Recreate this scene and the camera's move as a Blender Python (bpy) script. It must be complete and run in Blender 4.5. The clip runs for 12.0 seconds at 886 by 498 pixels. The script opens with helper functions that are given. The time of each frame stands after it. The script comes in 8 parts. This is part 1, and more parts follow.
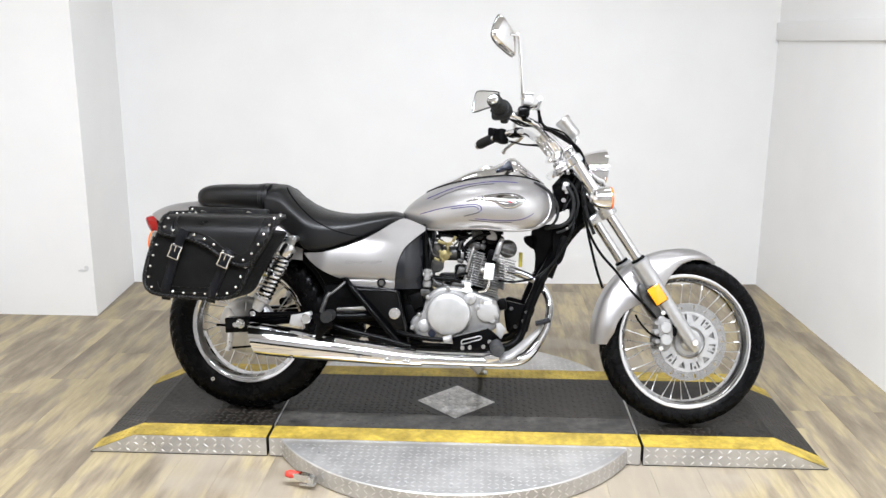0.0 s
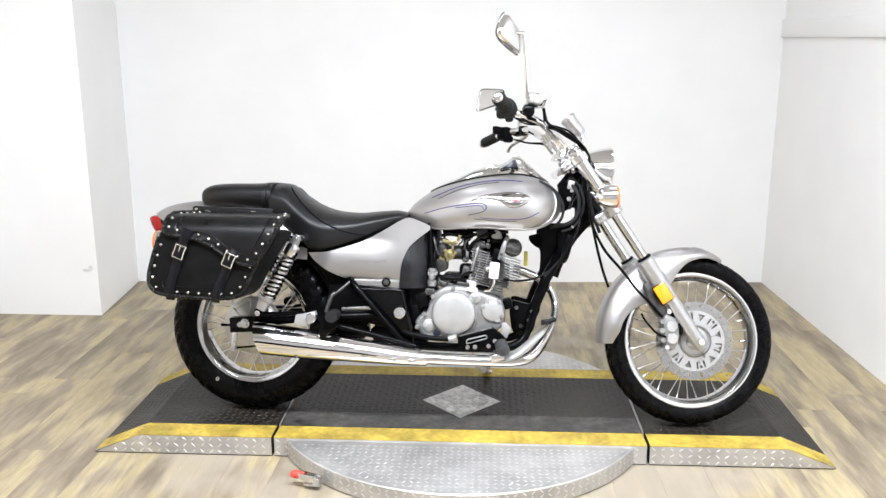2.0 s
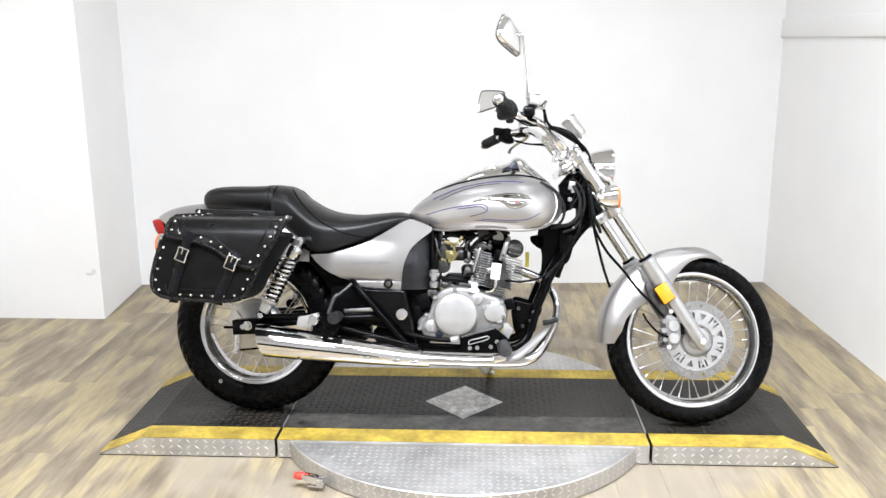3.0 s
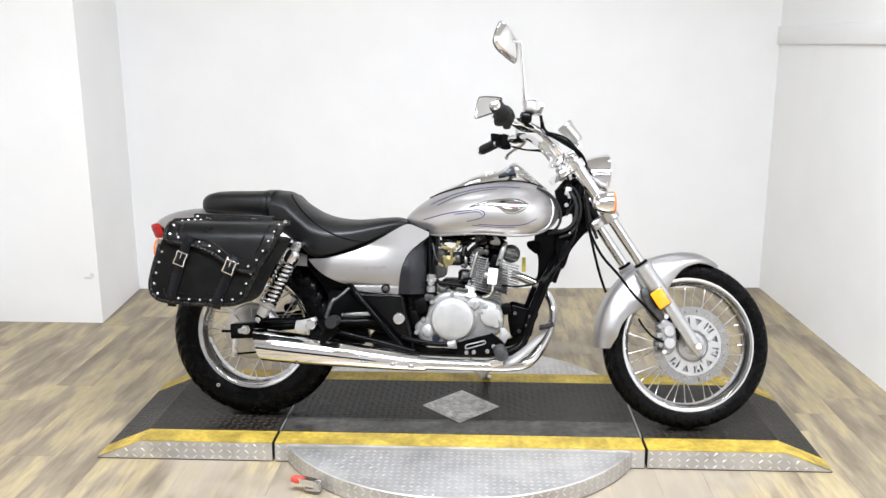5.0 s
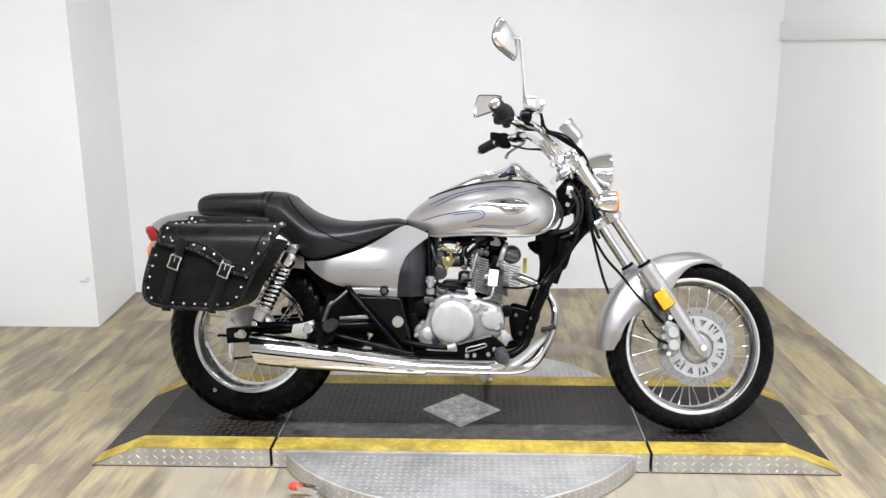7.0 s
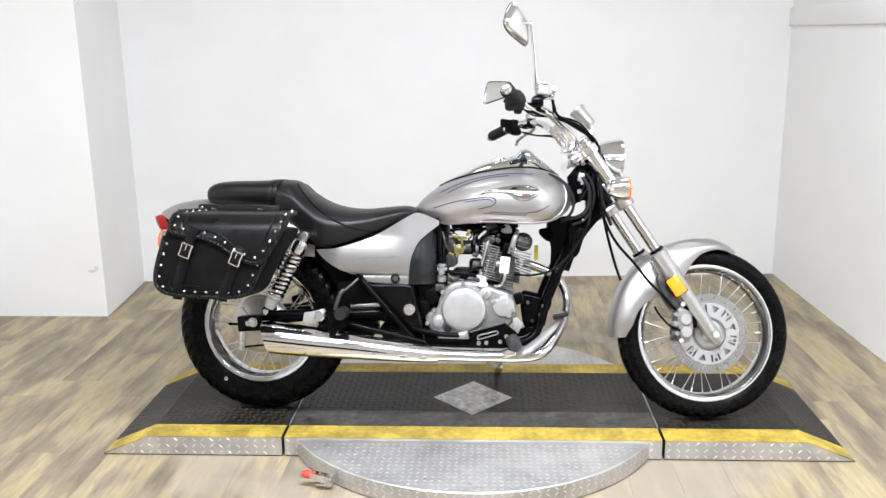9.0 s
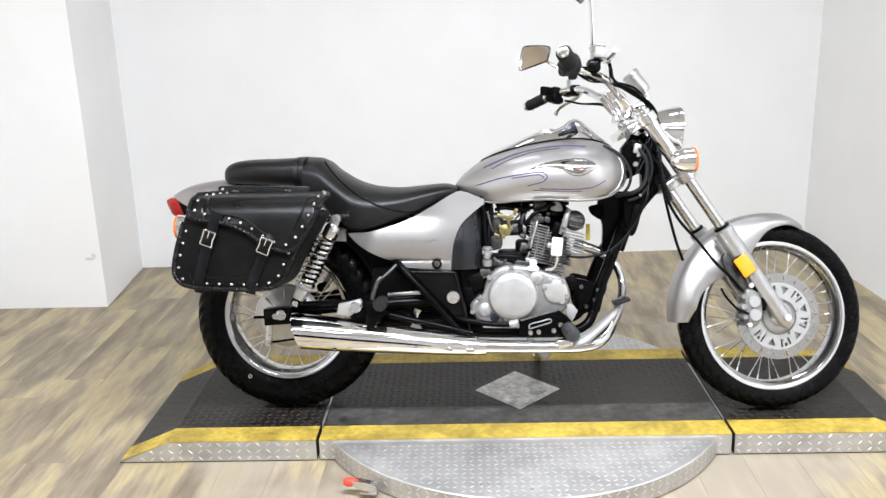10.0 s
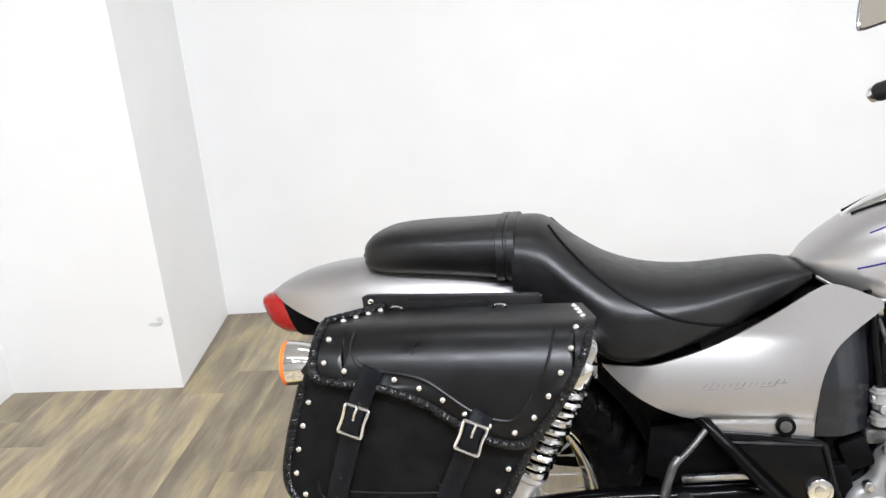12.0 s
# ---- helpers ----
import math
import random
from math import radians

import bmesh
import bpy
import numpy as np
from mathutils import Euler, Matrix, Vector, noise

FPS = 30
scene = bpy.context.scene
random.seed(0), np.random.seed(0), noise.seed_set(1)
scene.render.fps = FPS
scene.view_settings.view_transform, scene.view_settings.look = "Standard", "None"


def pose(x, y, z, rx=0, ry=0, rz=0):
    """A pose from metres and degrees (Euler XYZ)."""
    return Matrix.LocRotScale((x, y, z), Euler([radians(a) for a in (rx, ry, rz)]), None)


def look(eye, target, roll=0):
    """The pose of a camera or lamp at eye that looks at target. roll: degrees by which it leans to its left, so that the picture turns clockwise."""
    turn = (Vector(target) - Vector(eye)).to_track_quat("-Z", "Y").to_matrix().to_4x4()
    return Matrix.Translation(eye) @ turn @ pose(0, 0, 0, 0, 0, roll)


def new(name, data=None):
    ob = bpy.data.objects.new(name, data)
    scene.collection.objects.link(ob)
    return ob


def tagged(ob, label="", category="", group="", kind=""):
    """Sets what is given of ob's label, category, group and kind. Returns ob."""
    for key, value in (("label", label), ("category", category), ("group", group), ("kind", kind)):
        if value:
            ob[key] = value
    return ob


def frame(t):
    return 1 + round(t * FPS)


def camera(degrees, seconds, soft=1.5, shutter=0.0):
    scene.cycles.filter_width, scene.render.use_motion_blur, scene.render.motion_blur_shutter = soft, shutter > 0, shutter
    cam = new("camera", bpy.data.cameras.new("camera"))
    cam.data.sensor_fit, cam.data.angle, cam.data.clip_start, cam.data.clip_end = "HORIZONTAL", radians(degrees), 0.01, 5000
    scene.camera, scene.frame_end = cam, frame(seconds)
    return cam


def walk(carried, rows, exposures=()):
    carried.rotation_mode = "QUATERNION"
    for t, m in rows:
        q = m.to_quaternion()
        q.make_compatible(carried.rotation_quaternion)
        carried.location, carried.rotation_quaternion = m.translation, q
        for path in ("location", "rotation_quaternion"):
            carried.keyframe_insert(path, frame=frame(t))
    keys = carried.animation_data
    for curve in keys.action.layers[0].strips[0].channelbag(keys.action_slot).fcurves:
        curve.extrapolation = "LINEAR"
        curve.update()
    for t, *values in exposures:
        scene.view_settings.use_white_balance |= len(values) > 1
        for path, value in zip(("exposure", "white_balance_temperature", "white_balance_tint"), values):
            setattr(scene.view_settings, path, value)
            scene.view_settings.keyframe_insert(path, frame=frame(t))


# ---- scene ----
cam = camera(54.0, 12.0)
PATH = [
    (0, (0.074, -2.917, 1.335), (-0.009, -0.974, 0.867), 0.3),
    (0.5, (0.069, -2.909, 1.339), (-0.014, -0.969, 0.862), 0.2),
    (1, (0.072, -2.909, 1.335), (-0.019, -0.967, 0.868), 0.2),
    (1.5, (0.069, -2.905, 1.338), (-0.017, -0.965, 0.862), 0.1),
    (2, (0.069, -2.906, 1.337), (-0.022, -0.965, 0.864), 0.1),
    (2.5, (0.07, -2.909, 1.338), (-0.026, -0.968, 0.865), -0.0),
    (3, (0.071, -2.915, 1.336), (-0.025, -0.973, 0.868), -0.3),
    (5, (0.074, -2.932, 1.34), (-0.017, -0.987, 0.883), -0.1),
    (5.5, (0.076, -2.916, 1.337), (-0.012, -0.974, 0.867), -0.4),
    (6, (0.076, -2.902, 1.337), (-0.002, -0.957, 0.879), -0.8),
    (6.5, (0.075, -2.885, 1.333), (-0.001, -0.942, 0.866), -0.7),
    (7, (0.075, -2.879, 1.332), (-0.017, -0.934, 0.875), -0.5),
    (8.8, (0.089, -2.854, 1.326), (-0.032, -0.911, 0.867), -0.9),
    (9, (0.051, -2.871, 1.324), (-0.05, -0.932, 0.843), -0.8),
    (9.2, (0.006, -2.868, 1.318), (-0.038, -0.924, 0.851), 0.5),
    (9.5, (-0.066, -2.819, 1.321), (-0.056, -0.874, 0.855), -0.8),
    (9.7, (-0.093, -2.79, 1.326), (-0.09, -0.857, 0.811), -1.6),
    (9.8, (-0.107, -2.739, 1.316), (-0.105, -0.813, 0.774), -1.0),
    (10, (-0.159, -2.627, 1.291), (-0.212, -0.702, 0.75), -1.6),
    (10.1, (-0.175, -2.56, 1.29), (-0.296, -0.635, 0.765), -2.1),
    (10.2, (-0.19, -2.472, 1.281), (-0.397, -0.549, 0.772), -2.5),
    (10.3, (-0.207, -2.415, 1.283), (-0.459, -0.499, 0.767), -2.0),
    (10.4, (-0.235, -2.343, 1.286), (-0.515, -0.434, 0.761), -1.7),
    (10.5, (-0.258, -2.291, 1.295), (-0.561, -0.392, 0.745), -2.8),
    (10.7, (-0.312, -2.16, 1.284), (-0.572, -0.253, 0.737), -3.0),
    (10.8, (-0.348, -2.105, 1.289), (-0.557, -0.192, 0.744), -2.3),
    (11, (-0.426, -1.996, 1.295), (-0.567, -0.08, 0.739), -2.1),
    (11.2, (-0.46, -1.867, 1.289), (-0.542, 0.037, 0.681), -2.6),
    (11.3, (-0.473, -1.796, 1.277), (-0.564, 0.108, 0.67), -3.0),
    (11.4, (-0.482, -1.721, 1.269), (-0.602, 0.185, 0.674), -3.3),
    (11.5, (-0.514, -1.671, 1.27), (-0.684, 0.241, 0.71), -3.7),
    (11.6, (-0.508, -1.584, 1.263), (-0.76, 0.322, 0.714), -5.0),
    (11.7, (-0.527, -1.518, 1.263), (-0.813, 0.385, 0.716), -4.8),
    (11.8, (-0.535, -1.473, 1.271), (-0.814, 0.43, 0.722), -3.9),
    (11.9, (-0.558, -1.415, 1.266), (-0.839, 0.473, 0.667), -5.3),
    (12, (-0.59, -1.37, 1.269), (-0.827, 0.512, 0.636), -5.2),
]
EXPOSURES = [(0.0, 0.17), (1.0, 0.2), (2.5, 0.31), (3.0, 0.31), (5.0, 0.22), (6.0, 0.13), (7.0, 0.07), (9.0, 0.16), (9.5, 0.15), (10.5, 0.23), (11.5, 0.25), (12.0, 0.28)]
walk(cam, [(t, look(eye, target, roll)) for t, eye, target, roll in PATH], EXPOSURES)

# ---- world and light ----
world = bpy.data.worlds.new("world")
scene.world = world
world.use_nodes = True
wn = world.node_tree.nodes
wn["Background"].inputs[0].default_value = (0.9, 0.95, 1.0, 1)
wn["Background"].inputs[1].default_value = 0.05

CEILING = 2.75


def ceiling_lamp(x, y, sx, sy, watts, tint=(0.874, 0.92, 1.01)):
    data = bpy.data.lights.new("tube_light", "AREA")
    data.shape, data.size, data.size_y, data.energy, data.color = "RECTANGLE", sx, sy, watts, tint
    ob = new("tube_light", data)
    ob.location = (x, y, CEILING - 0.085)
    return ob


# The two weak lamps at y 0.3 are added to brighten the back wall.
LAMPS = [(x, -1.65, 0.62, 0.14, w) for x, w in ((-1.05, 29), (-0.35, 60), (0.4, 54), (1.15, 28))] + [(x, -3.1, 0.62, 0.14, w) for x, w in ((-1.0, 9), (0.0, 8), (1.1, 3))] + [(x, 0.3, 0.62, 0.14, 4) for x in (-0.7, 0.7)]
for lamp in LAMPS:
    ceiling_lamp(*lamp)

# ---- materials ----


def material(name, base, rough=0.5, metal=0.0, vary=0.08, scale=30.0, bump=0.0, bump_scale=200.0, coat=0.0, second=None,
             blotch=0.0, blotch_scale=3.0, stretch=(1, 1, 1), per_object=0.0, rough_vary=0.1, transmission=0.0, ior=1.45, world_space=False, rough_map=True, gloss=0.5):
    m = bpy.data.materials.new(name)
    m.use_nodes = True
    n, l = m.node_tree.nodes, m.node_tree.links
    b = n["Principled BSDF"]
    b.inputs["Metallic"].default_value = metal
    b.inputs["Roughness"].default_value = rough
    b.inputs["Coat Weight"].default_value = coat
    b.inputs["Specular IOR Level"].default_value = gloss
    b.inputs["Coat Roughness"].default_value = 0.06
    b.inputs["Transmission Weight"].default_value = transmission
    b.inputs["IOR"].default_value = ior
    if world_space:
        src = n.new("ShaderNodeNewGeometry").outputs["Position"]
    else:
        src = n.new("ShaderNodeTexCoord").outputs["Object"]
    mp = n.new("ShaderNodeMapping")
    mp.inputs["Scale"].default_value = stretch
    l.new(src, mp.inputs["Vector"])
    tex = n.new("ShaderNodeTexNoise")
    tex.inputs["Scale"].default_value = scale
    tex.inputs["Detail"].default_value = 6
    l.new(mp.outputs[0], tex.inputs["Vector"])
    ramp = n.new("ShaderNodeValToRGB")
    ramp.color_ramp.elements[0].position, ramp.color_ramp.elements[1].position = 0.3, 0.7
    lo = [max(0, c * (1 - vary)) for c in base]
    hi = [min(1, c * (1 + vary)) for c in (second or base)]
    ramp.color_ramp.elements[0].color, ramp.color_ramp.elements[1].color = (*lo, 1), (*hi, 1)
    l.new(tex.outputs["Fac"], ramp.inputs["Fac"])
    color = ramp.outputs["Color"]
    if blotch:
        t2 = n.new("ShaderNodeTexNoise")
        t2.inputs["Scale"].default_value = blotch_scale
        t2.inputs["Detail"].default_value = 4
        l.new(mp.outputs[0], t2.inputs["Vector"])
        r2 = n.new("ShaderNodeMapRange")
        r2.inputs["From Min"].default_value, r2.inputs["From Max"].default_value = 0.35, 0.65
        r2.inputs["To Min"].default_value, r2.inputs["To Max"].default_value = 1 - blotch, 1 + blotch * 0.3
        l.new(t2.outputs["Fac"], r2.inputs["Value"])
        mul = n.new("ShaderNodeVectorMath")
        mul.operation = "SCALE"
        l.new(color, mul.inputs[0])
        l.new(r2.outputs[0], mul.inputs["Scale"])
        color = mul.outputs[0]
    if per_object:
        info = n.new("ShaderNodeObjectInfo")
        r3 = n.new("ShaderNodeMapRange")
        r3.inputs["To Min"].default_value, r3.inputs["To Max"].default_value = 1 - per_object, 1 + per_object
        l.new(info.outputs["Random"], r3.inputs["Value"])
        mul = n.new("ShaderNodeVectorMath")
        mul.operation = "SCALE"
        l.new(color, mul.inputs[0])
        l.new(r3.outputs[0], mul.inputs["Scale"])
        color = mul.outputs[0]
    l.new(color, b.inputs["Base Color"])
    if rough_map:
        rr = n.new("ShaderNodeMapRange")
        rr.inputs["To Min"].default_value, rr.inputs["To Max"].default_value = max(0.0, rough - rough_vary), min(1, rough + rough_vary)
        l.new(tex.outputs["Fac"], rr.inputs["Value"])
        l.new(rr.outputs[0], b.inputs["Roughness"])
    if bump:
        t3 = n.new("ShaderNodeTexNoise")
        t3.inputs["Scale"].default_value = bump_scale
        t3.inputs["Detail"].default_value = 5
        l.new(mp.outputs[0], t3.inputs["Vector"])
        bp = n.new("ShaderNodeBump")
        bp.inputs["Strength"].default_value = bump
        bp.inputs["Distance"].default_value = 0.002
        l.new(t3.outputs["Fac"], bp.inputs["Height"])
        l.new(bp.outputs[0], b.inputs["Normal"])
    return m


M_WALL = material("white_wall_paint", (0.87, 0.865, 0.852), 0.6, vary=0.012, scale=5, bump=0.04, bump_scale=90, blotch=0.02, blotch_scale=1.2, world_space=True)
# Unseen wall: dark tone cuts bounce light and darkens chrome reflections.
M_SOUTH = material("dark_toned_unseen_wall", (0.36, 0.349, 0.333), 0.6, vary=0.03, scale=5, world_space=True)
M_TAN = material("tan_wall_paint", (0.68, 0.575, 0.44), 0.6, vary=0.04, scale=5, world_space=True)
# Unseen ceiling: greyed to set the bounce and what chrome reflects.
M_CEIL = material("greyed_unseen_ceiling", (0.6, 0.598, 0.59), 0.8, vary=0.02, scale=40)
M_PAINT = material("silver_metallic_paint", (0.345, 0.333, 0.326), 0.36, 0.78, vary=0.05, scale=900, coat=0.15, rough_vary=0.03)
M_TANK = material("silver_tank_paint", (0.4, 0.387, 0.38), 0.33, 0.78, vary=0.05, scale=900, coat=0.18, rough_vary=0.03)
M_CHROME = material("chrome", (0.83, 0.83, 0.84), 0.055, 1.0, vary=0.02, scale=12, rough_vary=0.03)
M_STEEL = material("dull_steel", (0.6, 0.6, 0.6), 0.3, 1.0, vary=0.08, scale=60, rough_vary=0.1)
# Spring chrome darkened in colour for the dark surroundings it reflects.
M_SPRING = material("dark_reflection_spring", (0.56, 0.56, 0.57), 0.1, 1.0, vary=0.06, scale=30, rough_vary=0.05)
# Chrome dimmed in colour to stand in for black reflections.
M_RIM = material("dark_reflection_chrome", (0.6, 0.6, 0.61), 0.07, 1.0, vary=0.06, scale=30, rough_vary=0.05)
M_DISC = material("brushed_disc_steel", (0.29, 0.287, 0.283), 0.26, 1.0, vary=0.1, scale=40, rough_vary=0.1)
M_CAST = material("bead_blasted_aluminium", (0.44, 0.436, 0.43), 0.4, 0.5, vary=0.06, scale=35, bump=0.08, bump_scale=600, blotch=0.08, blotch_scale=18, rough_vary=0.08)
M_CASE = material("grey_cast_case", (0.31, 0.306, 0.3), 0.42, 0.55, vary=0.1, scale=30, bump=0.12, bump_scale=500, blotch=0.2, blotch_scale=14, rough_vary=0.1)
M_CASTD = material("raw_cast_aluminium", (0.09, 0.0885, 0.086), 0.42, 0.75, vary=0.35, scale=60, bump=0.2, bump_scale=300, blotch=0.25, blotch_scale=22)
M_FIN = material("machined_fins", (0.27, 0.266, 0.26), 0.34, 0.8, vary=0.12, scale=80, blotch=0.15, blotch_scale=20)
M_SLIDER = material("satin_fork_aluminium", (0.47, 0.47, 0.47), 0.34, 0.75, vary=0.05, scale=40, rough_vary=0.06)
M_BLACK = material("black_gloss_paint", (0.0016, 0.0016, 0.0018), 0.2, 0.0, vary=0.3, scale=20, coat=0.05, rough_vary=0.1, gloss=0.075)
M_PANEL = material("gloss_black_panel", (0.0018, 0.0018, 0.002), 0.16, vary=0.3, scale=30, blotch=0.3, blotch_scale=14, rough_vary=0.12, gloss=0.22)
M_PLASTIC = material("black_plastic", (0.0025, 0.0025, 0.0027), 0.42, vary=0.3, scale=60, bump=0.08, bump_scale=500, gloss=0.06)
M_GREY = material("dark_grey_plastic", (0.011, 0.0115, 0.0135), 0.24, vary=0.1, scale=50, rough_vary=0.06, gloss=0.4)
M_RUBBER = material("tyre_rubber", (0.0026, 0.0026, 0.0028), 0.3, vary=0.4, scale=40, bump=0.12, bump_scale=260, blotch=0.4, blotch_scale=8, gloss=0.11)
M_TYRE = material("sidewall_rubber", (0.0028, 0.0028, 0.003), 0.26, vary=0.4, scale=30, bump=0.05, bump_scale=200, blotch=0.4, blotch_scale=7, rough_vary=0.12, gloss=0.1)
# Base lifted from black for the glare washing over the handlebar parts.
M_GRIP = material("ribbed_rubber", (0.016, 0.016, 0.016), 0.6, vary=0.3, scale=120, bump=0.3, bump_scale=300, gloss=0.25)
M_VINYL = material("black_seat_vinyl", (0.003, 0.003, 0.0033), 0.38, vary=0.25, scale=60, bump=0.2, bump_scale=420, blotch=0.3, blotch_scale=7, rough_vary=0.14, gloss=0.42)
M_LEATHER = material("black_saddle_leather", (0.003, 0.003, 0.0032), 0.33, vary=0.35, scale=25, bump=0.08, bump_scale=330, blotch=0.3, blotch_scale=9, rough_vary=0.14, gloss=0.34)
M_BRAID = material("plaited_leather", (0.004, 0.004, 0.0042), 0.28, vary=0.3, scale=80, bump=0.1, bump_scale=400, gloss=0.3)
M_LEATHERB = material("rough_black_leather", (0.0045, 0.0045, 0.0045), 0.55, vary=0.4, scale=40, bump=0.35, bump_scale=380, blotch=0.4, blotch_scale=11, gloss=0.12)
# Black strap; the blue in its base colour is a painted sheen.
M_STRAP = material("blue_sheen_strap_leather", (0.0035, 0.004, 0.0056), 0.33, vary=0.3, scale=50, bump=0.2, bump_scale=300, gloss=0.2)
M_LETTER = material("faded_grey_lettering", (0.23, 0.22, 0.214), 0.4, 0.5, vary=0.35, scale=300)
M_PEG = material("worn_grey_rubber", (0.05, 0.05, 0.052), 0.55, vary=0.35, scale=70, bump=0.2, bump_scale=250, blotch=0.3, blotch_scale=25, gloss=0.3)
M_NICKEL = material("nickel_plate", (0.72, 0.715, 0.7), 0.16, 1.0, vary=0.04, scale=40)
M_BRASS = material("yellow_zinc", (0.3, 0.258, 0.125), 0.32, 0.8, vary=0.15, scale=60)
M_ORANGE = material("amber_lens", (0.9, 0.33, 0.01), 0.15, vary=0.05, scale=120, coat=0.6)
M_ORANGE2 = material("orange_lens", (0.85, 0.16, 0.02), 0.15, vary=0.05, scale=120, coat=0.6)
M_RED = material("red_lens", (0.27, 0.003, 0.003), 0.14, vary=0.1, scale=90, coat=0.25, gloss=0.35)
M_REDG = material("red_rubber_grip", (0.6, 0.06, 0.04), 0.45, vary=0.1, scale=60, bump=0.1, bump_scale=200)
M_CLEAR = material("clear_lens", (0.95, 0.95, 0.95), 0.05, vary=0.0, transmission=0.9, rough_map=False)
M_PURPLE = material("purple_pinstripe", (0.014, 0.01, 0.13), 0.4, vary=0.1, scale=60, gloss=0.3)
M_DARKSTRIPE = material("grey_pinstripe", (0.03, 0.027, 0.036), 0.4, vary=0.1, scale=60, gloss=0.3)
M_EMBRED = material("red_badge_enamel", (0.55, 0.02, 0.03), 0.25, vary=0.05, scale=60, coat=0.6)
M_WHITEP = material("white_plastic", (0.82, 0.82, 0.8), 0.35, vary=0.03, scale=60)
M_TAG = material("olive_yellow_tag", (0.45, 0.38, 0.05), 0.5, vary=0.1, scale=60)
M_MIRROR = material("mirror_glass", (0.93, 0.93, 0.93), 0.01, 1.0, vary=0.0, rough_map=False)
M_GAUGE = material("dark_gauge_glass", (0.02, 0.025, 0.045), 0.08, vary=0.1, scale=30, coat=1.0)
M_YELLOW = material("worn_yellow_paint", (0.5, 0.36, 0.058), 0.55, vary=0.22, scale=55, bump=0.2, bump_scale=160, blotch=0.4, blotch_scale=9, world_space=True)
M_DECK = material("black_grit_coating", (0.005, 0.005, 0.0051), 0.42, vary=0.3, scale=45, bump=0.4, bump_scale=240, blotch=0.5, blotch_scale=3.5, second=(0.022, 0.0178, 0.0138), world_space=True, gloss=0.3)
M_WORN = material("worn_smooth_deck", (0.03, 0.0278, 0.0253), 0.44, vary=0.45, scale=38, bump=0.25, bump_scale=160, blotch=0.45, blotch_scale=11, second=(0.062, 0.058, 0.053), world_space=True, gloss=0.4)
# Worn brown tone, lightened so the bars' glint sits in the base colour.
M_DECKBAR = material("glinting_worn_tread_bar", (0.056, 0.0495, 0.042), 0.4, vary=0.4, scale=30, blotch=0.5, blotch_scale=4, world_space=True, gloss=0.25)
M_PLATE = material("aluminium_tread_plate", (0.56, 0.55, 0.535), 0.42, 0.7, vary=0.1, scale=20, bump=0.1, bump_scale=120, blotch=0.22, blotch_scale=6, world_space=True)
M_BAR = material("polished_tread_bar", (0.78, 0.772, 0.76), 0.4, 0.95, vary=0.08, scale=50, blotch=0.15, blotch_scale=9, world_space=True)
M_DIA = material("scuffed_aluminium", (0.5, 0.49, 0.475), 0.42, 0.75, vary=0.16, scale=60, bump=0.2, bump_scale=90, blotch=0.4, blotch_scale=34, world_space=True)
M_GAP = material("dark_joint", (0.02, 0.018, 0.016), 0.8, vary=0.2, scale=20)
M_SUB = material("dark_subfloor", (0.12, 0.09, 0.06), 0.8, vary=0.2, scale=20)
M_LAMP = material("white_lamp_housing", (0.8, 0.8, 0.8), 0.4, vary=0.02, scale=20)


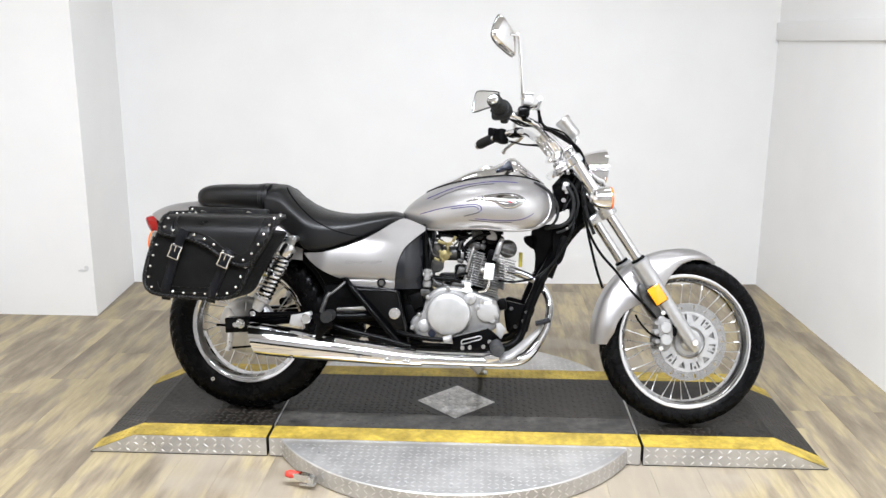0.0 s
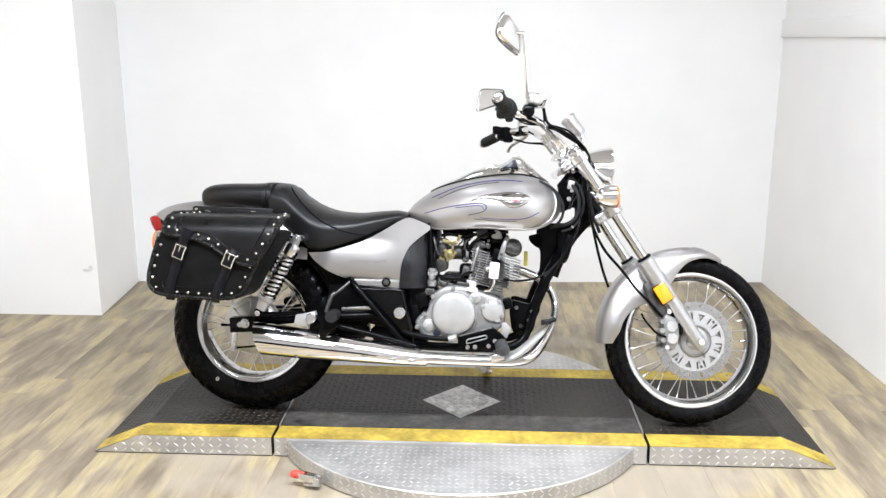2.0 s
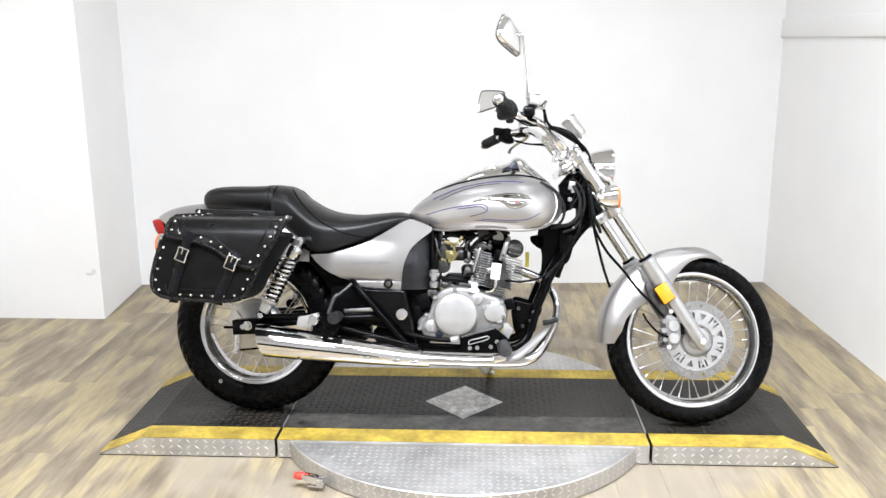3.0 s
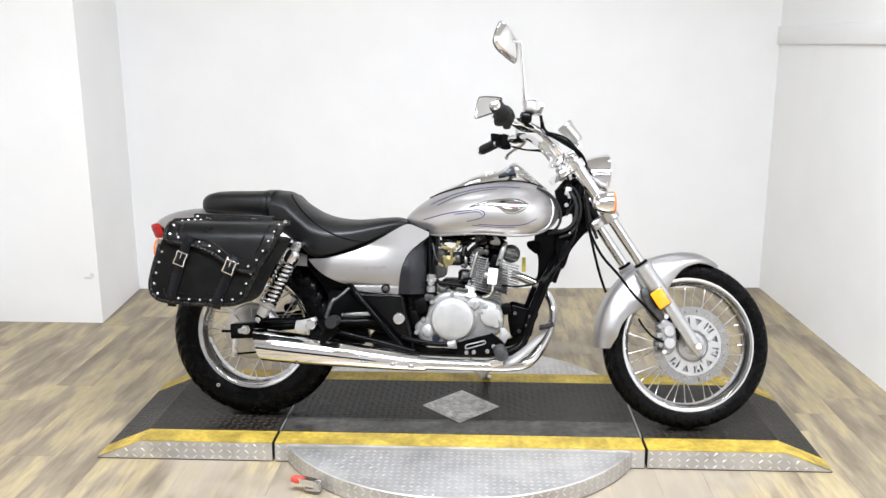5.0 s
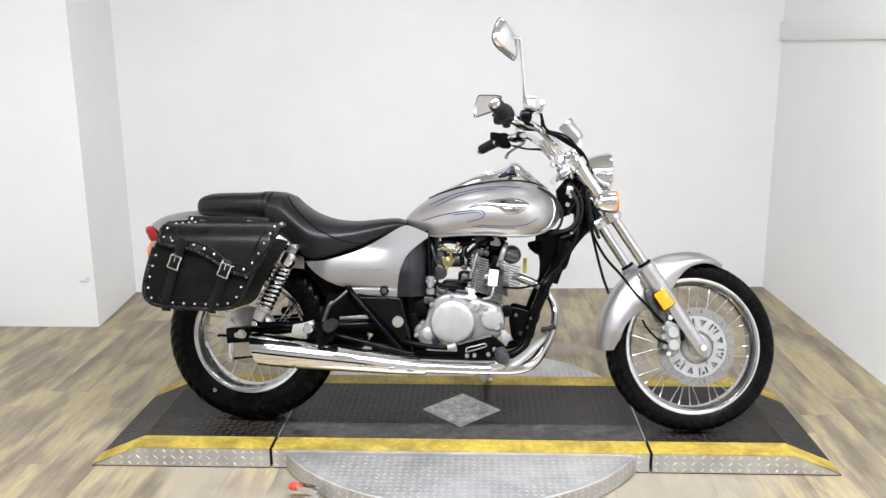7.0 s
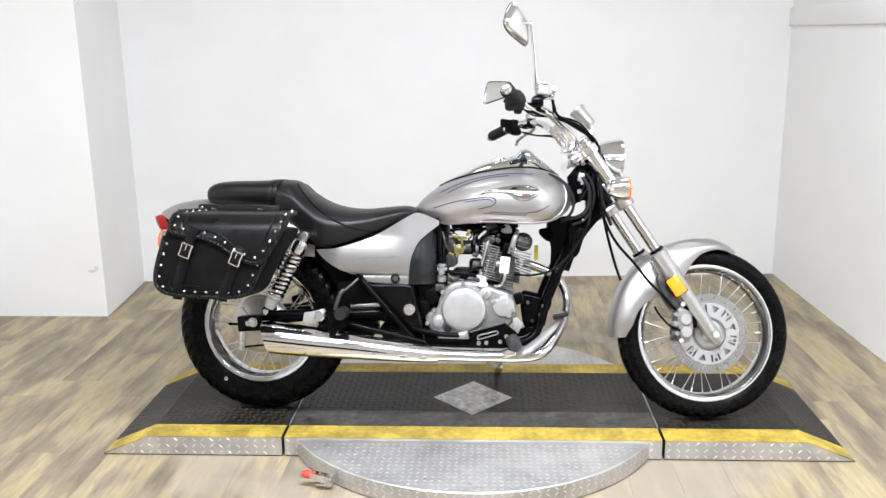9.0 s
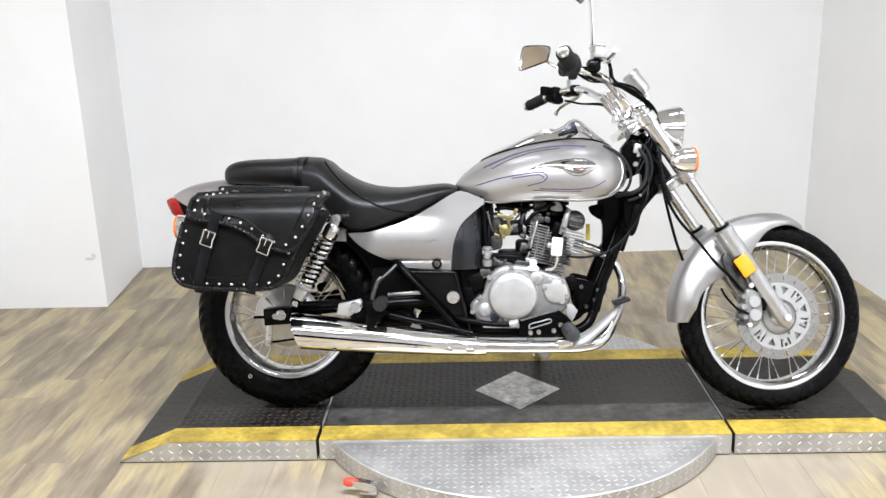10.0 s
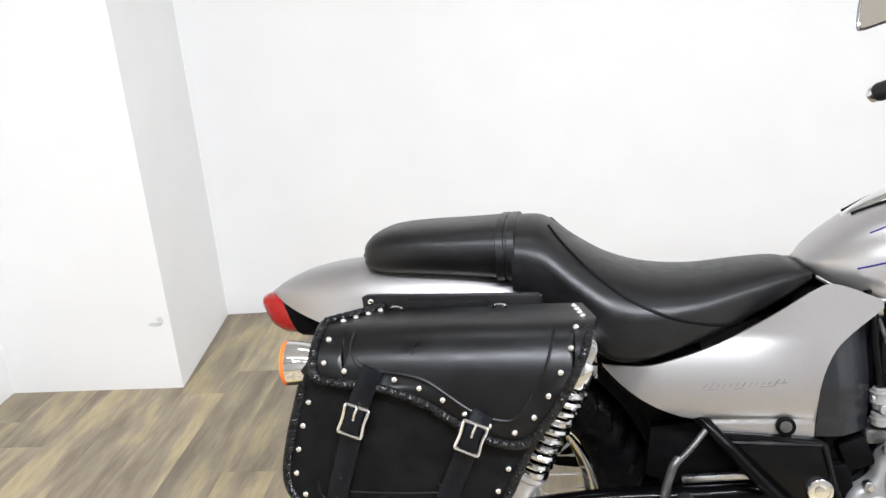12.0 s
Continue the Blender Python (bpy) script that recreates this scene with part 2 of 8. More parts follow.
def plank_material():
    m = bpy.data.materials.new("oak_vinyl_plank")
    m.use_nodes = True
    n, l = m.node_tree.nodes, m.node_tree.links
    b = n["Principled BSDF"]
    pos = n.new("ShaderNodeNewGeometry")
    info = n.new("ShaderNodeObjectInfo")
    shift = n.new("ShaderNodeVectorMath")
    shift.operation = "MULTIPLY_ADD"
    l.new(info.outputs["Random"], shift.inputs[0])
    shift.inputs[1].default_value = (37.0, 53.0, 11.0)
    l.new(pos.outputs["Position"], shift.inputs[2])

    def noise_tex(scale, stretch, detail=6.0, src=shift):
        mp = n.new("ShaderNodeMapping")
        mp.inputs["Scale"].default_value = stretch
        l.new(src.outputs[0], mp.inputs["Vector"])
        t = n.new("ShaderNodeTexNoise")
        t.inputs["Scale"].default_value, t.inputs["Detail"].default_value = scale, detail
        l.new(mp.outputs[0], t.inputs["Vector"])
        return t

    # broad streaks from yellow-beige to grey-brown, then fine grain along the plank
    grain = noise_tex(3.1, (4.2, 0.85, 1.0), 5.0)
    ramp = n.new("ShaderNodeValToRGB")
    els = ramp.color_ramp.elements
    els[0].position, els[0].color = 0.35, (0.2, 0.16, 0.11, 1)
    els[1].position, els[1].color = 0.65, (0.41, 0.335, 0.195, 1)
    for at_p, tone in ((0.43, (0.258, 0.21, 0.144, 1)), (0.5, (0.302, 0.25, 0.174, 1)), (0.545, (0.368, 0.3, 0.18, 1))):
        els.new(at_p).color = tone
    l.new(grain.outputs["Fac"], ramp.inputs["Fac"])
    fine = noise_tex(14.0, (6.0, 0.7, 1.0), 6.0)
    f2 = n.new("ShaderNodeMapRange")
    f2.inputs["From Min"].default_value, f2.inputs["From Max"].default_value = 0.3, 0.7
    f2.inputs["To Min"].default_value, f2.inputs["To Max"].default_value = 0.83, 1.12
    l.new(fine.outputs["Fac"], f2.inputs["Value"])
    r3 = n.new("ShaderNodeMapRange")
    r3.inputs["To Min"].default_value, r3.inputs["To Max"].default_value = 0.91, 1.09
    l.new(info.outputs["Random"], r3.inputs["Value"])
    mul = n.new("ShaderNodeMath")
    mul.operation = "MULTIPLY"
    l.new(f2.outputs[0], mul.inputs[0])
    l.new(r3.outputs[0], mul.inputs[1])
    sc = n.new("ShaderNodeVectorMath")
    sc.operation = "SCALE"
    l.new(ramp.outputs["Color"], sc.inputs[0])
    # small dark knots, drawn out along the plank
    km = n.new("ShaderNodeMapping")
    km.inputs["Scale"].default_value = (2.2, 1.0, 0.0)
    l.new(shift.outputs[0], km.inputs["Vector"])
    vor = n.new("ShaderNodeTexVoronoi")
    vor.inputs["Scale"].default_value = 2.3
    l.new(km.outputs[0], vor.inputs["Vector"])
    knot = n.new("ShaderNodeMapRange")
    knot.inputs["From Min"].default_value, knot.inputs["From Max"].default_value = 0.03, 0.085
    knot.inputs["To Min"].default_value, knot.inputs["To Max"].default_value = 0.6, 1.0
    l.new(vor.outputs["Distance"], knot.inputs["Value"])
    km2 = n.new("ShaderNodeMath")
    km2.operation = "MULTIPLY"
    l.new(mul.outputs[0], km2.inputs[0])
    l.new(knot.outputs[0], km2.inputs[1])
    l.new(km2.outputs[0], sc.inputs["Scale"])
    # ring of scuffed, pale floor swept by the turntable
    flat = n.new("ShaderNodeVectorMath")
    flat.operation = "MULTIPLY"
    l.new(pos.outputs["Position"], flat.inputs[0])
    flat.inputs[1].default_value = (1, 1, 0)
    dist = n.new("ShaderNodeVectorMath")
    dist.operation = "LENGTH"
    l.new(flat.outputs[0], dist.inputs[0])
    wob = noise_tex(3.2, (1, 1, 1), 4.0, src=flat)
    add = n.new("ShaderNodeMath")
    add.operation = "MULTIPLY_ADD"
    l.new(wob.outputs["Fac"], add.inputs[0])
    add.inputs[1].default_value = 0.22
    l.new(dist.outputs["Value"], add.inputs[2])
    worn = n.new("ShaderNodeMapRange")
    worn.inputs["From Min"].default_value, worn.inputs["From Max"].default_value = 1.18, 1.10
    l.new(add.outputs[0], worn.inputs["Value"])
    spots = noise_tex(2.4, (1, 1, 1), 3.0, src=flat)
    sp = n.new("ShaderNodeMapRange")
    sp.inputs["From Min"].default_value, sp.inputs["From Max"].default_value = 0.40, 0.52
    sp.inputs["To Max"].default_value = 0.75
    l.new(spots.outputs["Fac"], sp.inputs["Value"])
    wm = n.new("ShaderNodeMath")
    wm.operation = "MULTIPLY"
    l.new(worn.outputs[0], wm.inputs[0])
    l.new(sp.outputs[0], wm.inputs[1])
    mix = n.new("ShaderNodeMix")
    mix.data_type = "RGBA"
    l.new(wm.outputs[0], mix.inputs["Factor"])
    l.new(sc.outputs[0], mix.inputs["A"])
    mix.inputs["B"].default_value = (0.37, 0.32, 0.25, 1)
    l.new(mix.outputs["Result"], b.inputs["Base Color"])
    b.inputs["Roughness"].default_value = 0.5
    bp = n.new("ShaderNodeBump")
    bp.inputs["Strength"].default_value, bp.inputs["Distance"].default_value = 0.15, 0.001
    l.new(fine.outputs["Fac"], bp.inputs["Height"])
    l.new(bp.outputs[0], b.inputs["Normal"])
    return m


M_PLANK = plank_material()

# ---- building helpers ----


def mesh_of(name, bm, mat, smooth=40.0):
    bmesh.ops.recalc_face_normals(bm, faces=bm.faces)
    for f in bm.faces:
        f.smooth = smooth > 0
    for e in bm.edges:
        if len(e.link_faces) == 2 and e.calc_face_angle(0.0) > radians(max(smooth, 1.0)):
            e.smooth = False
    me = bpy.data.meshes.new(name)
    bm.to_mesh(me)
    bm.free()
    me.materials.append(mat)
    return me


def part(name, bm, mat, parent=None, label="", smooth=40.0, m=None):
    ob = new(name, bm if isinstance(bm, bpy.types.Mesh) else mesh_of(name, bm, mat, smooth))
    ob.parent = parent
    if m is not None:
        ob.matrix_basis = m
    if label:
        ob["label"] = label
    return ob


def thing(name, label, category, at=None, kind="", group=""):
    ob = new(name)
    if at is not None:
        ob.matrix_basis = at
    return tagged(ob, label, category, group, kind)


def catmull(pts, steps=6):
    p = [Vector(q) for q in pts]
    if len(p) == 2:
        return [p[0].lerp(p[1], k / steps) for k in range(steps + 1)]
    p = [2 * p[0] - p[1]] + p + [2 * p[-1] - p[-2]]
    out = []
    for i in range(1, len(p) - 2):
        a, b, c, d = p[i - 1:i + 3]
        for k in range(steps):
            t = k / steps
            out.append(0.5 * (2 * b + (c - a) * t + (2 * a - 5 * b + 4 * c - d) * t * t + (3 * b - 3 * c + d - a) * t ** 3))
    out.append(p[-2])
    return out


def smooth_fn(xs, ys):
    """A smooth function through the given stations."""
    def f(x):
        if x <= xs[0]:
            return ys[0]
        if x >= xs[-1]:
            return ys[-1]
        i = max(k for k in range(len(xs) - 1) if xs[k] <= x)
        h = xs[i + 1] - xs[i]
        t = (x - xs[i]) / h

        def slope(k):
            if k == 0 or k == len(xs) - 1:
                a, b = (0, 1) if k == 0 else (k - 1, k)
                return (ys[b] - ys[a]) / (xs[b] - xs[a])
            return (ys[k + 1] - ys[k - 1]) / (xs[k + 1] - xs[k - 1])
        return ((2 * t ** 3 - 3 * t * t + 1) * ys[i] + (t ** 3 - 2 * t * t + t) * h * slope(i)
                + (3 * t * t - 2 * t ** 3) * ys[i + 1] + (t ** 3 - t * t) * h * slope(i + 1))
    return f


def loft(bm, rings, caps=True, closed=True):
    vs = [[bm.verts.new(p) for p in ring] for ring in rings]
    n = len(vs[0])
    for a, b in zip(vs, vs[1:]):
        for k in range(n if closed else n - 1):
            bm.faces.new((a[k], a[(k + 1) % n], b[(k + 1) % n], b[k]))
    if caps:
        bm.faces.new(vs[0])
        bm.faces.new(vs[-1][::-1])
    return vs


def sweep(bm, pts, r, n=10, steps=6, caps=True, flat=1.0):
    """A tube along smooth points; r is a number or one for each point."""
    path = catmull(pts, steps)
    rs = [r] * len(path)
    if not isinstance(r, (int, float)):
        rs = [float(np.interp(k / steps, range(len(pts)), r)) for k in range(len(path))]
        if len(pts) == 2:
            rs = [float(np.interp(k / (len(path) - 1), (0, 1), r)) for k in range(len(path))]
    rings, up = [], None
    for k, p in enumerate(path):
        d = (path[min(k + 1, len(path) - 1)] - path[max(k - 1, 0)]).normalized()
        if up is None:
            up = d.orthogonal().normalized()
        up = (up - d * up.dot(d)).normalized()
        side = d.cross(up)
        rings.append([p + rs[k] * (math.cos(2 * math.pi * j / n) * up + flat * math.sin(2 * math.pi * j / n) * side) for j in range(n)])
    loft(bm, rings, caps)
    return bm


def lathe(bm, prof, o=(0, 0, 0), axis=(0, 1, 0), n=40):
    """Turns (radius, height) stations round the axis through o."""
    d = Vector(axis).normalized()
    u = d.orthogonal().normalized()
    v = d.cross(u)
    o = Vector(o)
    rows = []
    for r, h in prof:
        if r < 1e-6:
            rows.append([bm.verts.new(o + d * h)])
        else:
            rows.append([bm.verts.new(o + d * h + r * (math.cos(2 * math.pi * k / n) * u + math.sin(2 * math.pi * k / n) * v)) for k in range(n)])
    for a, b in zip(rows, rows[1:]):
        for k in range(n):
            q = (k + 1) % n
            if len(a) == 1 and len(b) == 1:
                continue
            if len(a) == 1:
                bm.faces.new((a[0], b[q], b[k]))
            elif len(b) == 1:
                bm.faces.new((a[k], a[q], b[0]))
            else:
                bm.faces.new((a[k], a[q], b[q], b[k]))
    return bm


def cyl(bm, a, b, r, n=20, bev=0.0):
    a, b = Vector(a), Vector(b)
    h = (b - a).length
    bev = bev or min(r, h) * 0.12
    return lathe(bm, [(0, 0), (r - bev, 0), (r, bev), (r, h - bev), (r - bev, h), (0, h)], a, b - a, n)


def box(bm, c, s, bev=0.003, m=None):
    """A bevelled block of size s about c, turned by m."""
    t = bmesh.new()
    bmesh.ops.create_cube(t, size=1.0)
    for v in t.verts:
        v.co = Vector((v.co.x * s[0], v.co.y * s[1], v.co.z * s[2]))
    if bev:
        bmesh.ops.bevel(t, geom=t.edges[:], offset=min(bev, min(s) * 0.45), segments=2, profile=0.5, affect="EDGES")
    mm = Matrix.Translation(c) @ (m or Matrix())
    new_v = {v: bm.verts.new(mm @ v.co) for v in t.verts}
    for f in t.faces:
        bm.faces.new([new_v[v] for v in f.verts])
    t.free()
    return bm


def inset_poly(pts, d):
    """Moves a closed outline inwards by d."""
    area = sum(a[0] * b[1] - b[0] * a[1] for a, b in zip(pts, pts[1:] + pts[:1]))
    sgn = 1 if area > 0 else -1
    out = []
    for i, p in enumerate(pts):
        a, b = Vector(pts[i - 1]), Vector(pts[(i + 1) % len(pts)])
        p = Vector(p)
        n1, n2 = (p - a).normalized(), (b - p).normalized()
        nn = Vector((-(n1.y + n2.y), n1.x + n2.x))
        nn = nn.normalized() if nn.length > 1e-6 else Vector((0, 0))
        k = max(0.5, nn.dot(Vector((-n1.y, n1.x))))
        out.append(tuple(p + sgn * nn * d / k))
    return out


def slab(bm, outline, y0, y1, bev=0.004, seg=2, shape=None):
    """A plate with an outline in x and z, from its rounded face at y0 back to y1."""
    sg = 1 if y1 > y0 else -1
    rings = [[(x, y1, z) for x, z in outline]]
    for k in range(seg + 1):
        a = math.pi / 2 * k / seg
        rings.append([(x, y0 + sg * bev * (1 - math.sin(a)), z) for x, z in inset_poly(outline, bev * (1 - math.cos(a)))])
    if shape:
        rings = [[shape(*p) for p in ring] for ring in rings]
    loft(bm, rings)
    return bm


def round_outline(pts, steps=5):
    """A closed smooth outline through the given corners."""
    n = len(pts)
    out = []
    for i in range(n):
        a, b, c, d = (Vector(pts[(i + k) % n]) for k in (-1, 0, 1, 2))
        for k in range(steps):
            t = k / steps
            out.append(tuple(0.5 * (2 * b + (c - a) * t + (2 * a - 5 * b + 4 * c - d) * t * t + (3 * b - 3 * c + d - a) * t ** 3)))
    return out


def skin(bm, x0, x1, lo, hi, y, nx=30, nz=10, thick=0.004, side=1):
    """A curved panel over x between two edge curves; y(x, z) gives its face, side 1 thickens it towards +y."""
    front, back = [], []
    for i in range(nx + 1):
        x = x0 + (x1 - x0) * i / nx
        a, b = lo(x), hi(x)
        row = [(x, a + (b - a) * k / nz) for k in range(nz + 1)]
        front.append([(u, y(u, v), v) for u, v in row])
        back.append([(u, y(u, v) + side * thick, v) for u, v in row])
    rings = [f + b[::-1] for f, b in zip(front, back)]
    loft(bm, rings)
    return bm


def along(path, step, start=0.0):
    """Points and directions at even steps along a polyline."""
    path = [Vector(p) for p in path]
    out, left = [], start
    for a, b in zip(path, path[1:]):
        d = (b - a).length
        while left <= d:
            out.append((a.lerp(b, left / d), (b - a).normalized()))
            left += step
        left -= d
    return out


# ---- room ----
BACK_L, BACK_R = (-1.862, 1.722), (1.638, 1.885)
PIL_A, PIL_B = (-1.805, 1.105), (-2.405, 1.105)
LEFT_END, RIGHT_END = (-2.45, -4.2), (1.78, -4.2)


def wall(name, a, b, label, top=CEILING, thick=0.12, mat=M_WALL):
    """A wall whose room side runs from a to b, with the room on the left of that way."""
    a, b = Vector(a), Vector(b)
    d = (b - a).normalized()
    out = Vector((d.y, -d.x)) * thick
    bm = bmesh.new()
    rings = [[(p.x, p.y, z) for p in (a, b, b + out, a + out)] for z in (-0.02, top)]
    loft(bm, rings)
    ob = part(name, bm, mat, smooth=0)
    return tagged(ob, label, "wall", kind="structure")


wall("wall_north", BACK_R, BACK_L, "plain white painted back wall with faint scuffs")
bm = bmesh.new()
loft(bm, [[(*p, z) for p in (BACK_L, PIL_A, PIL_B, (-2.45, 1.9), (-1.9, 1.9))] for z in (-0.02, CEILING)])
tagged(part("wall_pillar", bm, M_WALL, smooth=0), "white painted corner pillar with a faint scuff", "wall", kind="structure")
wall("wall_west", PIL_B, (-2.4172, -0.33), "plain white painted side wall")
wall("wall_west_2", (-2.4172, -0.33), (-2.4262, -1.4), "plain tan painted stretch of side wall", mat=M_TAN)
wall("wall_west_3", (-2.4262, -1.4), LEFT_END, "plain white painted side wall")
wall("wall_east", RIGHT_END, BACK_R, "white painted side wall with a boxed ledge")
wall("wall_south", LEFT_END, RIGHT_END, "plain unseen wall closing the room, toned dark for reflections", mat=M_SOUTH)

bm = bmesh.new()
box(bm, (-0.35, -1.2, CEILING + 0.04), (4.8, 6.6, 0.08), 0)
tagged(part("ceiling", bm, M_CEIL, smooth=0), "plain unseen ceiling, greyed for bounce light and reflections", "ceiling", kind="structure")
bm = bmesh.new()
box(bm, (-0.35, -1.2, -0.06), (4.8, 6.6, 0.1), 0)
floor = tagged(part("floor", bm, M_SUB, smooth=0), "pale oak-look vinyl plank floor, scuffed round the turntable", "floor", kind="structure")

# boxed ledge along the side wall
bm = bmesh.new()
d = (Vector(RIGHT_END) - Vector(BACK_R)).normalized()
ang = math.atan2(d.y, d.x)
L_LEN = 3.2
mid = Vector(BACK_R) + d * (L_LEN / 2)
nrm = Vector((-d.y, d.x)) * -1
box(bm, (mid.x + nrm.x * 0.006, mid.y + nrm.y * 0.006 - 0.002, 1.386), (L_LEN, 0.018, 0.092), 0.004, Matrix.Rotation(ang, 4, "Z"))
tagged(part("trim_ledge", bm, M_WALL), "white painted boxed ledge on the side wall", "trim", kind="structure")


def scuff(name, c, sx, sz, face, tone):
    """A flat, faint smudge a millimetre proud of a wall."""
    bm = bmesh.new()
    pts = round_outline([(math.cos(a) * sx * random.uniform(0.7, 1.1), math.sin(a) * sz * random.uniform(0.6, 1.1)) for a in np.linspace(0, 2 * math.pi, 9)[:-1]], 4)
    vs = [bm.verts.new((x, 0, z)) for x, z in pts]
    bm.faces.new(vs)
    ob = part(name, bm, material("faint_scuff", tone, 0.7, vary=0.05, scale=60), smooth=0, m=pose(*c, 0, 0, face))
    return tagged(ob, "faint grey scuff mark on the white wall", "scuff mark", kind="structure")


scuff("scuff_mark", (-1.858, 1.1035, 0.23), 0.024, 0.008, 0, (0.66, 0.66, 0.655))
scuff("scuff_mark", (-1.838, 1.1035, 0.242), 0.011, 0.014, 0, (0.7, 0.7, 0.695))
scuff("scuff_mark", (1.652, 1.35, 0.36), 0.03, 0.012, 92, (0.72, 0.72, 0.72))
scuff("scuff_mark", (1.668, 0.85, 0.33), 0.03, 0.02, 92, (0.74, 0.74, 0.74))

# ---- ceiling lamps above the view, the rear pair added as fill ----
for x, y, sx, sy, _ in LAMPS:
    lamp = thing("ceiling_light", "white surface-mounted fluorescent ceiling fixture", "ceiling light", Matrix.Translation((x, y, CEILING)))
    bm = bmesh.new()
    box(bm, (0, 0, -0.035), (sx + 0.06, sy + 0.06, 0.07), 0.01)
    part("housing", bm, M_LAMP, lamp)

# ---- turntable platform ----
H, FRONT, REAR = 0.066, -0.325, 0.325
X_END, X_TOP, X_SPLIT = 1.203, 1.052, 0.608
STRIPE = 0.088
WORN_Y = -0.118


def tread_bars(bm, spots, length=0.02, wide=0.0036, high=0.0006):
    """Small raised lozenges: spots are (centre, direction, normal)."""
    for c, d, n in spots:
        s = n.cross(d) * wide / 2
        base = [c - d * length / 2, c - d * length * 0.2 - s, c + d * length * 0.2 - s, c + d * length / 2, c + d * length * 0.2 + s, c - d * length * 0.2 + s]
        mid_p = sum(base, Vector()) / 6
        v = [bm.verts.new(p) for p in base]
        w = [bm.verts.new(mid_p + (p - mid_p) * 0.62 + n * high) for p in base]
        for k in range(6):
            bm.faces.new((v[k], v[(k + 1) % 6], w[(k + 1) % 6], w[k]))
        bm.faces.new(w)


def flat_spots(x0, x1, y0, y1, z, step=0.0225, inside=None, slope=0.0, xs=0.0):
    out = []
    i = 0
    x = x0
    while x < x1:
        j = 0
        y = y0
        while y < y1:
            if inside is None or inside(x, y):
                a = radians(38 if (i + j) % 2 else -38)
                zz = z - abs(x - xs) * slope if slope else z
                d = Vector((math.cos(a), math.sin(a), 0))
                if slope:
                    sg = 1 if x > xs else -1
                    d = Vector((d.x, d.y, -sg * slope * d.x)).normalized()
                n = Vector((0, 0, 1)) if not slope else Vector((slope * (1 if x > xs else -1), 0, 1)).normalized()
                out.append((Vector((x, y, zz)), d, n))
            y += step
            j += 1
        x += step
        i += 1
    return out


def side_spots(x0, x1, z0, z1, y, step=0.029):
    out = []
    i = 0
    x = x0
    while x < x1:
        for j, z in enumerate(np.arange(z0, z1, step * 0.75)):
            a = radians(40 if (i + j) % 2 else -40)
            out.append((Vector((x, y, float(z))), Vector((math.cos(a), 0, math.sin(a))), Vector((0, -1, 0))))
        x += step
        i += 1
    return out


def prism(bm, outline, y0, y1):
    loft(bm, [[(x, y0, z) for x, z in outline], [(x, y1, z) for x, z in outline]])
    return bm


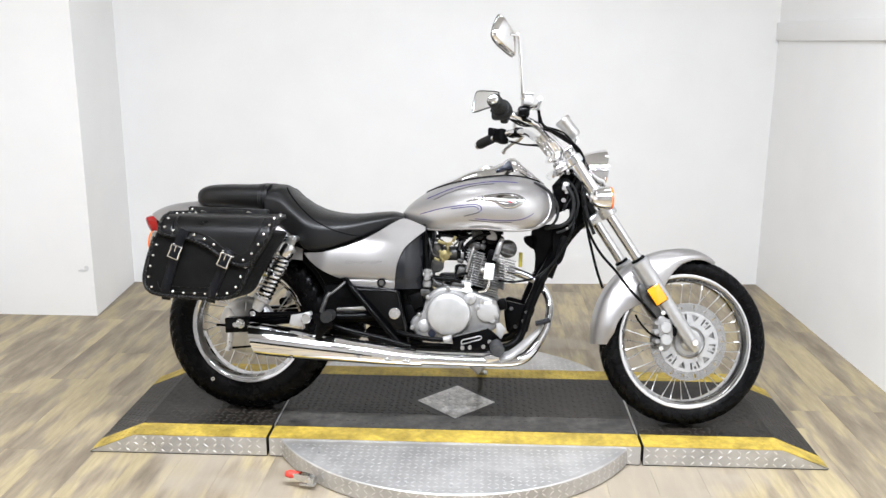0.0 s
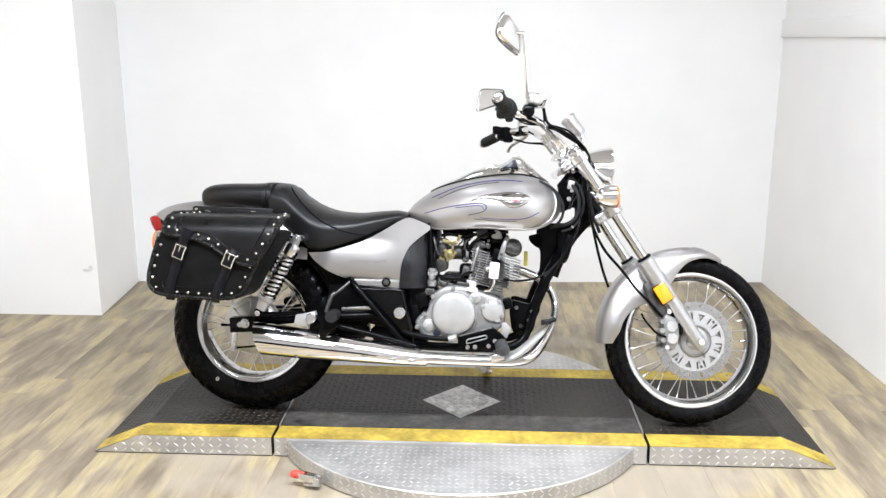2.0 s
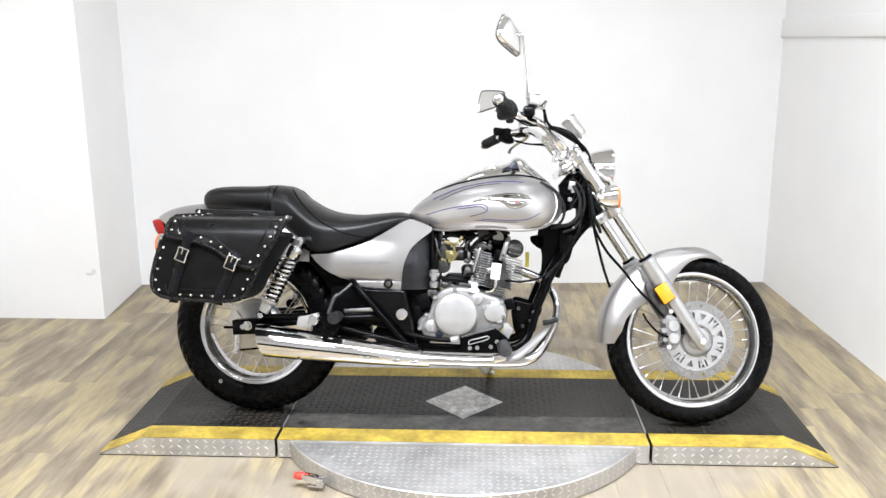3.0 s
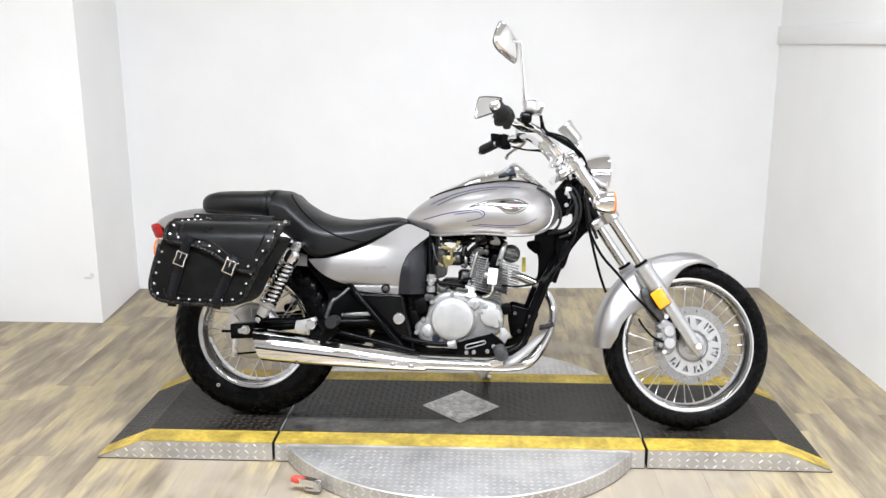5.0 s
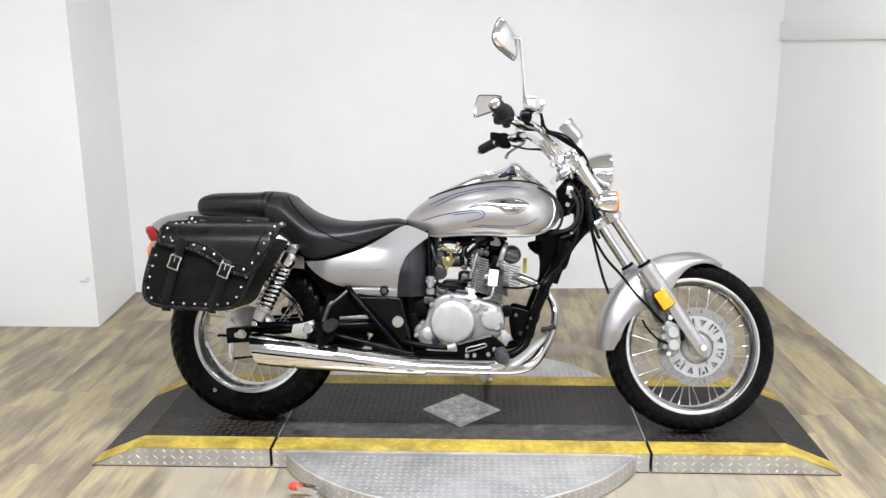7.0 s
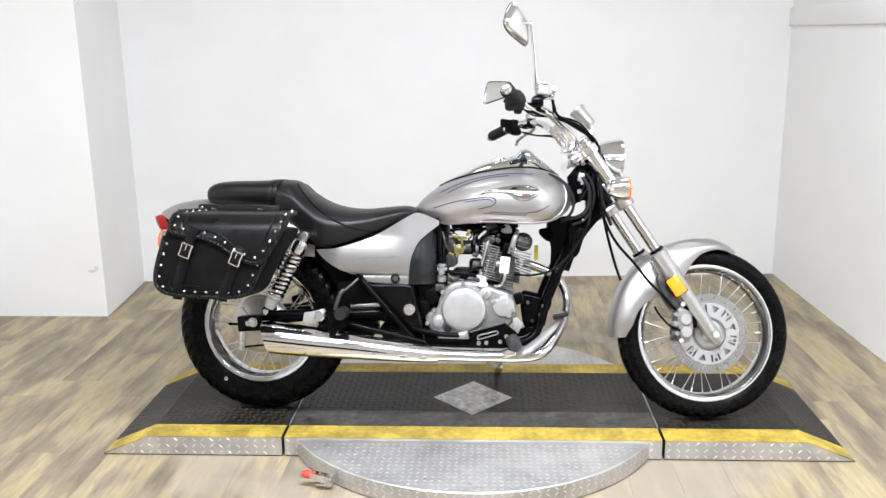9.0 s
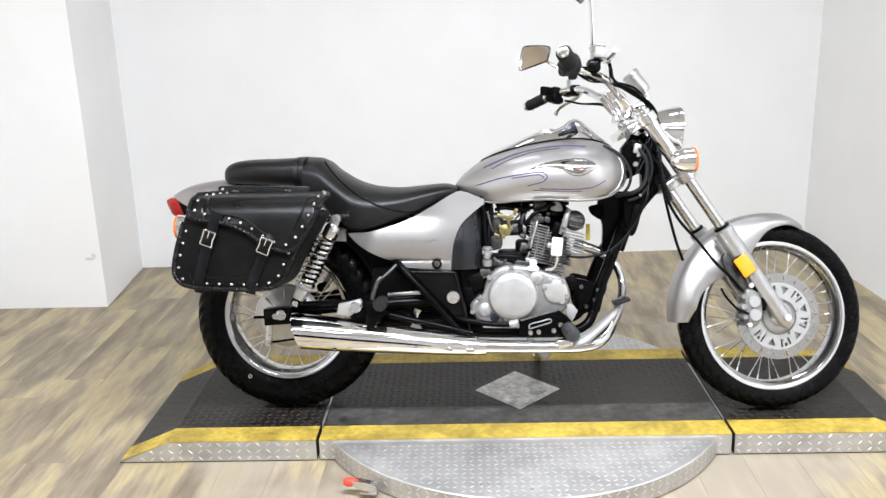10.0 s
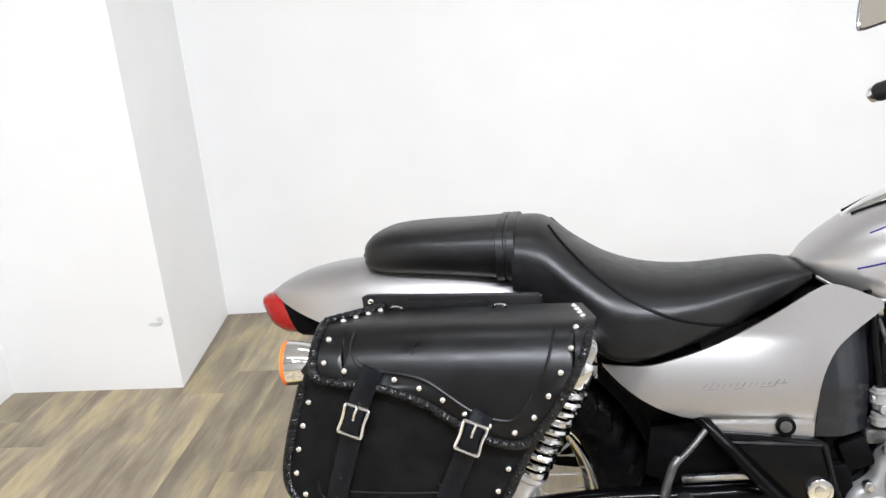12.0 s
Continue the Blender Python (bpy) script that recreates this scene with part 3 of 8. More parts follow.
def deck_section(name, x0, x1, label, ramp=0):
    """One piece of the platform; ramp -1 or 1 slopes its outer end to the floor."""
    ob = thing(name, label, "platform")
    slope = (H - 0.004) / (X_END - X_TOP)
    if ramp:
        e, t, s = ramp * X_END, ramp * X_TOP, ramp * (X_SPLIT + 0.005)
        top = [(s, H), (t, H), (e, 0.004)]
    else:
        top = [(x0, H), (x1, H)]
    body = top + [(top[-1][0], 0.0), (top[0][0], 0.0)]
    bm = prism(bmesh.new(), body, FRONT + 0.004, REAR)
    part("body", bm, M_GAP, ob, smooth=0)
    bm = prism(bmesh.new(), [(x, max(z, 0.0045) + (0.003 if z == 0.004 else 0)) for x, z in body], FRONT, FRONT + 0.0035)
    side = part("side_plate", bm, M_PLATE, ob, "bright aluminium tread plate edge", smooth=0)
    bm = bmesh.new()
    xs = sorted(p[0] for p in top)
    lim = lambda x: H if abs(x) < X_TOP or not ramp else H - (abs(x) - X_TOP) * slope
    sp = [s for s in side_spots(xs[0] + 0.012, xs[-1] - 0.01, 0.013, 0.06, FRONT - 0.0002) if s[0].z < lim(s[0].x) - 0.009]
    tread_bars(bm, sp, 0.019, 0.0038, 0.0008)
    tagged(part("tread_pattern", bm, M_BAR, side, smooth=0), kind="stuff")
    # dark coating and the painted edge stripes, following the slope
    def sheet(y0, y1, lift, mat, nm, lab=""):
        bm = bmesh.new()
        up = [(x, z + lift) for x, z in top]
        down = [(x, z + 0.0002) for x, z in top][::-1]
        prism(bm, up + down, y0, y1)
        return part(nm, bm, mat, ob, lab, smooth=0)
    sheet(FRONT + STRIPE, REAR - STRIPE, 0.0022, M_DECK, "tread_surface", "dark grit-coated tread surface")
    sheet(FRONT, FRONT + STRIPE, 0.0026, M_YELLOW, "edge_stripe", "scuffed yellow painted edge stripe")
    sheet(REAR - STRIPE, REAR, 0.0026, M_YELLOW, "edge_stripe", "scuffed yellow painted edge stripe")
    bm = bmesh.new()
    lo, hi = xs[0] + 0.012, xs[-1] - 0.01
    flat0, flat1 = (max(lo, -X_TOP), min(hi, X_TOP))
    keep = (lambda x, y: abs(x) + abs(y) * 0.95 > 0.165 and (y > WORN_Y or (x * 91.7 + y * 57.3) % 1.0 < 0.22)) if not ramp else None
    tread_bars(bm, flat_spots(flat0, flat1, FRONT + STRIPE + 0.012, REAR - STRIPE, H + 0.0022, inside=keep), high=0.0014)
    if ramp:
        a, b = (X_TOP + 0.01, X_END - 0.01) if ramp > 0 else (-X_END + 0.01, -X_TOP - 0.01)
        tread_bars(bm, flat_spots(a, b, FRONT + STRIPE + 0.012, REAR - STRIPE, H + 0.0022, slope=slope, xs=ramp * X_TOP), high=0.0014)
    tagged(part("tread_pattern", bm, M_DECKBAR, ob, smooth=0), kind="stuff")
    # the same tread, painted over on the edge stripes
    bm = bmesh.new()
    for y0, y1 in ((FRONT + 0.012, FRONT + STRIPE - 0.006), (REAR - STRIPE + 0.01, REAR - 0.008)):
        tread_bars(bm, flat_spots(flat0, flat1, y0, y1, H + 0.0026), high=0.0011)
        if ramp:
            tread_bars(bm, flat_spots(a, b, y0, y1, H + 0.0026, slope=slope, xs=ramp * X_TOP), high=0.0011)
    tagged(part("stripe_tread", bm, M_YELLOW, ob, smooth=0), kind="stuff")
    return ob


deck_section("platform_ramp", 0, 0, "dark tread platform end with sloped tip and yellow edges", -1)
deck_section("platform_ramp", 0, 0, "dark tread platform end with sloped tip and yellow edges", 1)
centre = deck_section("platform_deck", -X_SPLIT + 0.005, X_SPLIT - 0.005, "dark tread platform centre with yellow edges and bare diamond")
bm = bmesh.new()
loft(bm, [[(0, -0.146, z), (0.139, 0, z), (0, 0.146, z), (-0.139, 0, z)] for z in (H + 0.001, H + 0.0034)])
dia = part("diamond_plate", bm, M_DIA, centre, "scuffed bare aluminium diamond", smooth=0)
bm = bmesh.new()
tread_bars(bm, flat_spots(-0.135, 0.135, -0.14, 0.14, H + 0.0034, inside=lambda x, y: abs(x) / 0.139 + abs(y) / 0.146 < 0.86), high=0.0016)
tagged(part("tread_pattern", bm, M_PLATE, dia, smooth=0), kind="stuff")

for x, y in ((-0.12, 0.0), (0.12, 0.0)):
    part("rivet", lathe(bmesh.new(), [(0.0036, 0), (0.0033, 0.0012), (0.002, 0.0018), (0, 0.0018)], (x, y, H + 0.0034), (0, 0, 1), 12), M_STEEL, dia)
# band along the front where the tread has worn smooth
bm = bmesh.new()
wob = random.Random(5)
back = [(-0.598 + 1.196 * k / 30, WORN_Y + wob.uniform(-0.003, 0.003)) for k in range(31)]
edge_w = [(x, y) for x, y in back if abs(x) > 0.139 * (1 - abs(y) / 0.146) + 0.004]
for run in ([p for p in edge_w if p[0] < 0], [p for p in edge_w if p[0] > 0]):
    tip = (0.0, -0.152)
    ring_w = [(run[0][0] if run[0][0] < 0 else tip[0], FRONT + STRIPE + 0.002), (run[-1][0] if run[-1][0] > 0 else tip[0], FRONT + STRIPE + 0.002)]
    ring_w += [run[-1]] + run[::-1][1:] if run[0][0] > 0 else [tip] + run[::-1]
    if run[0][0] > 0:
        ring_w.append(tip)
    loft(bm, [[(x, y, z) for x, y in ring_w] for z in (H + 0.0012, H + 0.0030)])
part("worn_band", bm, M_WORN, centre, "greyed band worn smooth along the front", smooth=0)

R_DISC, Z_DISC = 0.648, 0.061
disc = thing("turntable_disc", "round aluminium tread plate turntable base under the platform", "turntable")
bm = lathe(bmesh.new(), [(0, 0), (R_DISC - 0.012, 0), (R_DISC - 0.012, 0.004), (R_DISC, 0.0045), (R_DISC, Z_DISC - 0.003), (R_DISC - 0.003, Z_DISC), (0, Z_DISC)], axis=(0, 0, 1), n=120)
plate = part("disc_plate", bm, M_PLATE, disc, smooth=30)
bm = bmesh.new()
ring = lambda x, y: x * x + y * y < (R_DISC - 0.014) ** 2
tread_bars(bm, flat_spots(-0.56, 0.56, -R_DISC, FRONT - 0.012, Z_DISC, inside=ring) + flat_spots(-0.56, 0.56, REAR + 0.012, R_DISC, Z_DISC, inside=ring), 0.018, 0.0036, 0.0007)
spots = []
for k in range(150):
    a = 2 * math.pi * k / 150
    n = Vector((math.cos(a), math.sin(a), 0))
    t = Vector((-n.y, n.x, 0))
    for j, z in enumerate((0.016, 0.034, 0.05)):
        sg = 1 if (k + j) % 2 else -1
        spots.append((n * (R_DISC + 0.0001) + Vector((0, 0, z)), (t * 0.77 + Vector((0, 0, sg * 0.64))).normalized(), n))
tread_bars(bm, spots)
tagged(part("tread_pattern", bm, M_BAR, plate, smooth=0), kind="stuff")
for a in (-136, -118, -103, -90, -74, -58, -42, 42, 58, 74):
    r = 0.59 if a % 3 else 0.6
    bm = lathe(bmesh.new(), [(0.006, 0), (0.005, 0.0016), (0, 0.0016)], (r * math.cos(radians(a)), r * math.sin(radians(a)), Z_DISC), (0, 0, 1), 12)
    part("screw", bm, M_STEEL, plate)

# toggle clamp that locks the turntable
clamp = thing("toggle_clamp", "steel toggle clamp with a red rubber grip beside the turntable", "clamp", pose(-0.437, -0.525, -0.004, 0, 0, 171))
bm = bmesh.new()
box(bm, (0.0, 0, 0.022), (0.05, 0.03, 0.006), 0.001)
box(bm, (-0.012, 0, 0.034), (0.02, 0.026, 0.02), 0.003)
part("base", bm, M_STEEL, clamp)
for y in (-0.009, 0.009):
    bm = bmesh.new()
    slab(bm, round_outline([(-0.02, 0.028), (0.02, 0.03), (0.045, 0.044), (0.04, 0.054), (0.01, 0.052), (-0.02, 0.045)]), y - 0.002, y + 0.002, 0.0008)
    part("link", bm, M_NICKEL, clamp)
bm = cyl(bmesh.new(), (-0.01, -0.016, 0.04), (-0.01, 0.016, 0.04), 0.005, 12)
part("pin", bm, M_STEEL, clamp)
bm = sweep(bmesh.new(), [(0.03, 0, 0.044), (0.044, 0, 0.046), (0.058, 0, 0.046), (0.07, 0, 0.045)], [0.008, 0.012, 0.013, 0.009], 14)
part("grip", bm, M_REDG, clamp, "red rubber grip")


# ---- motorcycle ----
# local frame: x ahead, y to its left, z up from the ground line of its tyres; it leans on its side stand
BIKE = Matrix.Translation((0, -0.113, H + 0.003)) @ Matrix.Rotation(radians(-2.5), 4, "Z") @ Matrix.Rotation(radians(-11), 4, "X")
bike = thing("motorcycle", "silver cruiser motorcycle with chrome exhaust leaning on its side stand", "motorcycle", BIKE)

# steering turned a little to the left about the raked head
RAKE = Vector((-0.68, 0, 1)).normalized()
HEAD = Vector((0.559, 0, 0.503))
STEER = Matrix.Translation(HEAD) @ Matrix.Rotation(radians(10), 4, RAKE) @ Matrix.Translation(-HEAD)
FW, RW = Vector((0.764, 0, 0.283)), Vector((-0.722, 0, 0.295))


def on_fork(z, y=0.0):
    return Vector((FW.x - 0.68 * (z - FW.z), y, z))


def tyre_mesh(o, radius, rim_r, half, n=252, skew=1.1, groove=0.009, every=6):
    """A round-crowned tyre with slanting tread grooves cut into its shoulders."""
    bm = bmesh.new()
    prof = []
    m_ = 22
    for k in range(m_ + 1):
        a = math.pi * (k / m_ - 0.5) * 1.0
        y = half * math.sin(a)
        hgt = (radius - rim_r) * (0.5 + 0.5 * math.cos(a) ** 0.8 if abs(a) < math.pi / 2 - 1e-6 else 0.42)
        prof.append((y, rim_r + hgt))
    prof = [(-half * 0.72, rim_r - 0.004)] + [(-half * 0.9, rim_r + 0.012)] + prof + [(half * 0.9, rim_r + 0.012), (half * 0.72, rim_r - 0.004)]
    rings = []
    for s in range(n):
        t = 2 * math.pi * s / n
        ring = []
        for i, (y, r) in enumerate(prof):
            c = abs(y) / half
            crown = r > rim_r + (radius - rim_r) * 0.55
            cut = 0
            if crown and c > 0.16:
                ph = (s + int(abs(i - len(prof) / 2) * skew)) % every
                cut = groove if ph < 2 and c < 0.99 else 0
            elif crown:
                cut = groove * 0.7 if 0.02 < c < 0.12 else 0
            ring.append(Vector((o[0] + (r - cut) * math.cos(t), o[1] + y, o[2] + (r - cut) * math.sin(t))))
        rings.append(ring)
    loft(bm, rings + [rings[0]], caps=False, closed=False)
    bmesh.ops.remove_doubles(bm, verts=bm.verts, dist=1e-6)
    return bm


def wheel(name, o, radius, rim_r, half, spokes, m, hub_r, label):
    rim = lathe(bmesh.new(), [(rim_r - 0.0135, -half * 0.3), (rim_r - 0.0085, -half * 0.5), (rim_r - 0.007, -half * 0.62), (rim_r + 0.006, -half * 0.66),
                              (rim_r + 0.008, -half * 0.74), (rim_r + 0.004, -half * 0.8), (rim_r - 0.002, -half * 0.8), (rim_r - 0.009, -half * 0.74), (rim_r - 0.0115, -half * 0.56), (rim_r - 0.019, -half * 0.44), (rim_r - 0.0225, -half * 0.3), (rim_r - 0.0235, 0.0),
                              (rim_r - 0.0225, half * 0.3), (rim_r - 0.019, half * 0.44), (rim_r - 0.0115, half * 0.56), (rim_r - 0.009, half * 0.74), (rim_r - 0.002, half * 0.8), (rim_r + 0.004, half * 0.8),
                              (rim_r + 0.008, half * 0.74), (rim_r + 0.006, half * 0.66), (rim_r - 0.007, half * 0.62), (rim_r - 0.0085, half * 0.5), (rim_r - 0.0135, half * 0.3), (rim_r - 0.0135, -half * 0.3)], o, (0, 1, 0), 96)
    w = part(name, rim, M_RIM, bike, label, m=m)
    part("tyre", tyre_mesh(o, radius, rim_r, half), M_TYRE, w, "black rubber tyre with a grooved tread", smooth=50)
    hub = lathe(bmesh.new(), [(0, -0.06), (0.018, -0.06), (0.02, -0.045), (hub_r, -0.042), (hub_r, -0.034), (0.024, -0.028), (0.024, 0.028), (hub_r, 0.034), (hub_r, 0.042), (0.02, 0.045), (0, 0.06)], o, (0, 1, 0), 32)
    part("hub", hub, M_CAST, w, "cast aluminium hub")
    for k in range(spokes):
        side = -1 if k % 2 else 1
        lean = (1 if (k // 2) % 2 else -1) * radians(34)
        a = 2 * math.pi * k / spokes
        turn = Matrix.Translation(o) @ Matrix.Rotation(a, 4, "Y") @ Matrix.Translation(-Vector(o))
        p0 = Vector(o) + Vector((hub_r * 0.9 * math.cos(lean), 0.037, hub_r * 0.9 * math.sin(lean)))
        p1 = Vector(o) + Vector((rim_r - 0.022, 0.004, 0))
        key = (side, lean > 0)
        if k < 4:
            q0, q1 = p0.copy(), p1.copy()
            q0.y = o[1] + 0.037 * side
            q1.y = o[1] + 0.006 * side
            SPOKES[name, key] = mesh_of("spoke", cyl(bmesh.new(), q0, q1, 0.0016, 6), M_STEEL)
            d = (q0 - q1).normalized()
            SPOKES[name, key, "n"] = mesh_of("nipple", cyl(bmesh.new(), q1 - d * 0.002, q1 + d * 0.014, 0.0026, 8), M_STEEL)
        part("spoke", SPOKES[name, key], None, w, m=turn)
        part("nipple", SPOKES[name, key, "n"], None, w, m=turn)
    return w


SPOKES = {}
front = wheel("front_wheel", FW, 0.283, 0.222, 0.047, 36, STEER, 0.045, "chrome spoked front wheel rim")
rear = wheel("rear_wheel", RW, 0.297, 0.196, 0.066, 36, None, 0.06, "chrome spoked rear wheel rim")

# paint dot on the rear tyre's sidewall
bm = lathe(bmesh.new(), [(0.006, 0), (0.006, 0.0012), (0.0038, 0.0012), (0.0038, 0)], (-0.843, -0.0655, 0.105), (0, -1, 0), 20)
part("tyre_mark", bm, M_WHITEP, rear, "pale ring mark on the tyre")

UN = STEER.inverted()


def unsteer(p):
    """From where a steered part stands to its place with the bars straight."""
    return UN @ Vector(p)


# -- front brake: a disc with a pierced carrier --
def pierced_disc(o, r0, r1, y, thick, hole, n=240, m_=14):
    bm = bmesh.new()
    keep = {}
    for i in range(m_):
        for k in range(n):
            r, a = r0 + (r1 - r0) * (i + 0.5) / m_, 360.0 * (k + 0.5) / n
            keep[i, k] = not hole(r, a)
    vs = {}

    def vert(i, k, s):
        if (i, k % n, s) not in vs:
            r, a = r0 + (r1 - r0) * i / m_, 2 * math.pi * (k % n) / n
            vs[i, k % n, s] = bm.verts.new((o[0] + r * math.cos(a), y + s * thick, o[2] + r * math.sin(a)))
        return vs[i, k % n, s]
    for (i, k), good in keep.items():
        if not good:
            continue
        for s in (0, 1):
            bm.faces.new((vert(i, k, s), vert(i + 1, k, s), vert(i + 1, k + 1, s), vert(i, k + 1, s)))
        for (di, dk), (p, q) in {(-1, 0): ((i, k), (i, k + 1)), (1, 0): ((i + 1, k), (i + 1, k + 1)), (0, -1): ((i, k), (i + 1, k)), (0, 1): ((i, k + 1), (i + 1, k + 1))}.items():
            if not keep.get((i + di, (k + dk) % n), False):
                bm.faces.new((vert(*p, 0), vert(*q, 0), vert(*q, 1), vert(*p, 1)))
    return bm


def carrier_hole(r, a):
    b = a % 30
    f = (r - 0.068) / 0.026
    if not 0 < f < 1:
        return False
    if (a // 30) % 2 == 0:
        return abs(b - 15) < 10.5 * (f * 0.85 + 0.08) and 0.1 < f < 0.9
    return (4 < b < 8.5 or 20.5 < b < 25 or (12 < b < 17.5 and f > 0.55) or (11.5 < b < 14 and f < 0.4)) and 0.08 < f < 0.94


def drilled(r, a):
    return r > 0.108 and r < 0.122 and (a % 20 < 3.0) and ((a // 20) % 2 == 0 or r < 0.116)


part("brake_disc", pierced_disc(FW, 0.1, 0.129, -0.068, 0.004, drilled), M_DISC, front, "brushed steel brake disc")
part("carrier_shadow", lathe(bmesh.new(), [(0.05, -0.062), (0.099, -0.062), (0.099, -0.06), (0.05, -0.06)], FW, (0, 1, 0), 60), M_FIN, front)
part("disc_carrier", pierced_disc(FW, 0.052, 0.1, -0.071, 0.005, carrier_hole), M_SLIDER, front, "pale pierced disc carrier")
bm = lathe(bmesh.new(), [(0.056, -0.06), (0.056, -0.073), (0.053, -0.076), (0.048, -0.074), (0.044, -0.07), (0.03, -0.073), (0.022, -0.085), (0.012, -0.092), (0, -0.092)], FW, (0, 1, 0), 40)
part("hub_cap", bm, M_SLIDER, front, "dull aluminium hub flange")
part("hub_seal", lathe(bmesh.new(), [(0.049, -0.07), (0.0495, -0.0775), (0.0505, -0.0785), (0.0535, -0.0775), (0.0545, -0.07)], FW, (0, 1, 0), 48), M_FIN, front, "dark ring round the hub")
for k in range(5):
    a = 2 * math.pi * k / 5 + 0.3
    bm = cyl(bmesh.new(), FW + Vector((0.061 * math.cos(a), -0.07, 0.061 * math.sin(a))), FW + Vector((0.061 * math.cos(a), -0.078, 0.061 * math.sin(a))), 0.005, 6)
    part("bolt", bm, M_SLIDER, front)
bm = cyl(bmesh.new(), FW + Vector((0, -0.13, 0)), FW + Vector((0, 0.135, 0)), 0.009, 16)
cyl(bm, FW + Vector((0, -0.137, 0)), FW + Vector((0, -0.126, 0)), 0.0125, 6)
part("front_axle", bm, M_NICKEL, bike, m=STEER)

# -- fork --
for y in (-0.102, 0.102):
    low, top_p = on_fork(0.268, y), on_fork(0.545, y)
    d = (top_p - low).normalized()
    bm = bmesh.new()
    lathe(bm, [(0, -0.012), (0.016, -0.012), (0.021, 0.0), (0.0225, 0.03), (0.0225, 0.05), (0.0235, 0.07), (0.0235, 0.2), (0.026, 0.235), (0.0275, 0.27), (0.0275, 0.316), (0.029, 0.32), (0.029, 0.334), (0.0235, 0.338), (0, 0.338)], low, d, 28)
    slider = part("fork_slider", bm, M_SLIDER, bike, "satin aluminium fork slider", m=STEER)
    bm = cyl(bmesh.new(), top_p - d * 0.004, top_p + d * 0.012, 0.0235, 24)
    part("dust_seal", bm, M_RUBBER, slider)
    bm = cyl(bmesh.new(), top_p, on_fork(0.905, y), 0.0165, 24)
    part("fork_tube", bm, M_RIM, bike, "chrome fork tube", m=STEER)
    bm = cyl(bmesh.new(), on_fork(0.71, y), on_fork(0.895, y), 0.021, 24)
    part("fork_shroud", bm, M_CHROME, bike, "chrome upper fork cover", m=STEER)
    c = on_fork(0.437, y) + Vector((0.012, -0.026 if y < 0 else 0.026, 0))
    ang = math.degrees(math.atan2(RAKE.x, RAKE.z))
    bm = box(bmesh.new(), (0, 0, 0), (0.044, 0.012, 0.062), 0.004, None)
    refl = part("reflector", bm, M_ORANGE, slider, "amber side reflector", m=pose(*(c + Vector((-0.032, 0, 0.0))), 0, ang, 0))
    bm = box(bmesh.new(), (0, 0.004 if y < 0 else -0.004, 0), (0.049, 0.01, 0.067), 0.004)
    part("reflector_frame", bm, M_PLASTIC, refl)
for z, hgt in ((0.705, 0.034), (0.872, 0.03)):
    bm = bmesh.new()
    c = on_fork(z)
    side = Vector((RAKE.z, 0, -RAKE.x))
    for yy in (-0.102, 0.102):
        cyl(bm, on_fork(z, yy) - RAKE * hgt / 2, on_fork(z, yy) + RAKE * hgt / 2, 0.029, 24)
    box(bm, c - side * 0.035, (0.06, 0.2, hgt * 0.9), 0.008, Matrix.Rotation(math.atan2(RAKE.x, RAKE.z), 4, "Y"))
    part("fork_yoke", bm, M_STEEL if z < 0.8 else M_CHROME, bike, "cast fork yoke", m=STEER)

# -- front mudguard --
bm = bmesh.new()
rings = []
A0, A1 = 67, 183
for k in range(41):
    a = A0 + (A1 - A0) * k / 40
    f = k / 40
    wid = 0.072 * min(1, 0.12 + (f * 6) ** 0.6 if f < 0.25 else 1.0)
    wid *= 1.0 if f < 0.9 else 1 - (f - 0.9) * 2.5
    R = 0.311 - 0.016 * max(0, 0.16 - f) / 0.16 + 0.004 * math.sin(f * math.pi)
    drop = 0.012 + 0.085 * math.exp(-((f - 0.5) / 0.24) ** 2) + 0.03 * min(1, max(0, f - 0.25) * 3)
    if f > 0.93:
        drop *= 1 - (f - 0.93) * 6
    if f < 0.16:
        drop *= 0.3 + f / 0.16 * 0.7
    ring = []
    for s in range(15):
        u = s / 14 * 2 - 1
        yy = wid * (abs(u) ** 0.75 if abs(u) < 0.6 else (0.6 ** 0.75 + (1 - 0.6 ** 0.75) * (1 - (1 - (abs(u) - 0.6) / 0.4) ** 2))) * (1 if u > 0 else -1)
        rr = R - drop * max(0, abs(u) - 0.35) ** 1.8 / 0.65 ** 1.8 - 0.012 * u * u
        ring.append((rr, yy))
    cs, sn = math.cos(radians(a)), math.sin(radians(a))
    out = [(FW.x + r * cs, yy, FW.z + r * sn) for r, yy in ring]
    inn = [(FW.x + (r - 0.004) * cs, yy * 0.965, FW.z + (r - 0.004) * sn) for r, yy in ring]
    rings.append(out + inn[::-1])
loft(bm, rings)
guard = part("front_mudguard", bm, M_PAINT, bike, "silver painted front mudguard", m=STEER, smooth=55)
for y in (-1, 1):
    bm = bmesh.new()
    box(bm, on_fork(0.5, 0.083 * y) + Vector((-0.012, 0, 0.0)), (0.05, 0.02, 0.07), 0.006, Matrix.Rotation(math.atan2(RAKE.x, RAKE.z), 4, "Y"))
    part("mudguard_bracket", bm, M_SLIDER, guard)

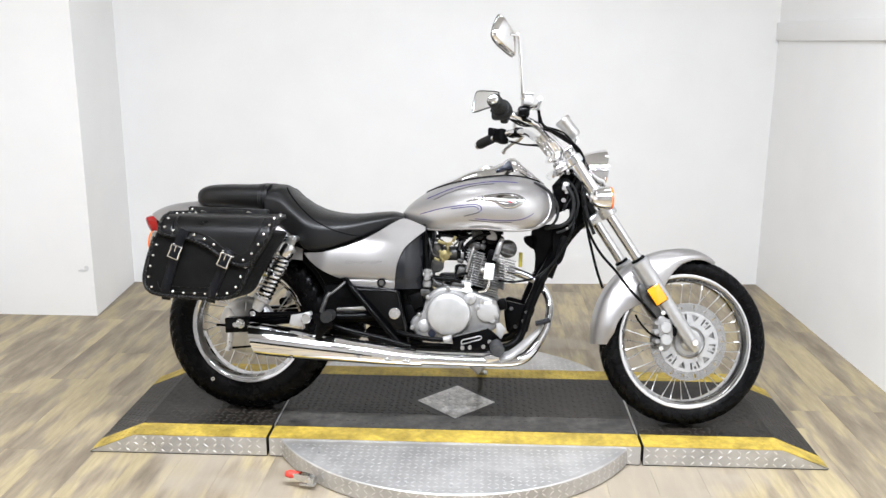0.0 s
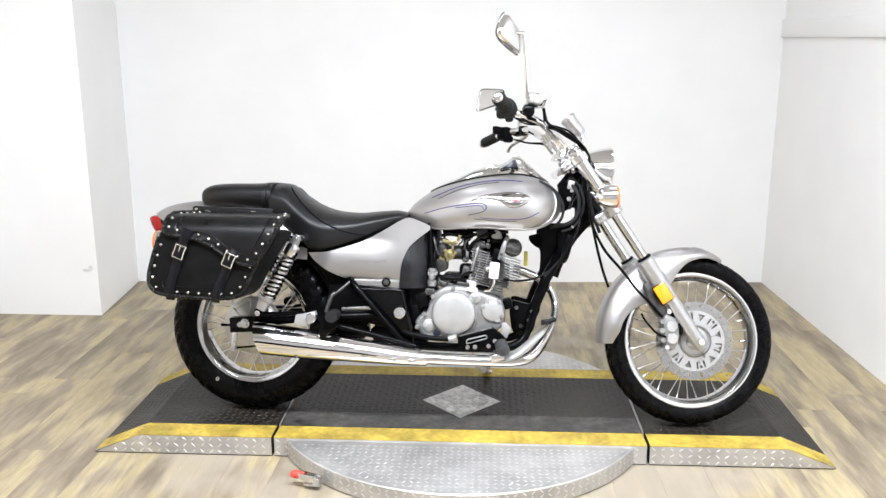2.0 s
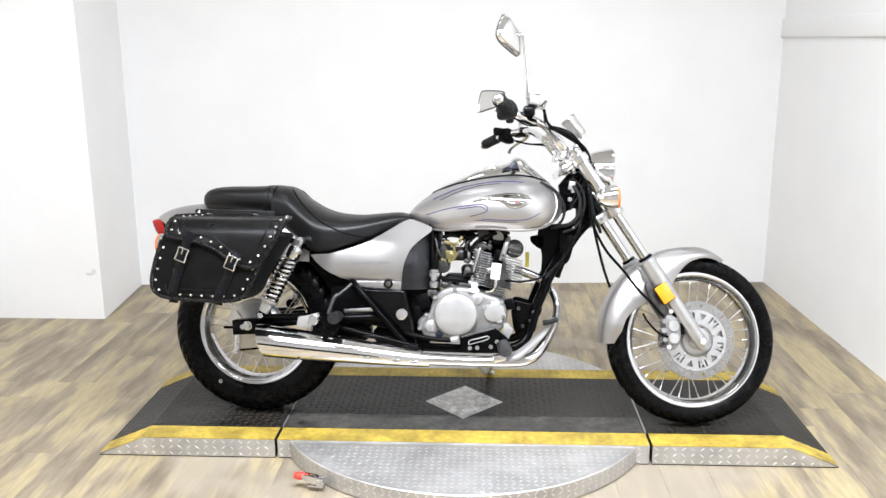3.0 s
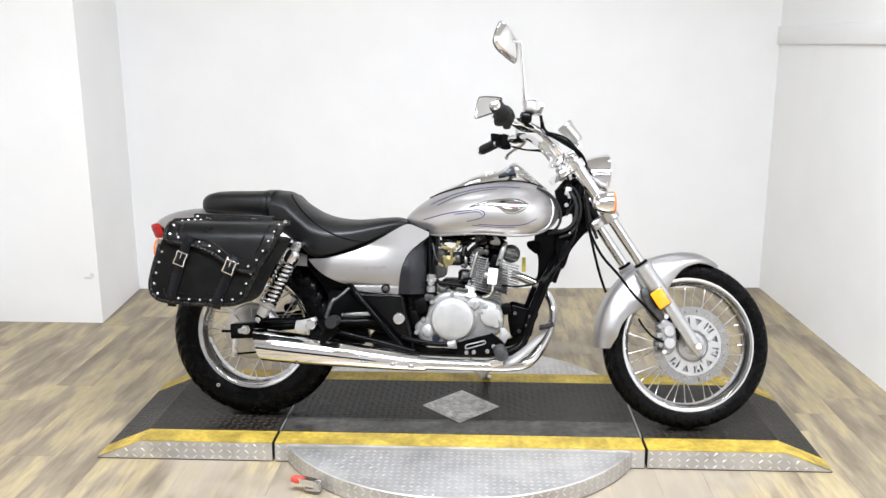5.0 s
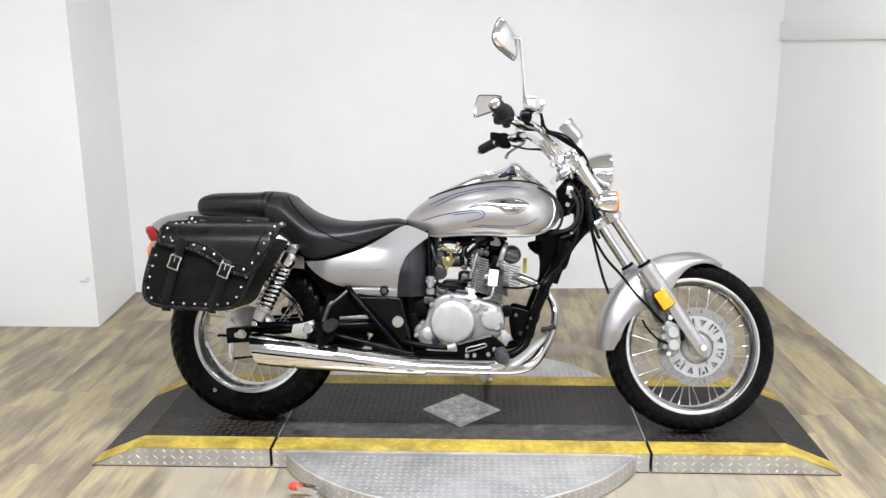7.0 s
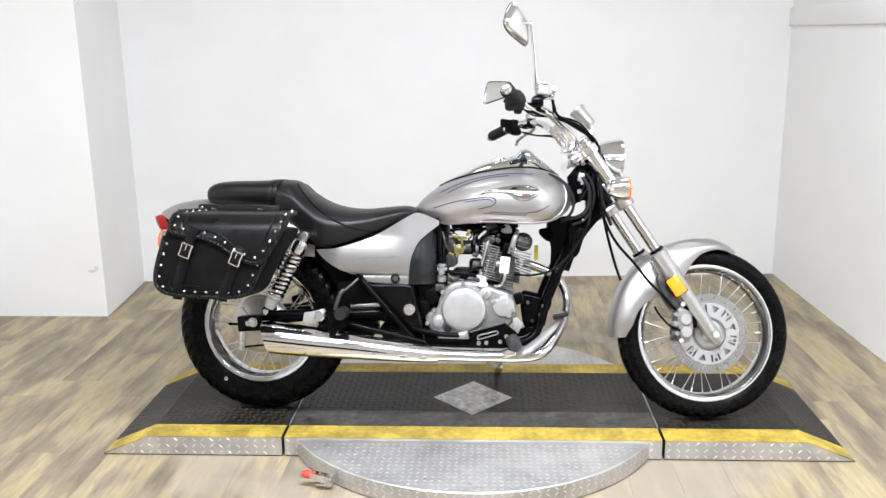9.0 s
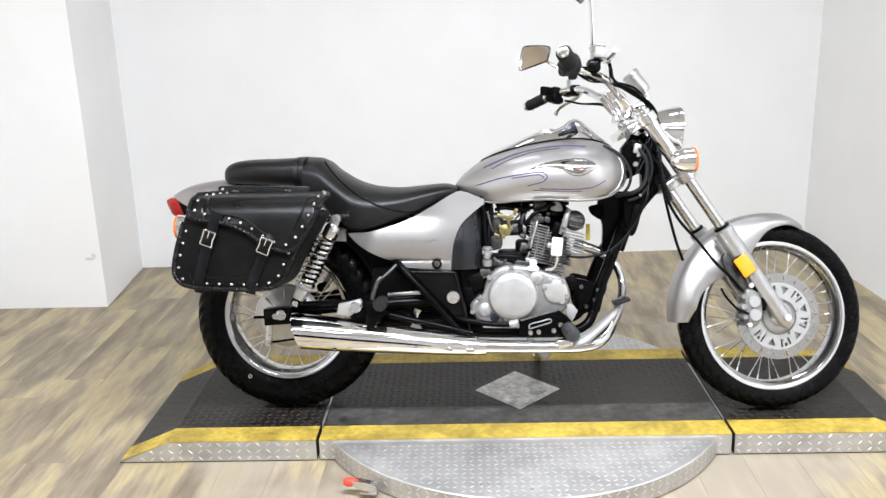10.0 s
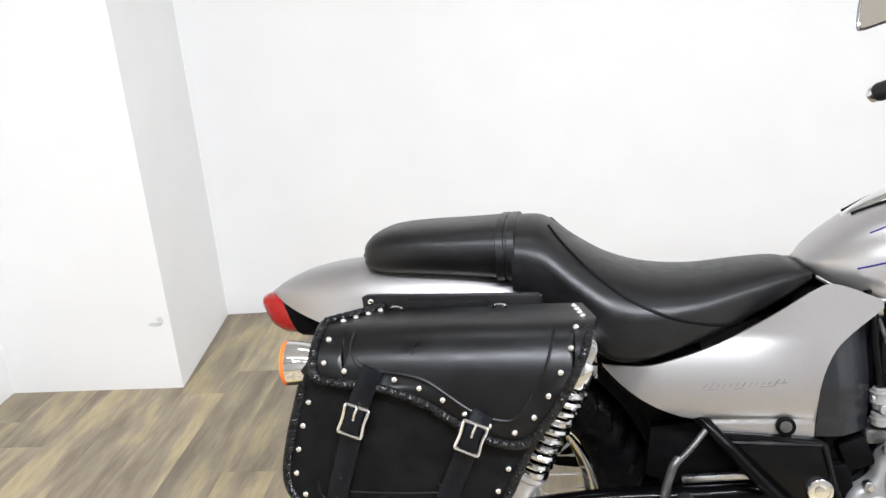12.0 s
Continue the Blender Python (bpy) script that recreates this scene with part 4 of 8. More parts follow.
# -- brake caliper and hose --
cal = part("brake_caliper", slab(bmesh.new(), round_outline([(0.648, 0.356), (0.672, 0.372), (0.694, 0.35), (0.702, 0.305), (0.69, 0.262), (0.664, 0.258), (0.652, 0.3)]), -0.108, -0.05, 0.008), M_CASE, bike, "grey cast brake caliper", m=STEER)
bm = bmesh.new()
slab(bm, round_outline([(0.66, 0.385), (0.698, 0.38), (0.712, 0.345), (0.71, 0.308), (0.7, 0.306), (0.695, 0.35), (0.67, 0.365)]), -0.112, -0.075, 0.003)
part("caliper_bracket", bm, M_BLACK, cal)
for x, z in ((0.664, 0.378), (0.69, 0.376), (0.658, 0.262)):
    part("bolt", cyl(bmesh.new(), (x, -0.1, z), (x, -0.116, z), 0.0085, 8), M_NICKEL, cal)
part("piston_cover", cyl(bmesh.new(), (0.674, -0.1, 0.33), (0.674, -0.116, 0.33), 0.018, 24), M_CAST, cal)
part("piston_cover", cyl(bmesh.new(), (0.676, -0.1, 0.29), (0.676, -0.116, 0.29), 0.018, 24), M_CAST, cal)
for x, z, r in ((0.645, 0.345, 0.0075), (0.644, 0.315, 0.009), (0.648, 0.285, 0.008), (0.655, 0.335, 0.006)):
    part("caliper_boss", cyl(bmesh.new(), (x, -0.07, z), (x, -0.108, z), r, 12), M_CASE, cal)
bm = slab(bmesh.new(), round_outline([(0.585, 0.462), (0.612, 0.47), (0.632, 0.43), (0.662, 0.385), (0.65, 0.36), (0.628, 0.372), (0.604, 0.41)], 4), -0.1, -0.08, 0.004)
part("caliper_mount", bm, M_CASTD, cal, "dark cast caliper mount")
bm = sweep(bmesh.new(), [unsteer(p) for p in ((0.258, -0.2, 1.02), (0.275, -0.16, 0.986), (0.34, -0.11, 0.958), (0.395, -0.08, 0.918), (0.412, -0.075, 0.87))] + [(0.39, -0.115, 0.782), (0.395, -0.12, 0.709), (0.411, -0.115, 0.645), (0.449, -0.115, 0.573), (0.506, -0.115, 0.509), (0.552, -0.116, 0.451), (0.6, -0.112, 0.405), (0.645, -0.1, 0.36)], 0.0046, 10)
part("brake_hose", bm, M_RUBBER, bike, m=STEER)
bm = sweep(bmesh.new(), [(0.4, -0.09, 0.74), (0.412, -0.095, 0.655), (0.429, -0.091, 0.583), (0.45, -0.086, 0.509), (0.47, -0.084, 0.454)], 0.0045, 8)
part("speedometer_cable", bm, M_RUBBER, bike, m=STEER)
bm = sweep(bmesh.new(), [(0.57, -0.12, 0.37), (0.585, -0.12, 0.345), (0.62, -0.115, 0.31), (0.655, -0.11, 0.295)], 0.0035, 8)
part("brake_line", bm, M_BLACK, bike, m=STEER)

# -- headlight and indicators --
HL = Vector((0.432, 0.0, 0.85))
ax = Vector((1, 0, -0.08)).normalized()
bm = lathe(bmesh.new(), [(0.0, -0.0637), (0.0189, -0.0614), (0.0342, -0.0519), (0.0484, -0.0354), (0.0602, -0.0153), (0.0696, 0.0071), (0.0757, 0.0265), (0.0796, 0.042), (0.0818, 0.0455), (0.0818, 0.0525), (0.0775, 0.0545), (0.0775, 0.048)], HL, ax, 48)
lamp_b = part("headlight", bm, M_CHROME, bike, "chrome bullet headlight", m=STEER)
bm = lathe(bmesh.new(), [(0.0, 0.07), (0.0354, 0.0665), (0.0614, 0.059), (0.0775, 0.0495), (0.0775, 0.047), (0.059, 0.053), (0.0, 0.061)], HL, ax, 40)
part("lens", bm, M_CLEAR, lamp_b, "clear headlight lens")
bm = lathe(bmesh.new(), [(0.0, 0.0), (0.0354, 0.0071), (0.0625, 0.024), (0.0752, 0.0445)], HL, ax, 40)
part("reflector_bowl", bm, M_CHROME, lamp_b)
bm = box(bmesh.new(), HL + Vector((-0.03, 0, -0.078)), (0.04, 0.05, 0.05), 0.008)
part("headlight_bracket", bm, M_BLACK, bike, m=STEER)


def indicator(o, ahead, lens_mat, parent_m, stem_to, lens_label):
    o = Vector(o)
    bm = lathe(bmesh.new(), [(0, -0.052), (0.012, -0.05), (0.024, -0.04), (0.032, -0.022), (0.0355, 0.0), (0.0365, 0.012), (0.035, 0.014)], o, ahead, 36)
    cup = part("indicator", bm, M_CHROME, bike, "chrome bullet indicator", m=parent_m)
    bm = lathe(bmesh.new(), [(0.035, 0.01), (0.0365, 0.014), (0.035, 0.019), (0.02, 0.0235), (0, 0.0245)], o, ahead, 32)
    part("lens", bm, lens_mat, cup, lens_label)
    bm = sweep(bmesh.new(), [o + Vector(ahead) * -0.015, o.lerp(Vector(stem_to), 0.5), stem_to], 0.0095, 12)
    part("stem", bm, M_CHROME, cup)


for y in (-0.19, 0.19):
    indicator(unsteer(STEER @ Vector((0.474, y, 0.772))) if y > 0 else unsteer((0.474, -0.2, 0.757)), Vector((1, 0, 0.05)), M_ORANGE2, STEER, on_fork(0.77, 0.1 if y > 0 else -0.1), "orange indicator lens")
    indicator((-0.991, y, 0.583 if y < 0 else 0.6), Vector((-1, 0, 0.0)), M_ORANGE2, None, (-0.95, y * 0.5, 0.6), "orange rear indicator lens")

# -- handlebar --
half = [(0.335, 0.045, 0.905), (0.285, 0.06, 0.955), (0.265, 0.115, 0.985), (0.245, 0.18, 1.012), (0.208, 0.24, 1.023), (0.15, 0.297, 1.013), (0.1, 0.382, 0.9985)]
right = [unsteer(p) for p in ((0.118, -0.338, 1.043), (0.146, -0.235, 1.024), (0.2, -0.205, 1.006), (0.245, -0.17, 0.992), (0.275, -0.11, 0.973), (0.305, -0.06, 0.95))]
pts = right + [(0.335, -0.045, 0.905)] + half
bar = part("handlebar", sweep(bmesh.new(), pts, 0.0125, 14), M_CHROME, bike, "chrome swept-back handlebar", m=STEER)
for s in (-1, 1):
    a, b = Vector((0.14, 0.31 * s, 1.011)), Vector((0.092, 0.396 * s, 0.996))
    if s < 0:
        a, b = unsteer((0.137, -0.268, 1.03)), unsteer((0.117, -0.343, 1.0445))
    d = (b - a).normalized()
    gl = 0.082 if s > 0 else 0.078
    prof = [(0, 0)] + [((0.0175 if s > 0 else 0.021) + (0.0012 if k % 2 else 0), gl * k / 24) for k in range(25)] + [(0.016, gl + 0.003), (0, gl + 0.004)]
    grip = part("grip", lathe(bmesh.new(), prof, a, d, 24), M_GRIP, bar, "ribbed black rubber grip")
    part("bar_end", lathe(bmesh.new(), [(0, gl), (0.0155, gl + 0.002), (0.0165, gl + 0.006), (0.0165, gl + 0.012), (0.012, gl + 0.018), (0, gl + 0.019)], a, d, 24), M_CHROME, grip)
    bm = bmesh.new()
    c = Vector((0.164, 0.275 * s, 1.016)) if s > 0 else unsteer((0.141, -0.25, 1.026))
    rot = Matrix.Rotation(math.atan2(d.y, d.x), 4, "Z")
    if s > 0:
        box(bm, c, (0.056, 0.04, 0.05), 0.014, rot)
        box(bm, c + Vector((-0.022, 0.0, 0.012)), (0.016, 0.05, 0.03), 0.006, rot)
        box(bm, c + Vector((0.012, -0.006, -0.02)), (0.03, 0.036, 0.024), 0.008, rot)
        box(bm, c + Vector((0.05, -0.03, 0.004)), (0.05, 0.034, 0.03), 0.009, rot)
    else:
        lathe(bm, [(0, -0.03), (0.022, -0.03), (0.029, -0.022), (0.031, -0.004), (0.031, 0.01), (0.027, 0.018), (0, 0.018)], c, d, 28)
        box(bm, c + Vector((-0.012, 0.004, -0.016)), (0.03, 0.04, 0.034), 0.011, rot)
        box(bm, c + Vector((0.01, 0.014, -0.026)), (0.02, 0.026, 0.03), 0.008, rot)
        cyl(bm, c + Vector((-0.03, 0.002, -0.004)), c + Vector((-0.036, 0.002, -0.002)), 0.006, 10)
    # Near housing takes the greyer rubber: glare over its black, as colour.
    part("switch_housing", bm, M_GRIP if s < 0 else M_PLASTIC, bar, "black plastic switch housing")
    lev = [(0.24, 0.22, 1.008), (0.233, 0.265, 1.0), (0.215, 0.315, 0.992), (0.195, 0.345, 0.978), (0.188, 0.358, 0.963)]
    if s < 0:
        lev = [unsteer(p) for p in ((0.222, -0.21, 1.036), (0.25, -0.225, 1.04), (0.256, -0.25, 1.046), (0.26, -0.275, 1.052), (0.258, -0.29, 1.056))]
    bm = sweep(bmesh.new(), lev, [0.007, 0.0055, 0.004, 0.004, 0.0055], 10, flat=1.3)
    part("brake_lever" if s < 0 else "clutch_lever", bm, M_NICKEL, bar, "polished lever")
    bm = bmesh.new()
    box(bm, (0.226, 0.225, 1.02) if s > 0 else unsteer((0.208, -0.222, 1.022)), (0.036, 0.04, 0.034), 0.008)
    part("lever_clamp", bm, M_BLACK, bar)
bm = bmesh.new()
o = unsteer((0.219, -0.225, 1.056))
box(bm, o, (0.034, 0.046, 0.034), 0.007)
box(bm, o + Vector((0, 0, 0.019)), (0.037, 0.05, 0.007), 0.003)
cyl(bm, o + Vector((0.01, 0.01, -0.012)), o + Vector((0.042, 0.03, -0.016)), 0.007, 12)
part("master_cylinder", bm, M_STEEL, bar, "grey brake fluid reservoir")
part("hose_banjo", sweep(bmesh.new(), [o + Vector((0.038, 0.028, -0.014)), o + Vector((0.043, 0.03, -0.03)), o + Vector((0.048, 0.04, -0.06))], 0.005, 10), M_BLACK, bar)
for s in (-1, 1):
    bm = bmesh.new()
    sweep(bm, [on_fork(0.872, 0.045 * s) + Vector((-0.045, 0, 0.01)), (0.318, 0.045 * s, 0.91), (0.29, 0.055 * s, 0.95)], [0.022, 0.019, 0.02], 14)
    part("bar_riser", bm, M_CHROME, bike, "chrome handlebar riser", m=STEER)
bm = bmesh.new()
for s in (-1, 1):
    cyl(bm, (0.3, 0.03 * s, 0.928), (0.268, 0.03 * s, 0.968), 0.017, 16)
box(bm, (0.285, 0, 0.955), (0.04, 0.1, 0.012), 0.005, Matrix.Rotation(radians(38), 4, "Y"))
part("bar_clamp", bm, M_CHROME, bike, "chrome handlebar clamp", m=STEER)
for s in (-1, 1):
    for q in (0.03, 0.06):
        part("bolt", cyl(bmesh.new(), (0.283, q * s, 0.957), (0.278, q * s, 0.972), 0.006, 6), M_NICKEL, bar)

# speedometer cup
GA = unsteer((0.344, 0.012, 1.02))
ga = Vector((0.645, 0, -0.764))
bm = lathe(bmesh.new(), [(0, 0.07), (0.017, 0.07), (0.0215, 0.065), (0.0235, 0.056), (0.024, 0.01), (0.0265, 0.007), (0.0275, 0.0), (0.0265, -0.006), (0.0235, -0.008), (0.023, -0.002)], GA, ga, 40)
cup = part("speedometer", bm, M_STEEL, bike, "chrome speedometer cup", m=STEER)
part("dial_glass", lathe(bmesh.new(), [(0.0232, -0.003), (0.012, -0.005), (0, -0.0055)], GA, ga, 32), M_GAUGE, cup)
part("gauge_bracket", sweep(bmesh.new(), [GA + ga * 0.07, GA + ga * 0.1 + Vector((-0.02, 0, 0)), on_fork(0.885) + Vector((-0.04, 0, 0.01))], 0.009, 10), M_CHROME, cup)

# cables from the bars to the head
rc = random.Random(3)
for k in range(8):
    j = lambda q: rc.uniform(-q, q)
    if k < 6:
        pts = [(0.15 + 0.056 * (k % 2), -0.25 + 0.03 * (k % 2), 1.008 - 0.002 * k), (0.2 + 0.025 * (k % 2), -0.205, 0.986 + 0.006 * (k % 2) + j(0.007)), (0.271, -0.14, 0.982 + j(0.006)), (0.341 + j(0.004), -0.1, 0.953 + j(0.016)), (0.392 + j(0.01), -0.06, 0.918 + j(0.006)),
               (0.41 + j(0.008), -0.045, 0.88), (0.395 + j(0.012), -0.045, 0.82), (0.365 + j(0.02), -0.05 + j(0.02), 0.72)]
        pts = [unsteer(p) for p in pts]
    else:
        pts = [(0.2 + j(0.012), 0.24, 0.99), (0.25 + j(0.006), 0.204, 0.968 + j(0.006)), (0.3, 0.142, 0.953 + j(0.006)), (0.345, 0.097, 0.91), (0.37, 0.076, 0.86), (0.38, 0.06, 0.8), (0.365, 0.05, 0.72)]
    part("control_cable", sweep(bmesh.new(), pts, 0.0026 + 0.0008 * (k % 2), 8), M_RUBBER, bike, m=STEER)

# -- mirrors --


def mirror(base, elbow, c, n, w, h, skew, outline=None):
    """A chrome-backed mirror with its glass facing n."""
    n = Vector(n).normalized()
    c = Vector(c)
    bm = sweep(bmesh.new(), [base, elbow, Vector(elbow).lerp(c - n * 0.018, 0.25) + (Vector(elbow) - Vector(base)) * 0.05, c - n * 0.018], [0.006, 0.005, 0.005, 0.0055], 12, 8)
    stem = part("mirror_stem", bm, M_CHROME, bike, "chrome mirror stem", m=STEER)
    part("stem_nut", cyl(bmesh.new(), Vector(base) - Vector((0, 0, 0.012)), Vector(base) + Vector((0, 0, 0.012)), 0.009, 6), M_CHROME, stem)
    up = (Vector((0, 0, 1)) - n * n.z).normalized()
    side = up.cross(n)
    pts = round_outline([(-w, -h * 0.75), (-w * 0.95, h * 0.55), (-w * 0.75, h * 0.95), (w * 0.1, h), (w * 0.8, h * 0.85), (w, h * 0.55), (w * 0.82, -h * 0.6), (w * 0.55, -h * 0.9), (-w * 0.75, -h)], 4)
    pts = [(x + skew * z, z) for x, z in pts]
    if outline:
        pts = round_outline([(x * w, z * h) for x, z in outline], 4)
    rings = []
    for off, sc in ((0.002, 0.93), (0.004, 0.98), (0.0, 1.0), (-0.006, 0.97), (-0.014, 0.8), (-0.02, 0.45), (-0.022, 0.1)):
        rings.append([c + n * off + side * x * sc + up * z * sc for x, z in pts])
    bm = bmesh.new()
    loft(bm, rings)
    shell = part("mirror_shell", bm, M_CHROME, stem, "chrome mirror shell")
    bm = bmesh.new()
    bm.faces.new([bm.verts.new(c + n * 0.0052 + side * x * 0.92 + up * z * 0.92) for x, z in pts])
    # Dark line painted round the glass: the chrome edge reflecting dark.
    part("edge_reflection", sweep(bmesh.new(), [c + n * 0.004 + side * x + up * z for x, z in pts + pts[:1]], 0.0017, 6, 1), M_CASTD, shell, "dark line for the reflection in the chrome mirror edge")
    part("mirror_glass", bm, M_MIRROR, shell, "clear mirror glass", smooth=0)


mirror(unsteer((0.205, -0.25, 1.07)), unsteer((0.189, -0.3, 1.233)), unsteer((0.145, -0.32, 1.243)), (-0.74, 0.66, 0.08), 0.064, 0.054, 0.0,
       [(0.4, 0.98), (0.2, 0.85), (-0.4, 0.5), (-0.95, 0.08), (-1.0, -0.4), (-0.92, -0.95), (-0.6, -0.98), (0.1, -0.8), (0.65, -0.62), (0.98, -0.3), (0.92, 0.2), (0.7, 0.75), (0.55, 0.96)])
mirror(unsteer((0.18, 0.31, 1.03)), unsteer((0.183, 0.335, 1.062)), unsteer((0.072, 0.36, 1.134)), (-0.62, -0.78, 0.1), 0.064, 0.0415, 0.0,
       [(-0.97, -0.9), (-0.86, 0.55), (-0.66, 0.9), (0.0, 0.8), (0.68, 0.6), (0.87, 0.34), (0.76, -0.5), (0.58, -0.72), (-0.3, -0.98), (-0.83, -1.12)])

# -- tank --
TX = [-0.19, -0.172, -0.13, -0.08, 0.0, 0.08, 0.16, 0.22, 0.265, 0.298, 0.318, 0.328]
tank_top = smooth_fn(TX, [0.702, 0.724, 0.757, 0.785, 0.812, 0.828, 0.836, 0.83, 0.814, 0.79, 0.763, 0.73])
tank_low = smooth_fn(TX, [0.69, 0.674, 0.652, 0.642, 0.647, 0.65, 0.646, 0.648, 0.658, 0.678, 0.7, 0.724])
tank_wid = smooth_fn(TX, [0.04, 0.07, 0.103, 0.128, 0.157, 0.174, 0.178, 0.17, 0.148, 0.115, 0.078, 0.012])


def tank_g(h):
    if h > 0.32:
        return max(0.0, 1 - ((h - 0.32) / 0.68) ** 2.3) ** 0.5
    return 1 - 0.16 * ((0.32 - h) / 0.32) ** 2


def tank_y(x, z, lift=0.0):
    a, b = tank_low(x), tank_top(x)
    h = min(1, max(0, (z - a) / (b - a)))
    return -(tank_wid(x) * tank_g(h) + lift)


bm = bmesh.new()
rings = []
for k in range(61):
    x = TX[0] + (TX[-1] - TX[0]) * k / 60
    a, b, w = tank_low(x), tank_top(x), tank_wid(x)
    hs = [1 - (1 - i / 20) ** 2 if i > 10 else i / 20 * 1.5 for i in range(21)]
    right = [(x, -w * tank_g(h), a + (b - a) * h) for h in hs]
    left = [(x, -y, z) for x, y, z in right[::-1][1:]]
    rings.append(right + left)
loft(bm, rings)
tank = part("fuel_tank", bm, M_TANK, bike, "silver painted teardrop fuel tank with purple pinstripes", smooth=50)
edge = []
for k in range(30):
    x = TX[1] + (TX[-1] - 0.004 - TX[1]) * k / 29
    edge.append((x, tank_y(x, tank_low(x)) + 0.002, tank_low(x) + 0.001))
for s in (1, -1):
    part("tank_seam", sweep(bmesh.new(), [(x, y * s, z) for x, y, z in edge], 0.0045, 8, 2), M_PAINT, tank)
    # Added raised line: shapes the bright reflection along the tank's front edge.
    lip = [(x, s * tank_y(x, z, -0.001), z) for x, z in ((0.262, 0.662), (0.288, 0.68), (0.303, 0.71), (0.305, 0.742), (0.296, 0.77), (0.275, 0.795))]
    part("tank_edge_highlight", sweep(bmesh.new(), lip, 0.0036, 8, 4), M_TANK, tank, "raised line for the bright reflection round the tank front")


def drape(xz, r, mat, name, lift=0.0004, steps=6):
    flat_pts = catmull([(x, 0, z) for x, z in xz], steps)
    pts = [(p.x, tank_y(p.x, p.z, lift), p.z) for p in flat_pts]
    return part(name, sweep(bmesh.new(), pts, r, 6, 1), mat, tank)


drape([(-0.126, 0.693), (-0.047, 0.715), (0.048, 0.729), (0.073, 0.726), (0.081, 0.715), (0.074, 0.705)], 0.0014, M_PURPLE, "pinstripe")
drape([(-0.02, 0.713), (0.048, 0.722), (0.066, 0.719), (0.072, 0.712)], 0.0013, M_PURPLE, "pinstripe")
drape([(0.074, 0.705), (0.06, 0.699), (0.024, 0.69)], 0.0012, M_DARKSTRIPE, "pinstripe")
drape([(-0.104, 0.745), (-0.019, 0.781), (0.065, 0.8), (0.136, 0.806), (0.195, 0.803)], 0.0013, M_PURPLE, "pinstripe")
drape([(-0.08, 0.742), (-0.019, 0.77), (0.05, 0.79), (0.12, 0.799)], 0.0012, M_DARKSTRIPE, "pinstripe")
drape([(0.06, 0.682), (0.12, 0.679), (0.17, 0.679), (0.215, 0.685), (0.25, 0.703)], 0.0011, M_PURPLE, "pinstripe")
drape([(0.04, 0.678), (0.12, 0.673), (0.18, 0.673)], 0.001, M_DARKSTRIPE, "pinstripe")


def draped_plate(outline, thick, mat, name, parent, label=""):
    bm = bmesh.new()
    fine = round_outline(outline, 6)
    small = inset_poly(fine, 0.0018)
    rings = [[(x, tank_y(x, z, 0.0), z) for x, z in fine], [(x, tank_y(x, z, thick * 0.7), z) for x, z in fine], [(x, tank_y(x, z, thick), z) for x, z in small]]
    loft(bm, rings)
    return part(name, bm, mat, parent, label, smooth=30)


# wing badge: one tapering chrome form with dark chasing and a red inlay
WING = [(0.03, 0.7366, 0.7374), (0.05, 0.7405, 0.747), (0.0735, 0.743, 0.7552), (0.1, 0.7418, 0.7602), (0.116, 0.739, 0.7625), (0.13, 0.7335, 0.7645), (0.14, 0.726, 0.7655), (0.1565, 0.718, 0.7665), (0.175, 0.7178, 0.7662), (0.19, 0.7215, 0.765), (0.211, 0.733, 0.757), (0.222, 0.7462, 0.7478)]


def wing(grow, crown):
    rings = []
    for x, lo, hi in WING:
        lo, hi = lo - grow, hi + grow
        arc = [(lo + (hi - lo) * (0.5 - 0.5 * math.cos(math.pi * q / 8)), crown * math.sin(math.pi * q / 8) ** 0.7) for q in range(9)]
        rings.append([(x, tank_y(x, z, h + 0.0003), z) for z, h in arc] + [(x, tank_y(x, hi, -0.001), hi), (x, tank_y(x, lo, -0.001), lo)])
    bm = bmesh.new()
    loft(bm, rings)
    return bm


badge = part("tank_badge", wing(0.0011, 0.0012), M_PLASTIC, tank, "bright wing-shaped badge edged black with a red inlay")
part("badge_wing", wing(0.0, 0.0048), M_RIM, badge, "polished wing", smooth=60)
for line_b in ([(0.075, 0.7485), (0.105, 0.7515), (0.14, 0.754), (0.175, 0.7545), (0.2, 0.754)], [(0.142, 0.735), (0.16, 0.7275), (0.18, 0.727), (0.2, 0.734), (0.212, 0.744)], [(0.146, 0.747), (0.157, 0.739), (0.172, 0.731)], [(0.205, 0.75), (0.194, 0.741), (0.182, 0.733)]):
    part("badge_line", sweep(bmesh.new(), [(p.x, tank_y(p.x, p.z, 0.0042), p.z) for p in catmull([(x, 0, z) for x, z in line_b], 4)], 0.0009, 6, 1), M_CASTD, badge)
draped_plate([(0.164, 0.743), (0.174, 0.745), (0.187, 0.744), (0.181, 0.739), (0.175, 0.7345), (0.169, 0.739)], 0.0054, M_EMBRED, "badge_inlay", badge, "red enamel inlay")

# chrome console on the tank with its warning-light window
bm = bmesh.new()
CX = [-0.12, -0.08, -0.03, 0.04, 0.1, 0.14, 0.165, 0.185, 0.215, 0.245, 0.285]
con_top = smooth_fn(CX, [0.768, 0.792, 0.814, 0.846, 0.856, 0.872, 0.89, 0.889, 0.864, 0.84, 0.806])
con_wid = smooth_fn(CX, [0.016, 0.034, 0.05, 0.062, 0.066, 0.066, 0.065, 0.064, 0.06, 0.052, 0.03])
rings = []
